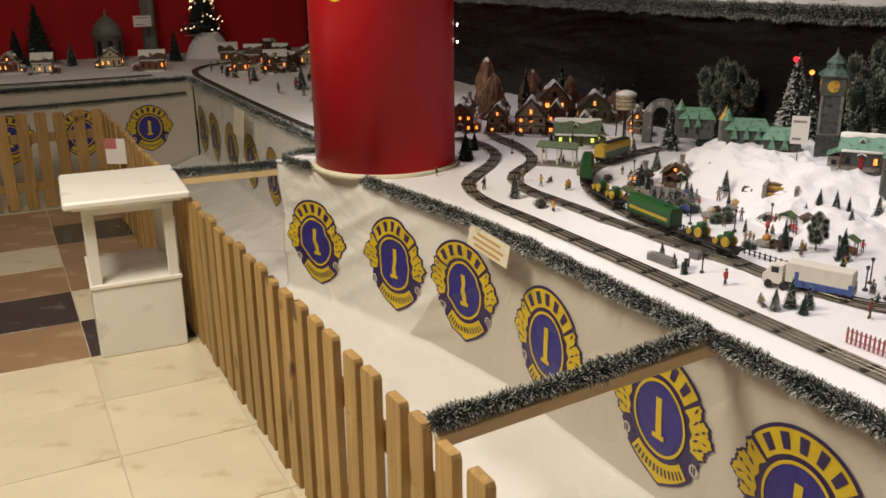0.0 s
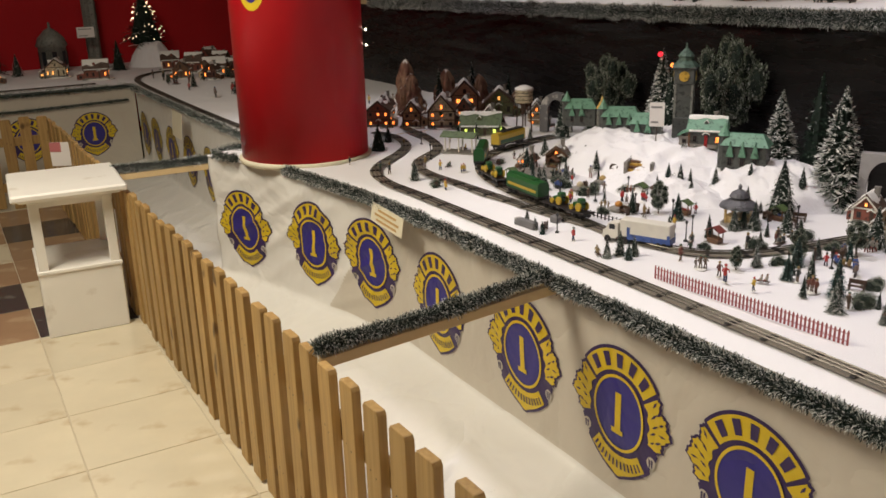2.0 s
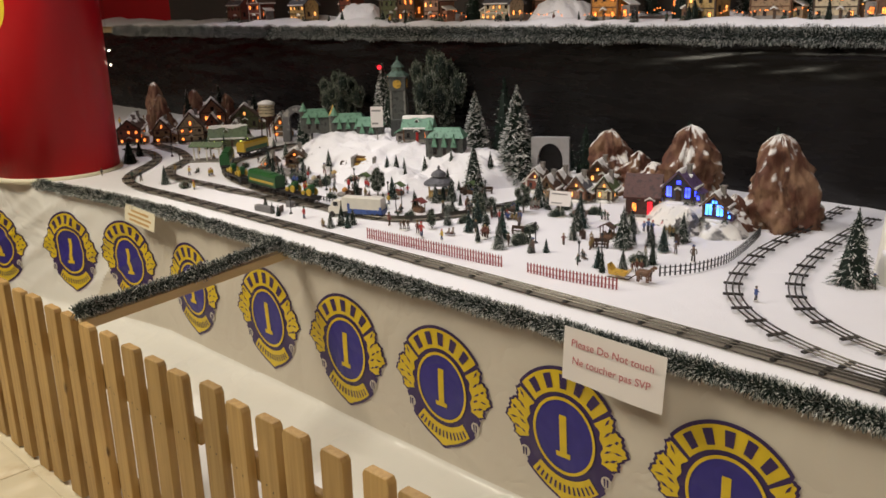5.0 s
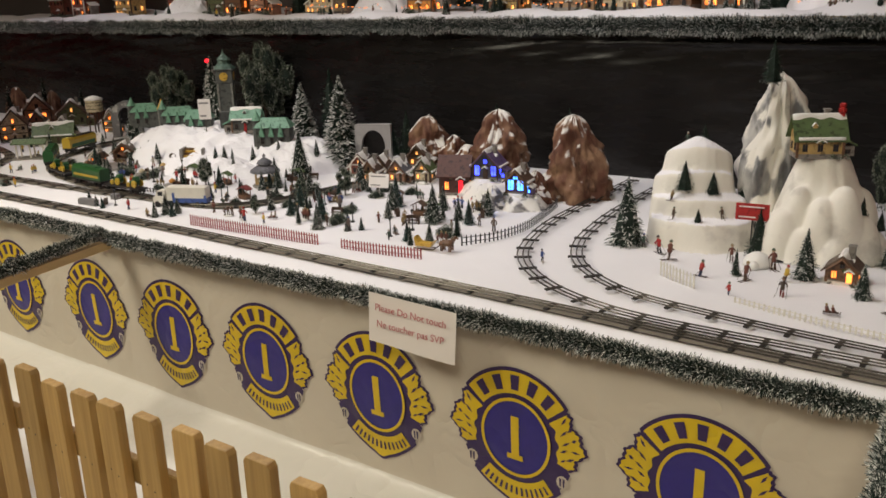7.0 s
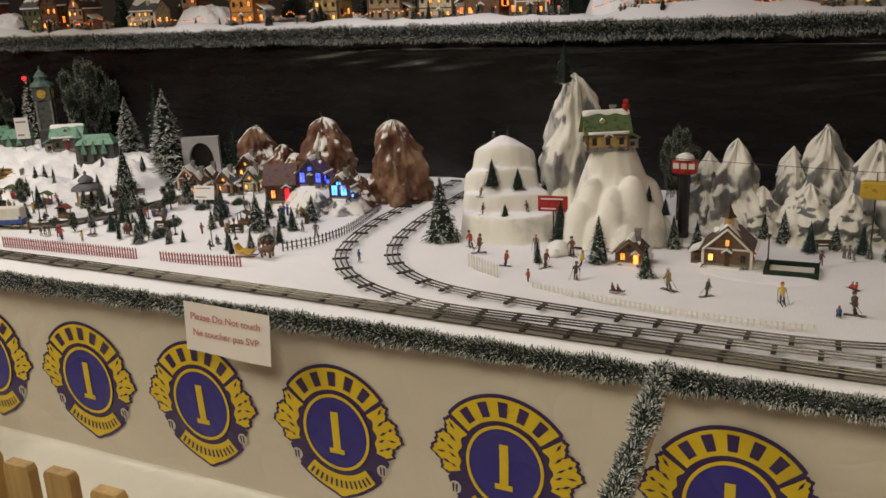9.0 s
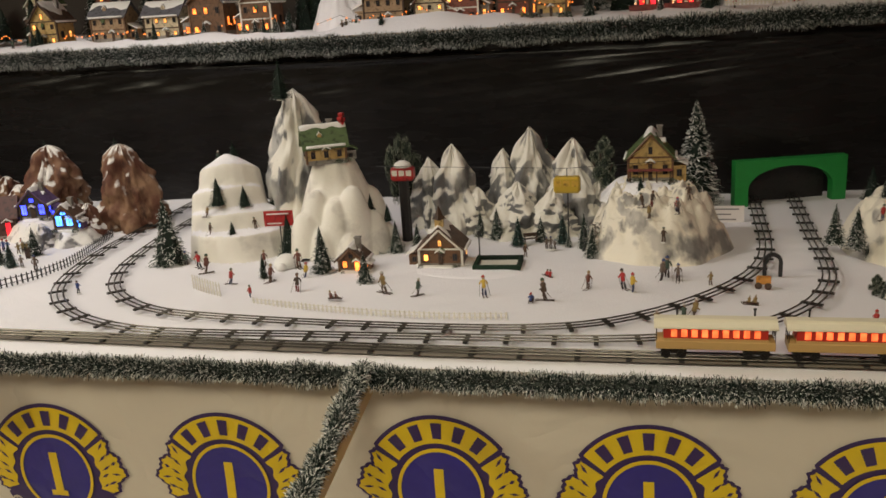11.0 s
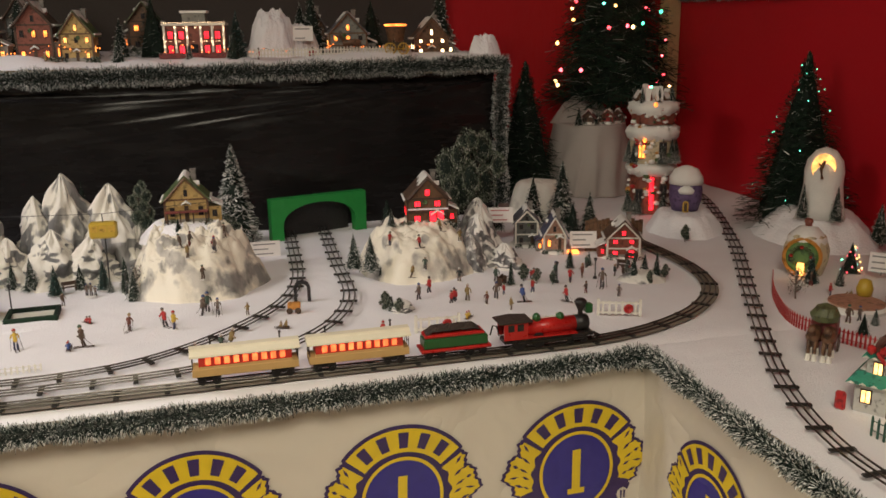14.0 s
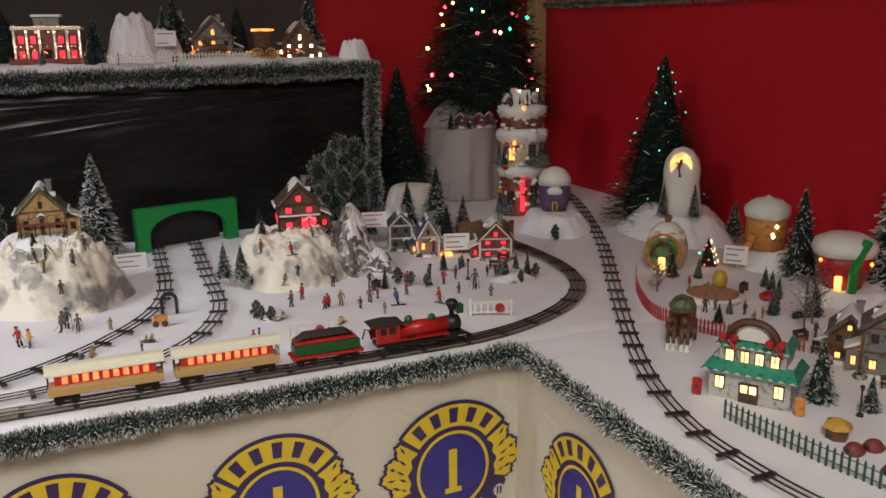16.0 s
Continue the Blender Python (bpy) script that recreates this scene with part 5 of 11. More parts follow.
def dress(ob, w, d, h, rh, z0, wall_mat, roof, glowing, gable_front, snow, seed, cols, floors):
    """What a glazed village house carries: corner boards, beams, a lean-to, a dormer, door hood, snowy sills, shrubs."""
    rnd = random.Random(seed * 7 + 3)
    trim = rnd.choice(("dark_wood", "white_wall", "brown_wall", "dark_wood"))
    for sx in (-1, 1):
        bm = bmesh.new()
        box(bm, sx * w / 2 - 0.0035, sx * w / 2 + 0.0035, -d / 2 - 0.003, -d / 2 + 0.004, z0, h)
        part("corner_board", bm, MAT[trim], ob)
    for f in range(1, floors + 1):
        bm = bmesh.new()
        zz = z0 + (h - z0) * f / floors - 0.003
        box(bm, -w / 2, w / 2, -d / 2 - 0.0028, -d / 2 + 0.001, zz - 0.0025, zz + 0.0025)
        part("beam", bm, MAT[trim], ob)
    if gable_front:
        for sx in (-1, 1):
            bm = bmesh.new()
            a, b = Vector((sx * w * 0.5, -d / 2 - 0.013, h - 0.004)), Vector((0, -d / 2 - 0.013, h + rh - 0.002))
            tube(bm, [a, b], 0.0032, 5)
            part("barge_board", bm, MAT[trim], ob)
    # lean-to on one side
    sx = rnd.choice((-1, 1))
    lw, lh, ld = w * rnd.uniform(0.22, 0.34), h * rnd.uniform(0.45, 0.62), d * rnd.uniform(0.5, 0.75)
    x0, x1 = sorted((sx * w / 2, sx * (w / 2 + lw)))
    bm = bmesh.new()
    box(bm, x0, x1, -ld / 2, ld / 2, z0, lh)
    lean = part("lean_to", bm, MAT[rnd.choice((wall_mat, "stone_base", "brown_wall"))], ob)
    bm = bmesh.new()
    outer, inner = sx * (w / 2 + lw + 0.006), sx * w / 2
    prism(bm, [(inner, lh + lw * 0.55), (outer, lh), (outer, lh + 0.006), (inner, lh + lw * 0.55 + 0.007)], -ld / 2 - 0.005, ld / 2 + 0.005)
    bmesh.ops.recalc_face_normals(bm, faces=bm.faces)
    part("lean_to_roof", bm, MAT["glaze_snow" if snow > 0.3 else roof], lean)
    window(lean, (x0 + x1) / 2, z0 + lh * 0.3, lw * 0.3, lh * 0.35, -ld / 2, glowing)
    # door hood with snow
    bm = bmesh.new()
    hw = w / cols * 0.34
    x = -w / 2 + w * (cols // 2 + 0.5) / cols
    zz = z0 + h / floors * 0.70
    prism(bm, [(x - hw, zz), (x, zz + hw * 0.6), (x + hw, zz), (x + hw, zz + 0.004), (x, zz + hw * 0.6 + 0.006), (x - hw, zz + 0.004)], -d / 2 - 0.014, -d / 2)
    bmesh.ops.recalc_face_normals(bm, faces=bm.faces)
    part("door_hood", bm, MAT["glaze_snow"], ob)
    if rh > 0.03 and snow > 0.1:
        # dormer
        bm = bmesh.new()
        dw, k = min(w, d) * 0.16, rnd.uniform(-0.15, 0.15)
        if gable_front:
            cx, cy = sx * w * 0.27, d * k
            zb = h + rh * (1 - 2 * 0.27) - 0.004
            prism(bm, [(-dw / 2, 0), (dw / 2, 0), (dw / 2, dw * 0.7), (0, dw * 1.3), (-dw / 2, dw * 0.7)], -dw * 0.5, dw * 0.9)
            m = pose(cx, cy, zb, 0, 0, 90 * sx)
        else:
            cx, cy = w * k, -d * 0.27
            zb = h + rh * (1 - 2 * 0.27) - 0.004
            prism(bm, [(-dw / 2, 0), (dw / 2, 0), (dw / 2, dw * 0.7), (0, dw * 1.3), (-dw / 2, dw * 0.7)], -dw * 0.5, dw * 0.9)
            m = pose(cx, cy, zb)
        bmesh.ops.recalc_face_normals(bm, faces=bm.faces)
        bmesh.ops.transform(bm, matrix=m, verts=bm.verts)
        dm = part("dormer", bm, MAT[wall_mat], ob)
        bm = bmesh.new()
        prism(bm, [(-dw * 0.68, dw * 0.60), (0, dw * 1.32), (dw * 0.68, dw * 0.60), (dw * 0.68, dw * 0.72), (0, dw * 1.5), (-dw * 0.68, dw * 0.72)], -dw * 0.6, dw * 0.9)
        bmesh.ops.recalc_face_normals(bm, faces=bm.faces)
        bmesh.ops.transform(bm, matrix=m, verts=bm.verts)
        part("dormer_roof", bm, MAT["glaze_snow"], dm)
        # lumpy glazed snow along the eaves
        for side in ((-1, 1) if gable_front else (0,)):
            pts = []
            for q in range(10):
                u = q / 9
                sag = 0.004 * noise.noise((u * 9, seed, side))
                pts.append((side * (w / 2 + 0.010) + sag * 0.4, -d / 2 - 0.008 + (d + 0.016) * u, h - 0.005 + sag) if side else (-w / 2 + w * u, -d / 2 - 0.011 + sag * 0.4, h - 0.005 + sag))
            bm = bmesh.new()
            tube(bm, pts, 0.0048, 6)
            part("eave_snow", bm, MAT["glaze_snow"], ob, smooth=True)
    # frosted shrubs and drifts at the foot
    for q in range(4):
        o = new("shrub", SHRUB[q % 2])
        o.parent = ob
        sc = rnd.uniform(0.20, 0.36) * min(w, h)
        xx = rnd.choice((-1, 1)) * w * rnd.uniform(0.22, 0.62)
        o.matrix_basis = pose(xx, -d / 2 - rnd.uniform(0.006, 0.02), z0 - 0.003, 0, 0, rnd.uniform(0, 360)) @ Matrix.Diagonal((sc, sc, sc * 1.2, 1))
    if rnd.random() < 0.7:
        bm = bmesh.new()
        r = w * 0.055
        lathe(bm, [(r, -0.002), (r * 1.25, 0), (r, 0.002), (r * 0.62, 0)], 12)
        bmesh.ops.transform(bm, matrix=pose(w * rnd.uniform(-0.12, 0.12), -d / 2 - 0.005, z0 + h * 0.80, 90), verts=bm.verts)
        part("wreath", bm, MAT["green_roof"], ob, "small green wreath")


def tuft_mesh(seed):
    rnd = random.Random(seed)
    verts, faces = [], []
    for _ in range(150):
        d = Vector((rnd.gauss(0, 1), rnd.gauss(0, 1), abs(rnd.gauss(0, 1)))).normalized()
        p = d * rnd.uniform(0.35, 0.5)
        t = d.orthogonal().normalized() * rnd.uniform(0.05, 0.10)
        t = Matrix.Rotation(rnd.uniform(0, 6.28), 3, d) @ t
        n = len(verts)
        verts += [p - t, p + t, p + (d + t).normalized() * rnd.uniform(0.1, 0.2)]
        faces.append((n, n + 1, n + 2))
    me = bpy.data.meshes.new("shrub")
    me.from_pydata(verts, [], faces)
    me.materials.append(MAT["pine_white" if seed % 2 else "moss"])
    return me


SHRUB = [tuft_mesh(1), tuft_mesh(2)]


def house(m, w, d, h, rh, wall_mat, roof, label, glowing="warm", cols=3, floors=1, snow=0.7, gable_front=True, chim=True, foot=True, door="dark_wood", name="model_house", porch=False, seed=0, win=None, group="", sides=True):
    ob = base(name, m, label, "model house", group)
    if foot:
        bm = bmesh.new()
        rnd = random.Random(seed)
        lathe(bm, [(0.5, -0.004), (0.52, 0.004), (0.47, 0.0095), (0.3, 0.011)], 18, wobble=0.05, seed=seed)
        for v in bm.verts:
            v.co.x *= w * 1.45
            v.co.y *= d * 1.45
        part("snow_base", bm, MAT["glaze_snow"], ob, "glazed snow base", smooth=True)
    z0 = 0.006 if foot else 0.0
    bm = bmesh.new()
    if gable_front:
        prism(bm, [(-w / 2, z0), (w / 2, z0), (w / 2, h), (0, h + rh), (-w / 2, h)], -d / 2, d / 2)
    else:
        prism(bm, [(-d / 2, z0), (d / 2, z0), (d / 2, h), (0, h + rh), (-d / 2, h)], -w / 2, w / 2)
        bmesh.ops.rotate(bm, matrix=Matrix.Rotation(math.pi / 2, 3, "Z"), verts=bm.verts)
    bmesh.ops.recalc_face_normals(bm, faces=bm.faces)
    part("wall", bm, MAT[wall_mat], ob)
    bm = bmesh.new()
    box(bm, -w / 2 - 0.002, w / 2 + 0.002, -d / 2 - 0.002, d / 2 + 0.002, z0 - 0.004, z0 + h * 0.16)
    part("stone_course", bm, MAT["stone_base"], ob)
    if gable_front:
        gable_roof(ob, w, d, h, rh, roof, snow, seed=seed)
    else:
        gable_roof(ob, d, w, h, rh, roof, snow, turned=True, seed=seed)
    if chim:
        chimney(ob, w * 0.2, d * 0.15, h + rh * 0.75)
    ww, wh = win or (w / cols * 0.26, h / floors * 0.30)
    for f in range(floors):
        z = z0 + h * (f + 0.30) / floors
        for c in range(cols):
            x = -w / 2 + w * (c + 0.5) / cols
            if f == 0 and door and c == cols // 2:
                bm = bmesh.new()
                box(bm, x - ww * 0.55, x + ww * 0.55, -d / 2 - 0.003, -d / 2 + 0.001, z0, z0 + h / floors * 0.66)
                part("door", bm, MAT[door], ob)
            else:
                window(ob, x, z, ww, wh, -d / 2, glowing)
    if gable_front and rh > 0.025:
        window(ob, 0, h + rh * 0.12, ww * 0.8, rh * 0.28, -d / 2, glowing)
    if sides:
        turn = Matrix.Rotation(-math.pi / 2, 4, "Z")
        for k in (-0.22, 0.22):
            window(ob, d * k, z0 + h * 0.32, d * 0.12, h * 0.30 / max(1, floors * 0.7), -w / 2, glowing, turn)
            window(ob, d * k, z0 + h * 0.32, d * 0.12, h * 0.30 / max(1, floors * 0.7), -w / 2, glowing, turn.inverted())
    dress(ob, w, d, h, rh, z0, wall_mat, roof, glowing, gable_front, snow, seed, cols, floors)
    if porch:
        bm = bmesh.new()
        box(bm, -w * 0.5, w * 0.5, -d / 2 - 0.022, -d / 2, h * 0.50, h * 0.56, bevel=0.001)
        part("balcony", bm, MAT["red_roof"], ob, "dark red balcony")
        for k in range(4):
            bm = bmesh.new()
            x = -w * 0.45 + w * 0.3 * k
            box(bm, x - 0.002, x + 0.002, -d / 2 - 0.020, -d / 2 - 0.016, z0, h * 0.5)
            part("post", bm, MAT["dark_wood"], ob)
    return ob


def tower(parent, x, y, r, h, cap, wall_mat, roof, sides=8, name="turret"):
    bm = bmesh.new()
    lathe(bm, [(r, 0), (r, h), (r * 1.12, h), (r * 1.12, h + r * 0.12)], sides, centre=(x, y, 0))
    o = part(name, bm, MAT[wall_mat], parent)
    bm = bmesh.new()
    lathe(bm, [(r * 1.22, h + r * 0.12), (r * 0.9, h + cap * 0.22), (r * 0.35, h + cap * 0.68), (0.001, h + cap)], sides, centre=(x, y, 0))
    part("cap", bm, MAT[roof], o)
    return o


# ---- trees ----
def crown_mesh(mat, seed, levels=30, arms=18, radius=0.30, ragged=0.22, droop=0.25, start=0.07, leafw=0.008, leaves=7, tips="tip_frost", frost=0.6, span=(0.18, 0.34)):
    """Whorls of needles round a solid core coloured as inner shade, with frosted tips."""
    rnd = random.Random(seed)
    verts, faces, slots = [], [], []
    for i in range(levels):
        k = i / (levels - 1)
        z = start + (0.97 - start) * k
        reach = radius * (1 - k) ** 0.85 + 0.012
        for a in range(max(6, int(arms * (1 - k * 0.70)))):
            ang = rnd.uniform(0, 6.283)
            ln = reach * rnd.uniform(1 - ragged * 1.8, 1 + ragged * 0.5)
            ca, sa = math.cos(ang), math.sin(ang)
            for j in range(leaves):
                f0 = rnd.uniform(0.20, 0.98 - span[0])
                f1 = min(1.06, f0 + rnd.uniform(*span))
                turn = rnd.uniform(-0.35, 0.35)
                za, zb = z - droop * ln * f0 * f0, z - droop * ln * f1 * f1 + rnd.uniform(-0.016, 0.020)
                p = Vector((ca * ln * f0, sa * ln * f0, za))
                q = Vector((math.cos(ang + turn) * ln * f1, math.sin(ang + turn) * ln * f1, zb))
                w = Vector((-sa, ca, rnd.uniform(-0.8, 0.8))).normalized() * leafw * rnd.uniform(0.6, 1.3)
                n = len(verts)
                verts += [p - w * 0.5, p + w * 0.5, q + w, q - w]
                faces.append((n, n + 1, n + 2, n + 3))
                slots.append(1 if f1 > 0.82 and rnd.random() < frost else 0)
    for _ in range(10):
        n = len(verts)
        a = rnd.uniform(0, 6.28)
        w = Vector((math.cos(a), math.sin(a), 0)) * 0.006
        verts += [Vector((0, 0, 0.90)) - w, Vector((0, 0, 0.90)) + w, Vector((rnd.uniform(-0.01, 0.01), rnd.uniform(-0.01, 0.01), 1.0))]
        faces.append((n, n + 1, n + 2))
        slots.append(0)
    # added core, coloured as the shade deep in the crown
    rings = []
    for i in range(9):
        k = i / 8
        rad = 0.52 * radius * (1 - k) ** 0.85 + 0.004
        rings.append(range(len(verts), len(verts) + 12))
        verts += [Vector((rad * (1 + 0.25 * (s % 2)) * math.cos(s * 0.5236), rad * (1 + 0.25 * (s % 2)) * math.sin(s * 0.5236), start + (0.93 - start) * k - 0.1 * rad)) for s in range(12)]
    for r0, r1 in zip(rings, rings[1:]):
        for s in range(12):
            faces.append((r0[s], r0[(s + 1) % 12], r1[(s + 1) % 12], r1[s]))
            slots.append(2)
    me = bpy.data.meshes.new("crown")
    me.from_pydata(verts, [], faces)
    for key in (mat, tips, "shade_core"):
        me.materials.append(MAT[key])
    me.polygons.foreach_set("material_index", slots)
    return me


bm = bmesh.new()
lathe(bm, [(0.030, 0), (0.022, 0.1), (0.012, 0.6), (0.003, 0.95)], 8)
TRUNK = mesh_of("trunk", bm, MAT["bark"])
bm = bmesh.new()
lathe(bm, [(0.11, -0.01), (0.12, 0.012), (0.09, 0.03), (0.03, 0.036)], 14, wobble=0.08, seed=3)
FOOT = mesh_of("snow_foot", bm, MAT["glaze_snow"], True)
CROWNS = {
    "frosted": [crown_mesh("pine_dark", s, frost=0.78) for s in (1, 2, 3)],
    "dark": [crown_mesh("pine_dark", s, 34, 22, 0.32, 0.3, leafw=0.0055, leaves=9, frost=0.06, span=(0.14, 0.26)) for s in (4, 5)],
    "blue": [crown_mesh("pine_blue", s, 28, 17, 0.27, 0.12, 0.1, frost=0.2) for s in (6, 7)],
    "white": [crown_mesh("pine_dark", s, 34, 21, 0.29, 0.15, frost=0.85) for s in (8, 9)],
    "slim": [crown_mesh("pine_dark", s, 32, 15, 0.20, 0.2, 0.2, frost=0.4) for s in (10, 11)],
    "flocked": [crown_mesh("pine_dark", s, 46, 30, 0.27, 0.12, 0.12, 0.05, 0.0060, 8, "tip_white", 0.85) for s in (12, 13)],
}
FINE = crown_mesh("pine_dark", 14, 84, 46, 0.30, 0.28, 0.18, 0.05, 0.0026, 10, frost=0.03, span=(0.08, 0.18))
CROWNS["soft"] = [FINE]
PINE_TEXT = {
    "soft": "plain dark green model fir tree with fine needles",
    "frosted": "dark green model pine with frosted tips on the snow",
    "dark": "dark green model fir tree with loose branches",
    "blue": "small blue-green bottlebrush tree on the snow",
    "white": "model pine heavily flocked with white snow",
    "slim": "slender frosted model pine tree",
    "flocked": "tall dense model pine flecked with white flocking",
}
PINES = [0]


def pine(kind, x, y, h, z=TOP, width=1.0, label="", group="", tilt=0.0):
    PINES[0] += 1
    i = PINES[0]
    ob = base("model_pine_tree", pose(x, y, z - 0.004, tilt, 0, i * 77 % 360) @ Matrix.Diagonal((h * width, h * width, h, 1)), label or PINE_TEXT[kind], "model tree", group)
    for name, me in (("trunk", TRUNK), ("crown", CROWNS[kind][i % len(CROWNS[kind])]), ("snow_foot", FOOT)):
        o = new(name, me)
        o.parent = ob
    return ob


def clump_mesh(seed, balls):
    """Rounded clumps of tiny leaves round a few limbs, with dark balls as inner shade."""
    rnd = random.Random(seed)
    verts, faces = [], []
    for bx, by, bz, br in balls:
        for _ in range(int(26000 * br * br) + 220):
            d = Vector((rnd.gauss(0, 1), rnd.gauss(0, 1), rnd.gauss(0, 1))).normalized()
            r = br * rnd.uniform(0.80, 1.06) * (1 + 0.40 * noise.noise(d * 2.5 + Vector((seed, bx * 9, bz * 9))))
            p = Vector((bx, by, bz)) + d * r
            t = d.orthogonal().normalized() * rnd.uniform(0.008, 0.017)
            t = Matrix.Rotation(rnd.uniform(0, 6.28), 3, d) @ t
            u = (d + t.normalized() * rnd.uniform(-1, 1)).normalized() * rnd.uniform(0.012, 0.026)
            n = len(verts)
            verts += [p - t, p + t, p + u]
            faces.append((n, n + 1, n + 2))
    leaves = len(faces)
    # added near-black ball per clump, painting the shade between the leaves
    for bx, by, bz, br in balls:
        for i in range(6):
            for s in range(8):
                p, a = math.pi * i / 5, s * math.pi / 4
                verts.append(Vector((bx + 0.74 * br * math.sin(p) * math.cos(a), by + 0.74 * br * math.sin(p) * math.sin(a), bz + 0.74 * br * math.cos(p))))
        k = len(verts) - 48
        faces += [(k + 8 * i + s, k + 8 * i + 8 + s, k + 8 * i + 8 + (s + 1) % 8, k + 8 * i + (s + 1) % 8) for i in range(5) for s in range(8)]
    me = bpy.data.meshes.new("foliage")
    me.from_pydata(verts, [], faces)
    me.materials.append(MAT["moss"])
    me.materials.append(MAT["shade_core"])
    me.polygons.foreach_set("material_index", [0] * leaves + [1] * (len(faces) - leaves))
    return me


def blobs(seed, n, wide, low, size=1.0):
    rnd = random.Random(seed)
    out = []
    for i in range(n):
        k = i / (n - 1)
        a = i * 2.4
        rad = wide * math.sin(math.pi * (0.15 + 0.8 * k)) * rnd.uniform(0.4, 0.9)
        out.append((rad * math.cos(a), rad * math.sin(a), low + (0.90 - low) * k, rnd.uniform(0.085, 0.145) * size * (1.1 - 0.35 * k)))
    return out


FOLIAGE = [clump_mesh(s, blobs(s, n, wide, low, size)) for s, n, wide, low, size in ((21, 13, 0.30, 0.35, 1.0), (22, 17, 0.33, 0.25, 1.0), (23, 12, 0.26, 0.3, 1.0), (24, 13, 0.62, 0.42, 1.22))]
bm = bmesh.new()
lathe(bm, [(0.035, 0), (0.024, 0.15), (0.016, 0.45), (0.006, 0.8)], 8)
for a, z0 in ((0.3, 0.25), (2.2, 0.33), (4.1, 0.30), (5.3, 0.45)):
    tube(bm, [(0, 0, z0), (0.12 * math.cos(a), 0.12 * math.sin(a), z0 + 0.13), (0.22 * math.cos(a), 0.22 * math.sin(a), z0 + 0.30)], 0.012, 6)
BOUGHS = mesh_of("trunk", bm, MAT["bark"])


def bushy(i, x, y, h, z=TOP, width=1.0, label="rounded grey-green model tree with clumped frosted foliage"):
    ob = base("model_leafy_tree", pose(x, y, z - 0.004, 0, 0, i * 111) @ Matrix.Diagonal((h * width, h * width, h, 1)), label, "model tree")
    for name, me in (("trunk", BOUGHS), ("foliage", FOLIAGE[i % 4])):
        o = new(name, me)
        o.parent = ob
    return ob


# ---- hills and rocks ----
def mound(name, cx, cy, rx, ry, h, label, mat, category, z=TOP, plateau=0.25, rough=0.08, steep=1.6, seed=0, grain=5.0, turn=0.0, folds=0.0, puff=0.0):
    """A modelled hill: flat on top, ragged down the sides."""
    ob = base(name, pose(cx, cy, z - 0.006, 0, 0, turn), label, category)
    bm = bmesh.new()
    nr, na = (48, 132) if puff else (30, 84)
    tip = None
    rows = []
    for i in range(nr + 1):
        s = i / nr
        row = []
        for k in range(na):
            a = 2 * math.pi * k / na
            ca, sa = math.cos(a), math.sin(a)
            wob = 1 + 0.16 * noise.noise((ca * 1.5 + seed, sa * 1.5, 2)) + 0.03 * s * noise.noise((ca * 5, sa * 5, seed))
            q = max(0.0, (s - plateau) / (1 - plateau))
            f = (1 - q ** steep) ** 1.1 if q < 1 else 0.0
            n = noise.noise((ca * s * grain + seed, sa * s * grain, s * 2.0)) + 0.5 * noise.noise((ca * s * grain * 2.7, sa * s * grain * 2.7, seed))
            fold = folds * (0.45 - 1.6 * abs(noise.noise((ca * 2.6 + seed, sa * 2.6, q * 1.6)))) * math.sin(math.pi * min(1, q)) if folds else 0
            hh = h * max(0.0, f + rough * n * min(1, (1 - s) * 5) + fold)
            if puff:
                px, py = rx * s * ca, ry * s * sa
                billow = 0.55 - abs(noise.noise((px * 9 + seed, py * 9, 3))) - 0.5 * abs(noise.noise((px * 21, py * 21, seed)))
                hh = max(0.0, hh + puff * billow * min(1, (1 - s) * 4))
            row.append(bm.verts.new((rx * s * wob * ca, ry * s * wob * sa, hh)))
        rows.append(row)
    for r0, r1 in zip(rows, rows[1:]):
        for k in range(na):
            bm.faces.new((r0[k], r1[k], r1[(k + 1) % na], r0[(k + 1) % na]))
    bmesh.ops.remove_doubles(bm, verts=bm.verts, dist=1e-5)
    bmesh.ops.recalc_face_normals(bm, faces=bm.faces)
    part("slope", bm, MAT[mat], ob, smooth=True)
    return ob


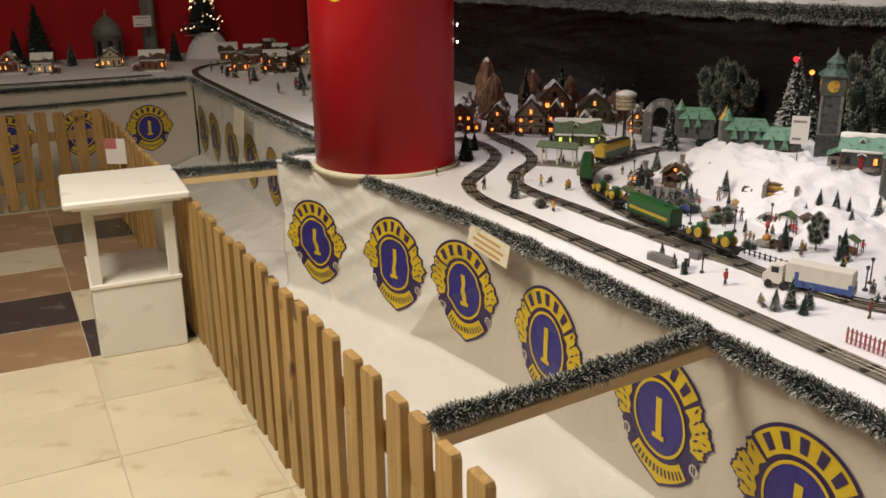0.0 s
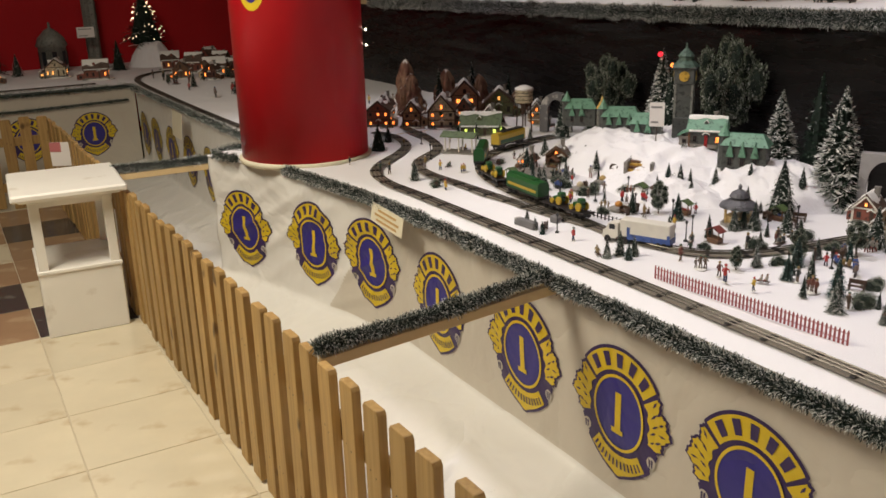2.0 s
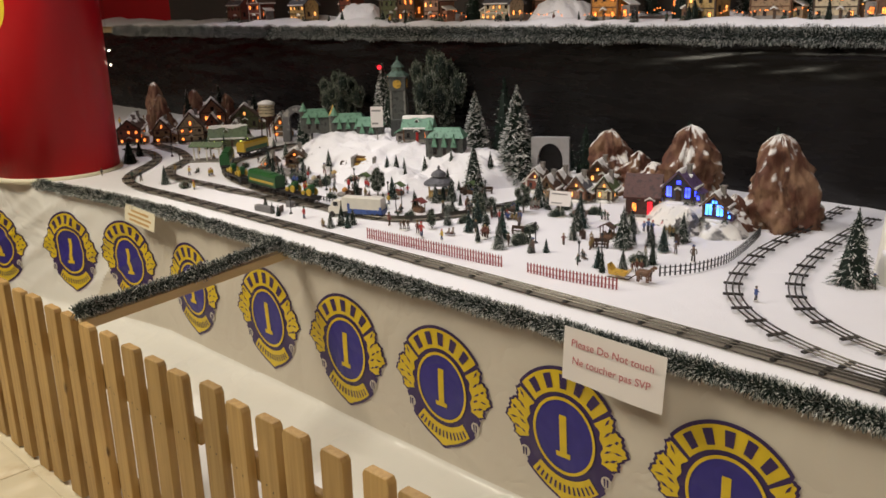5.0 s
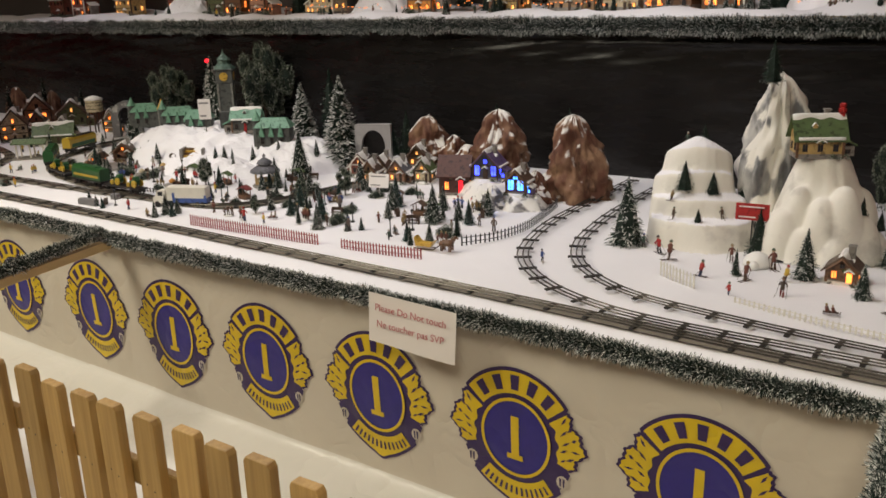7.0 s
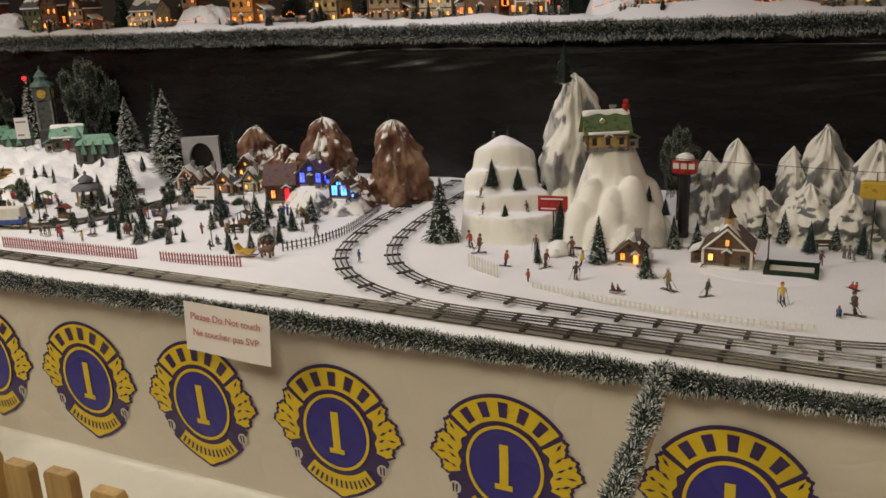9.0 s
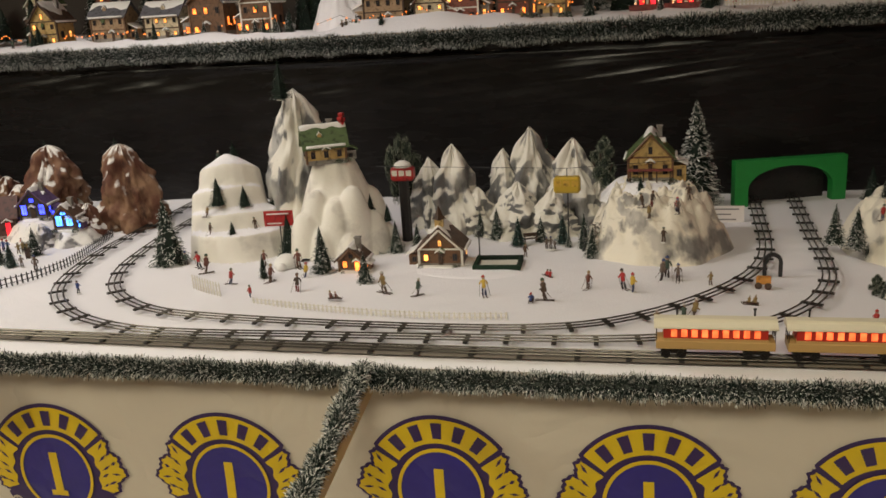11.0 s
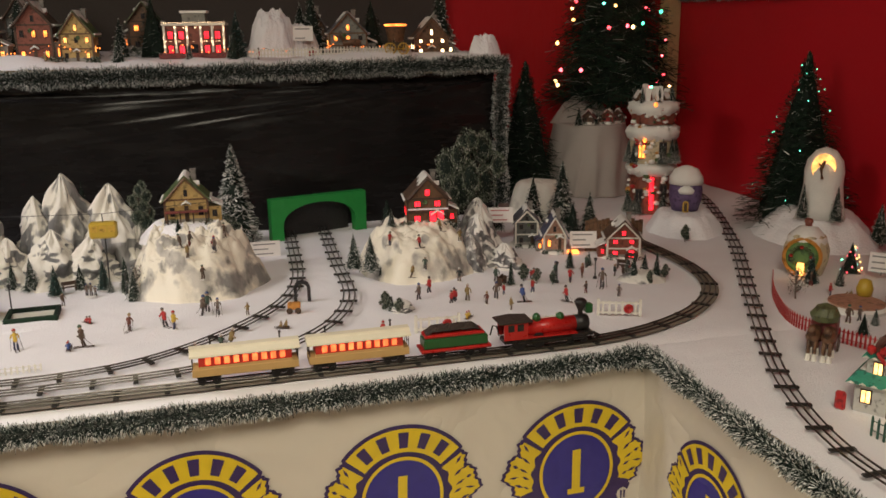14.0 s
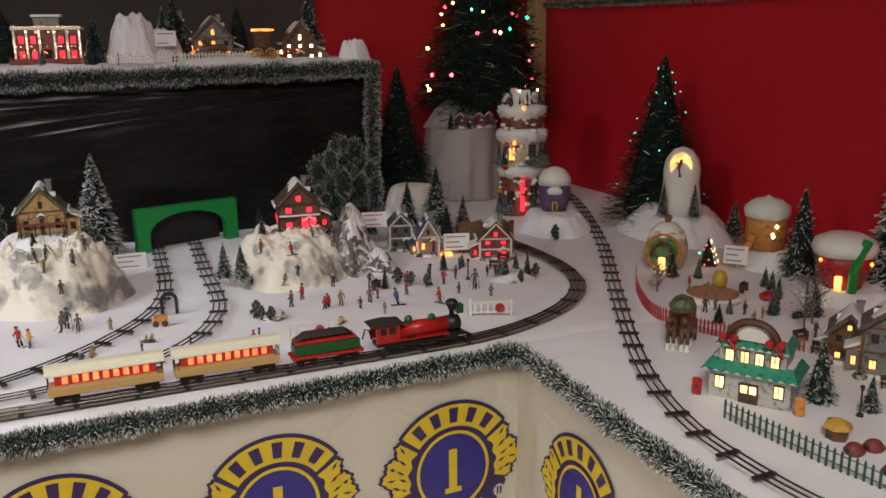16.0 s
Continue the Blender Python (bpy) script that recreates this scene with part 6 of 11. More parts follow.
def spire(name, cx, cy, r, h, label, mat, z=TOP, seed=0, lean=(0, 0), blunt=0.35, cap=True, squash=0.8, turn=0, jag=0.35, flare=0.0):
    """A tall modelled rock with a snowy cap and snow down one flank."""
    ob = base(name, pose(cx, cy, z - 0.004, 0, 0, turn), label, "model rock")
    bm = bmesh.new()
    n, seg = 40, 64
    rows = []
    for i in range(n + 1):
        k = i / n
        rad = r * ((1 - k) ** 0.8 * (1 - blunt) + blunt * (1 - k ** 5) ** 0.5 if k < 1 else 0.02)
        rad *= 1 + flare * (1 - k) ** 2.2
        row = []
        for s in range(seg):
            a = 2 * math.pi * s / seg
            d = 1 + jag * noise.noise((math.cos(a) * 1.8 + seed, math.sin(a) * 1.8, k * 3)) + 0.5 * jag * noise.noise((math.cos(a) * 5, math.sin(a) * 5 + seed, k * 7)) + 0.25 * jag * (0.4 - abs(noise.noise((math.cos(a) * 9, math.sin(a) * 9, k * 11 + seed))))
            row.append(bm.verts.new((rad * d * math.cos(a) + lean[0] * k * h, rad * d * squash * math.sin(a) + lean[1] * k * h, h * k * (1 + 0.05 * noise.noise((math.cos(a) * 3, math.sin(a) * 3, seed))))))
        rows.append(row)
    for r0, r1 in zip(rows, rows[1:]):
        for s in range(seg):
            f = bm.faces.new((r0[s], r0[(s + 1) % seg], r1[(s + 1) % seg], r1[s]))
    bm.faces.new(rows[-1])
    kinds = {"rock": "snow_brown", "greyrock": "snow_grey", "rocksnow": "snow_peak"}
    part("stone", bm, MAT[kinds[mat] if cap else mat], ob, smooth=True)
    return ob


def rest_on(hill, x, y):
    """The height of a hill's surface under (x, y)."""
    slope = hill.children[0]
    m = hill.matrix_world
    return min((((m @ v.co).xy - Vector((x, y))).length, (m @ v.co).z) for v in slope.data.vertices)[1]


# ---- figurines: plain painted shapes ----
def figure_mesh(kind, seed=0):
    """Painted figurines as plain shapes: coat, legs, hat; a lean and a stride so that no two look alike."""
    rnd = random.Random(seed * 13 + len(kind))
    bm = bmesh.new()

    def one(dx, dy, sc, lean=0.0, stride=0.07, seated=False):
        start = len(bm.verts)
        hip = 0.22 if seated else 0.42
        for s in (-1, 1):
            foot = (0.26, s * 0.07, 0.12) if seated else (s * stride, s * 0.065, 0.0)
            tube(bm, [(0, s * 0.055, hip), ((0.16 if seated else 0.03 + s * stride * 0.5), s * 0.065, hip * 0.55 + (0.1 if seated else 0)), foot], 0.048, 6, 2)
        lathe(bm, [(0.10, hip - 0.06), (0.125, hip + 0.02), (0.105, hip + 0.16), (0.135, hip + 0.30), (0.06, hip + 0.37)], 9, 0, squash=0.8, seed=seed)
        for s in (-1, 1):
            up = rnd.uniform(-0.05, 0.10)
            tube(bm, [(0, s * 0.12, hip + 0.30), (0.05, s * 0.18, hip + 0.15), (0.15, s * 0.14, hip + 0.10 + up)], 0.036, 6, 0)
        lathe(bm, [(0.03, hip + 0.36), (0.075, hip + 0.41), (0.082, hip + 0.46), (0.05, hip + 0.51)], 8, 1)
        lathe(bm, [(0.088, hip + 0.465), (0.082, hip + 0.52), (0.03, hip + 0.565), (0.004, hip + 0.58)], 8, 4)
        bm.verts.ensure_lookup_table()
        m = Matrix.Translation((dx, dy, 0)) @ Matrix.Rotation(lean, 4, "Y") @ Matrix.Diagonal((sc, sc, sc, 1))
        bmesh.ops.transform(bm, matrix=m, verts=bm.verts[start:])

    if kind == "ski":
        one(0, 0, 1.0, rnd.uniform(0.05, 0.35), 0.03)
        for s in (-1, 1):
            box(bm, -0.38, 0.42, s * 0.075 - 0.022, s * 0.075 + 0.022, -0.012, 0.010, 3)
            tube(bm, [(0.20, s * 0.18, 0.55), (-0.20, s * 0.26, 0.02)], 0.010, 5, 3)
    elif kind == "walk":
        one(0, 0, 1.0, 0.0, rnd.uniform(0.02, 0.10))
        lathe(bm, [(0.18, -0.015), (0.17, 0.010), (0.06, 0.016)], 12, 5)
    elif kind == "group":
        for dx, dy, sc in ((0.0, 0.0, 1.0), (0.10, 0.32, 0.92), (-0.06, -0.30, 0.78)):
            one(dx, dy, sc, 0.0, rnd.uniform(0.02, 0.08))
        lathe(bm, [(0.50, -0.015), (0.48, 0.012), (0.2, 0.02)], 14, 5, squash=0.9, wobble=0.08, seed=seed)
    elif kind == "sled":
        box(bm, -0.5, 0.45, -0.14, 0.14, 0.10, 0.14, 3, bevel=0.015)
        for s in (-1, 1):
            tube(bm, [(-0.5, s * 0.13, 0.02), (0.42, s * 0.13, 0.02), (0.58, s * 0.13, 0.16)], 0.022, 5, 3)
        one(-0.25, 0, 0.9, -0.1, 0, True)
        one(0.12, 0, 0.8, -0.1, 0, True)
    bm.verts.ensure_lookup_table()
    seen, seeds = set(), []
    for v in bm.verts:
        if v in seen:
            continue
        seeds.append(v)
        stack = [v]
        while stack:
            w = stack.pop()
            if w not in seen:
                seen.add(w)
                stack.extend(e.other_vert(w) for e in w.link_edges)
    for v in seeds[1:]:
        bm.edges.new((seeds[0], v))
    return mesh_of("figurine", bm, [MAT["figure"], MAT["figure_head"], MAT["figure_legs"], MAT["dark_wood"], MAT["figure_hat"], MAT["glaze_snow"]], True)


FIG = {k: [figure_mesh(k, i) for i in range(3)] for k in ("ski", "walk", "group", "sled")}
FIGURES = [0]
FIG_TEXT = {"ski": "tiny painted skier figurine on the snow", "walk": "tiny painted standing figurine on a white foot", "group": "tiny painted group of carol figurines", "sled": "tiny painted sled with riders on the snow"}


def figure(kind, x, y, h=0.045, z=TOP, yaw=0.0):
    FIGURES[0] += 1
    o = new("figurine", FIG[kind][FIGURES[0] % 3])
    o.matrix_world = pose(x, y, z + 0.001, 0, 0, yaw) @ Matrix.Diagonal((h, h, h, 1))
    return tagged(o, FIG_TEXT[kind], "figurine", "village figurines")


def card(x, y, z, w, h, yaw, label, lines=3, mat="paper", tilt=-12, post=True, ink="ink_grey"):
    """A small display card with unreadable print, on a wire foot."""
    ob = base("display_card", pose(x, y, z, 0, 0, yaw), label, "card")
    t = pose(0, 0, 0.012 if post else 0, tilt)
    bm = bmesh.new()
    box(bm, -w / 2, w / 2, -0.0008, 0.0008, 0, h)
    bmesh.ops.transform(bm, matrix=t, verts=bm.verts)
    part("sheet", bm, MAT[mat], ob)
    for k in range(lines):
        bm = bmesh.new()
        zz = h * (0.80 - 0.62 * k / max(1, lines - 1) if lines > 1 else 0.5)
        ww = w * (0.74, 0.5, 0.66, 0.4)[k % 4]
        box(bm, -w * 0.40, -w * 0.40 + ww, -0.0016, -0.0009, zz - h * 0.04, zz + h * 0.04)
        bmesh.ops.transform(bm, matrix=t, verts=bm.verts)
        part("print_bar", bm, MAT[ink], ob)
    if post:
        bm = bmesh.new()
        tube(bm, [(0, 0.003, 0), (0, 0.003, 0.02)], 0.0012, 5)
        part("foot", bm, MAT["iron"], ob)
    return ob


def mini_fence(pts, h, mat, label, step=0.011, rails=True):
    line = spline([(x, y, TOP) for x, y in pts], step)
    org = line[0].copy()
    ob = base("model_fence", pose(*org), label, "model fence")
    for i, p in enumerate(line):
        d = (line[min(i + 1, len(line) - 1)] - line[max(i - 1, 0)]).normalized()
        o = new("slat", SLAT[mat])
        o.parent = ob
        o.matrix_basis = Matrix.Translation(p - org) @ pose(0, 0, 0, 0, 0, math.degrees(math.atan2(d.y, d.x))) @ Matrix.Diagonal((1, 1, h, 1))
    for k in (0.3, 0.75):
        bm = bmesh.new()
        tube(bm, [p - org + Vector((0, 0, h * k)) for p in line], 0.0012, 4)
        part("rail", bm, MAT[mat], ob)
    return ob


SLAT = {}
MAT["bottle_green"] = paint("bottle_green_paint", (0.02, 0.085, 0.06))
for key in ("red_paint", "white_wall", "iron", "bottle_green", "faded_red"):
    bm = bmesh.new()
    box(bm, -0.0024, 0.0024, -0.001, 0.001, 0, 0.86)
    v = [bm.verts.new(c) for c in ((-0.0024, -0.001, 0.86), (0.0024, -0.001, 0.86), (0, -0.001, 1.0), (-0.0024, 0.001, 0.86), (0.0024, 0.001, 0.86), (0, 0.001, 1.0))]
    bm.faces.new((v[0], v[1], v[2])), bm.faces.new((v[5], v[4], v[3])), bm.faces.new((v[0], v[2], v[5], v[3])), bm.faces.new((v[2], v[1], v[4], v[5]))
    SLAT[key] = mesh_of("slat", bm, MAT[key])


def street_lamp(x, y, h=0.07, z=TOP):
    ob = base("model_street_lamp", pose(x, y, z), "tiny black iron street lamp on the snow", "model lamp", "village lamps")
    bm = bmesh.new()
    lathe(bm, [(0.008, 0), (0.007, 0.005), (0.0022, 0.01), (0.0018, h * 0.82), (0.004, h * 0.83), (0.001, h * 0.85)], 8)
    part("post", bm, MAT["iron"], ob)
    bm = bmesh.new()
    lathe(bm, [(0.003, h * 0.85), (0.0055, h * 0.93), (0.006, h * 0.94), (0.001, h)], 8)
    part("lantern", bm, MAT["iron"], ob)
    return ob

# ---- station end, by the pillar ----
house(pose(2.20, 4.58, TOP, 0, 0, -35), 0.13, 0.12, 0.10, 0.05, "brick_wall", "brown_roof", "small red-brick model house with glowing orange windows", "orange", 3, 2, 0.5, seed=1)
house(pose(2.47, 4.33, TOP, 0, 0, -35), 0.15, 0.12, 0.10, 0.085, "cream_wall", "brown_roof", "cream half-timbered model house with glowing windows", "orange", 3, 2, 0.6, seed=2)
house(pose(2.72, 4.50, TOP, 0, 0, -30), 0.15, 0.12, 0.15, 0.08, "pink_wall", "brown_roof", "tall pinkish model mill house with a snowy roof", "orange", 2, 2, 0.8, seed=3)
mound("snow_batting", 2.82, 4.20, 0.2, 0.2, 0.055, "white cotton snow bank behind the station", "batting", "snow bank", plateau=0.5, seed=2)
house(pose(2.78, 4.22, TOP + 0.045, 0, 0, -35), 0.16, 0.11, 0.09, 0.07, "green_wall", "brown_roof", "olive model inn with lit gable window", "warm", 3, 1, 0.5, seed=4)
house(pose(2.50, 3.97, TOP, 0, 0, -40), 0.20, 0.11, 0.065, 0.055, "green_wall", "green_roof", "low green model station with pale green windows", "lemon_glow", 4, 1, 0.35, gable_front=False, seed=5)
for i, (x, y, w, h, wm) in enumerate(((2.34, 4.44, 0.10, 0.09, "tan_wall"), (2.60, 4.30, 0.09, 0.10, "brick_wall"), (2.30, 4.72, 0.11, 0.10, "brown_wall"), (2.62, 4.08, 0.10, 0.07, "brown_wall"), (2.92, 4.05, 0.10, 0.08, "tan_wall"))):
    house(pose(x, y, TOP, 0, 0, -38), w, 0.09, h, 0.06, wm, "brown_roof", "brown glazed model house crowded by the station", "orange", 2, 2, 0.7, seed=90 + i, group="station houses")
for x, y, h, k in ((2.55, 4.85, 0.25, 5), (2.74, 4.74, 0.27, 6), (2.90, 4.62, 0.24, 7)):
    spire("model_rock", x, y, 0.09, h, "brown rock pinnacle with snow behind the station houses", "rock", seed=k, blunt=0.3, jag=0.5)
spire("model_rock", 2.66, 5.12, 0.07, 0.31, "tall brown rock pinnacle streaked with snow", "rock", seed=3, blunt=0.6)
for i, (x, y, h) in enumerate(((2.85, 4.62, 0.33), (2.62, 4.62, 0.30), (2.98, 4.42, 0.26))):
    pine("slim", x, y, h, width=0.9)
spire("model_rock", 2.95, 4.25, 0.10, 0.20, "brown rock with a snowy crest behind the inn", "rock", seed=9)
pine("dark", 1.87, 3.93, 0.135, width=1.2)
pine("dark", 2.02, 4.12, 0.09, width=1.1)

ob = base("model_water_tower", pose(2.74, 3.92, TOP), "cream model water tower on dark legs with snowy lid", "model water tower")
for k in range(4):
    bm = bmesh.new()
    a = math.pi / 4 + k * math.pi / 2
    tube(bm, [(0.042 * math.cos(a), 0.042 * math.sin(a), 0), (0.034 * math.cos(a), 0.034 * math.sin(a), 0.16)], 0.004, 6)
    part("leg", bm, MAT["dark_wood"], ob)
bm = bmesh.new()
lathe(bm, [(0.046, 0.16), (0.047, 0.165), (0.047, 0.222), (0.044, 0.226)], 24)
part("tank", bm, MAT["cream_wall"], ob)
for z in (0.175, 0.195, 0.212):
    bm = bmesh.new()
    lathe(bm, [(0.0478, z), (0.0478, z + 0.003)], 24)
    part("hoop", bm, MAT["iron"], ob)
bm = bmesh.new()
lathe(bm, [(0.050, 0.226), (0.048, 0.236), (0.025, 0.247), (0.003, 0.252)], 20, wobble=0.05)
part("lid", bm, MAT["glaze_snow"], ob, "snow-covered lid", smooth=True)

ob = base("model_platform_canopy", pose(2.17, 3.64, TOP, 0, 0, 35), "dark green model station canopy on white posts", "model canopy")
bm = bmesh.new()
prism(bm, [(-0.045, 0.085), (0, 0.105), (0.045, 0.085), (0.045, 0.081), (0, 0.098), (-0.045, 0.081)], -0.09, 0.09)
bmesh.ops.recalc_face_normals(bm, faces=bm.faces)
part("canopy_roof", bm, MAT["green_roof"], ob)
for x in (-0.025, 0.025):
    for y in (-0.07, 0.0, 0.07):
        bm = bmesh.new()
        box(bm, x - 0.003, x + 0.003, y - 0.003, y + 0.003, 0.008, 0.092)
        part("post", bm, MAT["white_wall"], ob)
bm = bmesh.new()
box(bm, -0.05, 0.05, -0.095, 0.095, 0.0, 0.009, bevel=0.002)
part("platform_slab", bm, MAT["stone_base"], ob)
card(2.60, 3.78, TOP, 0.12, 0.05, -40, "small white printed card by the station", 2)

MAT["pale_board"] = paint("pale_grey_board", (0.40, 0.39, 0.40), 0.15, spots=None)


def portal(m, hw, hh, iw, mat, label):
    """A board with an arched hole, standing before a near-black panel painted as tunnel shade."""
    ob = base("model_tunnel_mouth", m, label, "model tunnel")
    bm = bmesh.new()
    n = 16
    rise = min(0.078, hh - 0.087)
    foot = hh - 0.025 - rise
    inner = [(-iw, 0.0)] + [(-iw * math.cos(math.pi * i / n), foot + rise * math.sin(math.pi * i / n)) for i in range(n + 1)] + [(iw, 0.0)]
    outer = [(-hw, 0.0)] + [(-hw + 2 * hw * i / n, hh) for i in range(n + 1)] + [(hw, 0.0)]
    for y in (-0.02, 0.02):
        for i in range(len(inner) - 1):
            quad(bm, [(p[0], y, p[1]) for p in (outer[i], inner[i], inner[i + 1], outer[i + 1])])
    for line in (outer, inner):
        for a, b in zip(line, line[1:]):
            quad(bm, [(a[0], -0.02, a[1]), (b[0], -0.02, b[1]), (b[0], 0.02, b[1]), (a[0], 0.02, a[1])])
    bmesh.ops.remove_doubles(bm, verts=bm.verts, dist=1e-5)
    bmesh.ops.recalc_face_normals(bm, faces=bm.faces)
    part("portal", bm, MAT[mat], ob)
    # flat panel added across the opening, its black standing in for shade
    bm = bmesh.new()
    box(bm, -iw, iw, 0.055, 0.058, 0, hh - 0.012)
    part("dark_lining", bm, MAT["shade_and_post_black"], ob)
    return ob


# stone arch
def arch(m, w, h, d, rise, mat, label, name="model_stone_arch", leg=0.25, category="model arch"):
    ob = base(name, m, label, category)
    bm = bmesh.new()
    n = 14
    out, inn = [], []
    for i in range(n + 1):
        a = math.pi * i / n
        out.append((-w / 2 * math.cos(a), h - rise + rise * math.sin(a)))
        inn.append((-w * (0.5 - leg) * math.cos(a), h - rise + (rise - w * leg * 0.85) * math.sin(a)))
    out = [(-w / 2, 0), *out, (w / 2, 0)]
    inn = [(-w * (0.5 - leg), 0), *inn, (w * (0.5 - leg), 0)]
    for y in (-d / 2, d / 2):
        for i in range(len(out) - 1):
            quad(bm, [(p[0], y, p[1]) for p in (out[i], inn[i], inn[i + 1], out[i + 1])])
    for line in (out, inn):
        for a, b in zip(line, line[1:]):
            quad(bm, [(a[0], -d / 2, a[1]), (b[0], -d / 2, b[1]), (b[0], d / 2, b[1]), (a[0], d / 2, a[1])])
    for s in (0, -1):
        quad(bm, [(out[s][0], -d / 2, 0), (inn[s][0], -d / 2, 0), (inn[s][0], d / 2, 0), (out[s][0], d / 2, 0)])
    bmesh.ops.remove_doubles(bm, verts=bm.verts, dist=1e-5)
    bmesh.ops.recalc_face_normals(bm, faces=bm.faces)
    part("masonry", bm, MAT[mat], ob)
    return ob


arch(pose(2.88, 3.82, TOP, 0, 0, -50), 0.17, 0.21, 0.05, 0.09, "greyrock", "rough grey stone model arch dusted with snow")
pine("frosted", 2.80, 3.66, 0.24, width=0.75)

# ---- castle on the cotton ridge ----
mound("snow_batting", 2.72, 2.86, 0.42, 0.66, 0.135, "fluffy white cotton snow ridge under the castle", "batting", "snow bank", plateau=0.45, rough=0.10, seed=4, grain=6, puff=0.05)
mound("snow_batting", 2.68, 2.24, 0.26, 0.32, 0.115, "fluffy white cotton snow bank beside the castle", "batting", "snow bank", plateau=0.35, rough=0.10, seed=8, grain=6, puff=0.04)
mound("snow_batting", 2.42, 2.52, 0.20, 0.34, 0.06, "low white cotton snow bank below the castle", "batting", "snow bank", plateau=0.3, rough=0.1, seed=12, grain=6, puff=0.035)
RIDGE = TOP + 0.118


def castle_wing(x, y, w, yaw, label, turret=1, z=RIDGE, h=0.075):
    ob = base("model_castle_wing", pose(x, y, z, 0, 0, yaw), label, "model castle", "castle")
    bm = bmesh.new()
    box(bm, -w / 2, w / 2, -0.04, 0.04, -0.01, h, bevel=0.001)
    part("wall", bm, MAT["darkgrey_wall"], ob)
    bm = bmesh.new()
    vs = [bm.verts.new(c) for c in ((-w / 2 - 0.008, -0.05, h), (w / 2 + 0.008, -0.05, h), (w / 2 + 0.008, 0.05, h), (-w / 2 - 0.008, 0.05, h), (-w / 2 + 0.02, -0.012, h + 0.042), (w / 2 - 0.02, -0.012, h + 0.042), (w / 2 - 0.02, 0.012, h + 0.042), (-w / 2 + 0.02, 0.012, h + 0.042))]
    for f in ((0, 1, 5, 4), (1, 2, 6, 5), (2, 3, 7, 6), (3, 0, 4, 7), (4, 5, 6, 7), (3, 2, 1, 0)):
        bm.faces.new([vs[i] for i in f])
    part("roof", bm, MAT["copper_roof"], ob, "pale verdigris hipped roof")
    for k in range(max(2, int(w / 0.05))):
        x0 = -w / 2 + 0.03 + k * 0.045
        bm = bmesh.new()
        prism(bm, [(x0 - 0.014, h * 0.55), (x0, h + 0.018), (x0 + 0.014, h * 0.55)], -0.052, -0.038)
        bmesh.ops.recalc_face_normals(bm, faces=bm.faces)
        part("gablet", bm, MAT["copper_roof"], ob)
        window(ob, x0, h * 0.18, 0.012, 0.026, -0.04, "black_pane")
    if turret:
        tower(ob, -w / 2, -0.01, 0.022, h + 0.03, 0.05, "darkgrey_wall", "copper_roof")
    if turret > 1:
        tower(ob, -w / 2 - 0.012, 0.03, 0.024, h + 0.025, 0.06, "grey_wall", "gold")
    return ob


castle_wing(2.72, 3.41, 0.14, -45, "grey model castle wing with verdigris roof and turret")
castle_wing(2.70, 3.10, 0.16, -48, "grey model castle wing with a gold turret", 2)
castle_wing(2.66, 2.89, 0.13, -50, "grey model castle wing with steep gablets", 0)
house(pose(2.68, 2.56, RIDGE + 0.025, 0, 0, -55), 0.13, 0.09, 0.07, 0.04, "darkgrey_wall", "copper_roof", "grey model hall with red banner and verdigris roof", "orange", 3, 1, 0.3, gable_front=False, door="red_paint", seed=7, foot=False)
castle_wing(2.62, 2.31, 0.16, -60, "green-roofed model castle hall with round turret", 1, z=TOP + 0.100, h=0.09)

ob = base("model_clock_tower", pose(2.74, 2.76, RIDGE - 0.01, 0, 0, -50), "tall grey-green model clock tower with gold dials", "model clock tower")
bm = bmesh.new()
box(bm, -0.040, 0.040, -0.040, 0.040, 0, 0.12, bevel=0.003)
part("base_storey", bm, MAT["darkgrey_wall"], ob)
bm = bmesh.new()
steps = [(0.033 + 0.0025 * (k % 2), 0.12 + 0.023 * (k + e)) for k in range(6) for e in (0.0, 1.0)]
lathe(bm, [(r * math.sqrt(2), z) for r, z in steps], 4)
bmesh.ops.rotate(bm, matrix=Matrix.Rotation(math.pi / 4, 3, "Z"), verts=bm.verts)
part("shaft", bm, MAT["darkgrey_wall"], ob)
for sx in (-1, 1):
    for sy in (-1, 1):
        bm = bmesh.new()
        box(bm, sx * 0.034 - 0.005, sx * 0.034 + 0.005, sy * 0.034 - 0.005, sy * 0.034 + 0.005, 0.0, 0.262, bevel=0.001)
        part("buttress", bm, MAT["grey_wall"], ob)
bm = bmesh.new()
box(bm, -0.042, 0.042, -0.042, 0.042, 0.258, 0.322, bevel=0.003)
box(bm, -0.047, 0.047, -0.047, 0.047, 0.320, 0.328, bevel=0.002)
part("dial_storey", bm, MAT["darkgrey_wall"], ob)
for k in range(4):
    bm = bmesh.new()
    lathe(bm, [(0.021, 0), (0.021, 0.003), (0.017, 0.0035), (0.001, 0.0035)], 20)
    o = part("dial", bm, MAT["gold"], ob, "gold clock dial")
    o.matrix_basis = Matrix.Rotation(k * math.pi / 2, 4, "Z") @ pose(0, -0.0425, 0.291, 90)
bm = bmesh.new()
lathe(bm, [(0.058, 0.328), (0.050, 0.338), (0.032, 0.352), (0.030, 0.368), (0.035, 0.370), (0.020, 0.388), (0.006, 0.402), (0.002, 0.424)], 8)
part("spire_roof", bm, MAT["dull_roof"], ob, "dull green stepped spire")

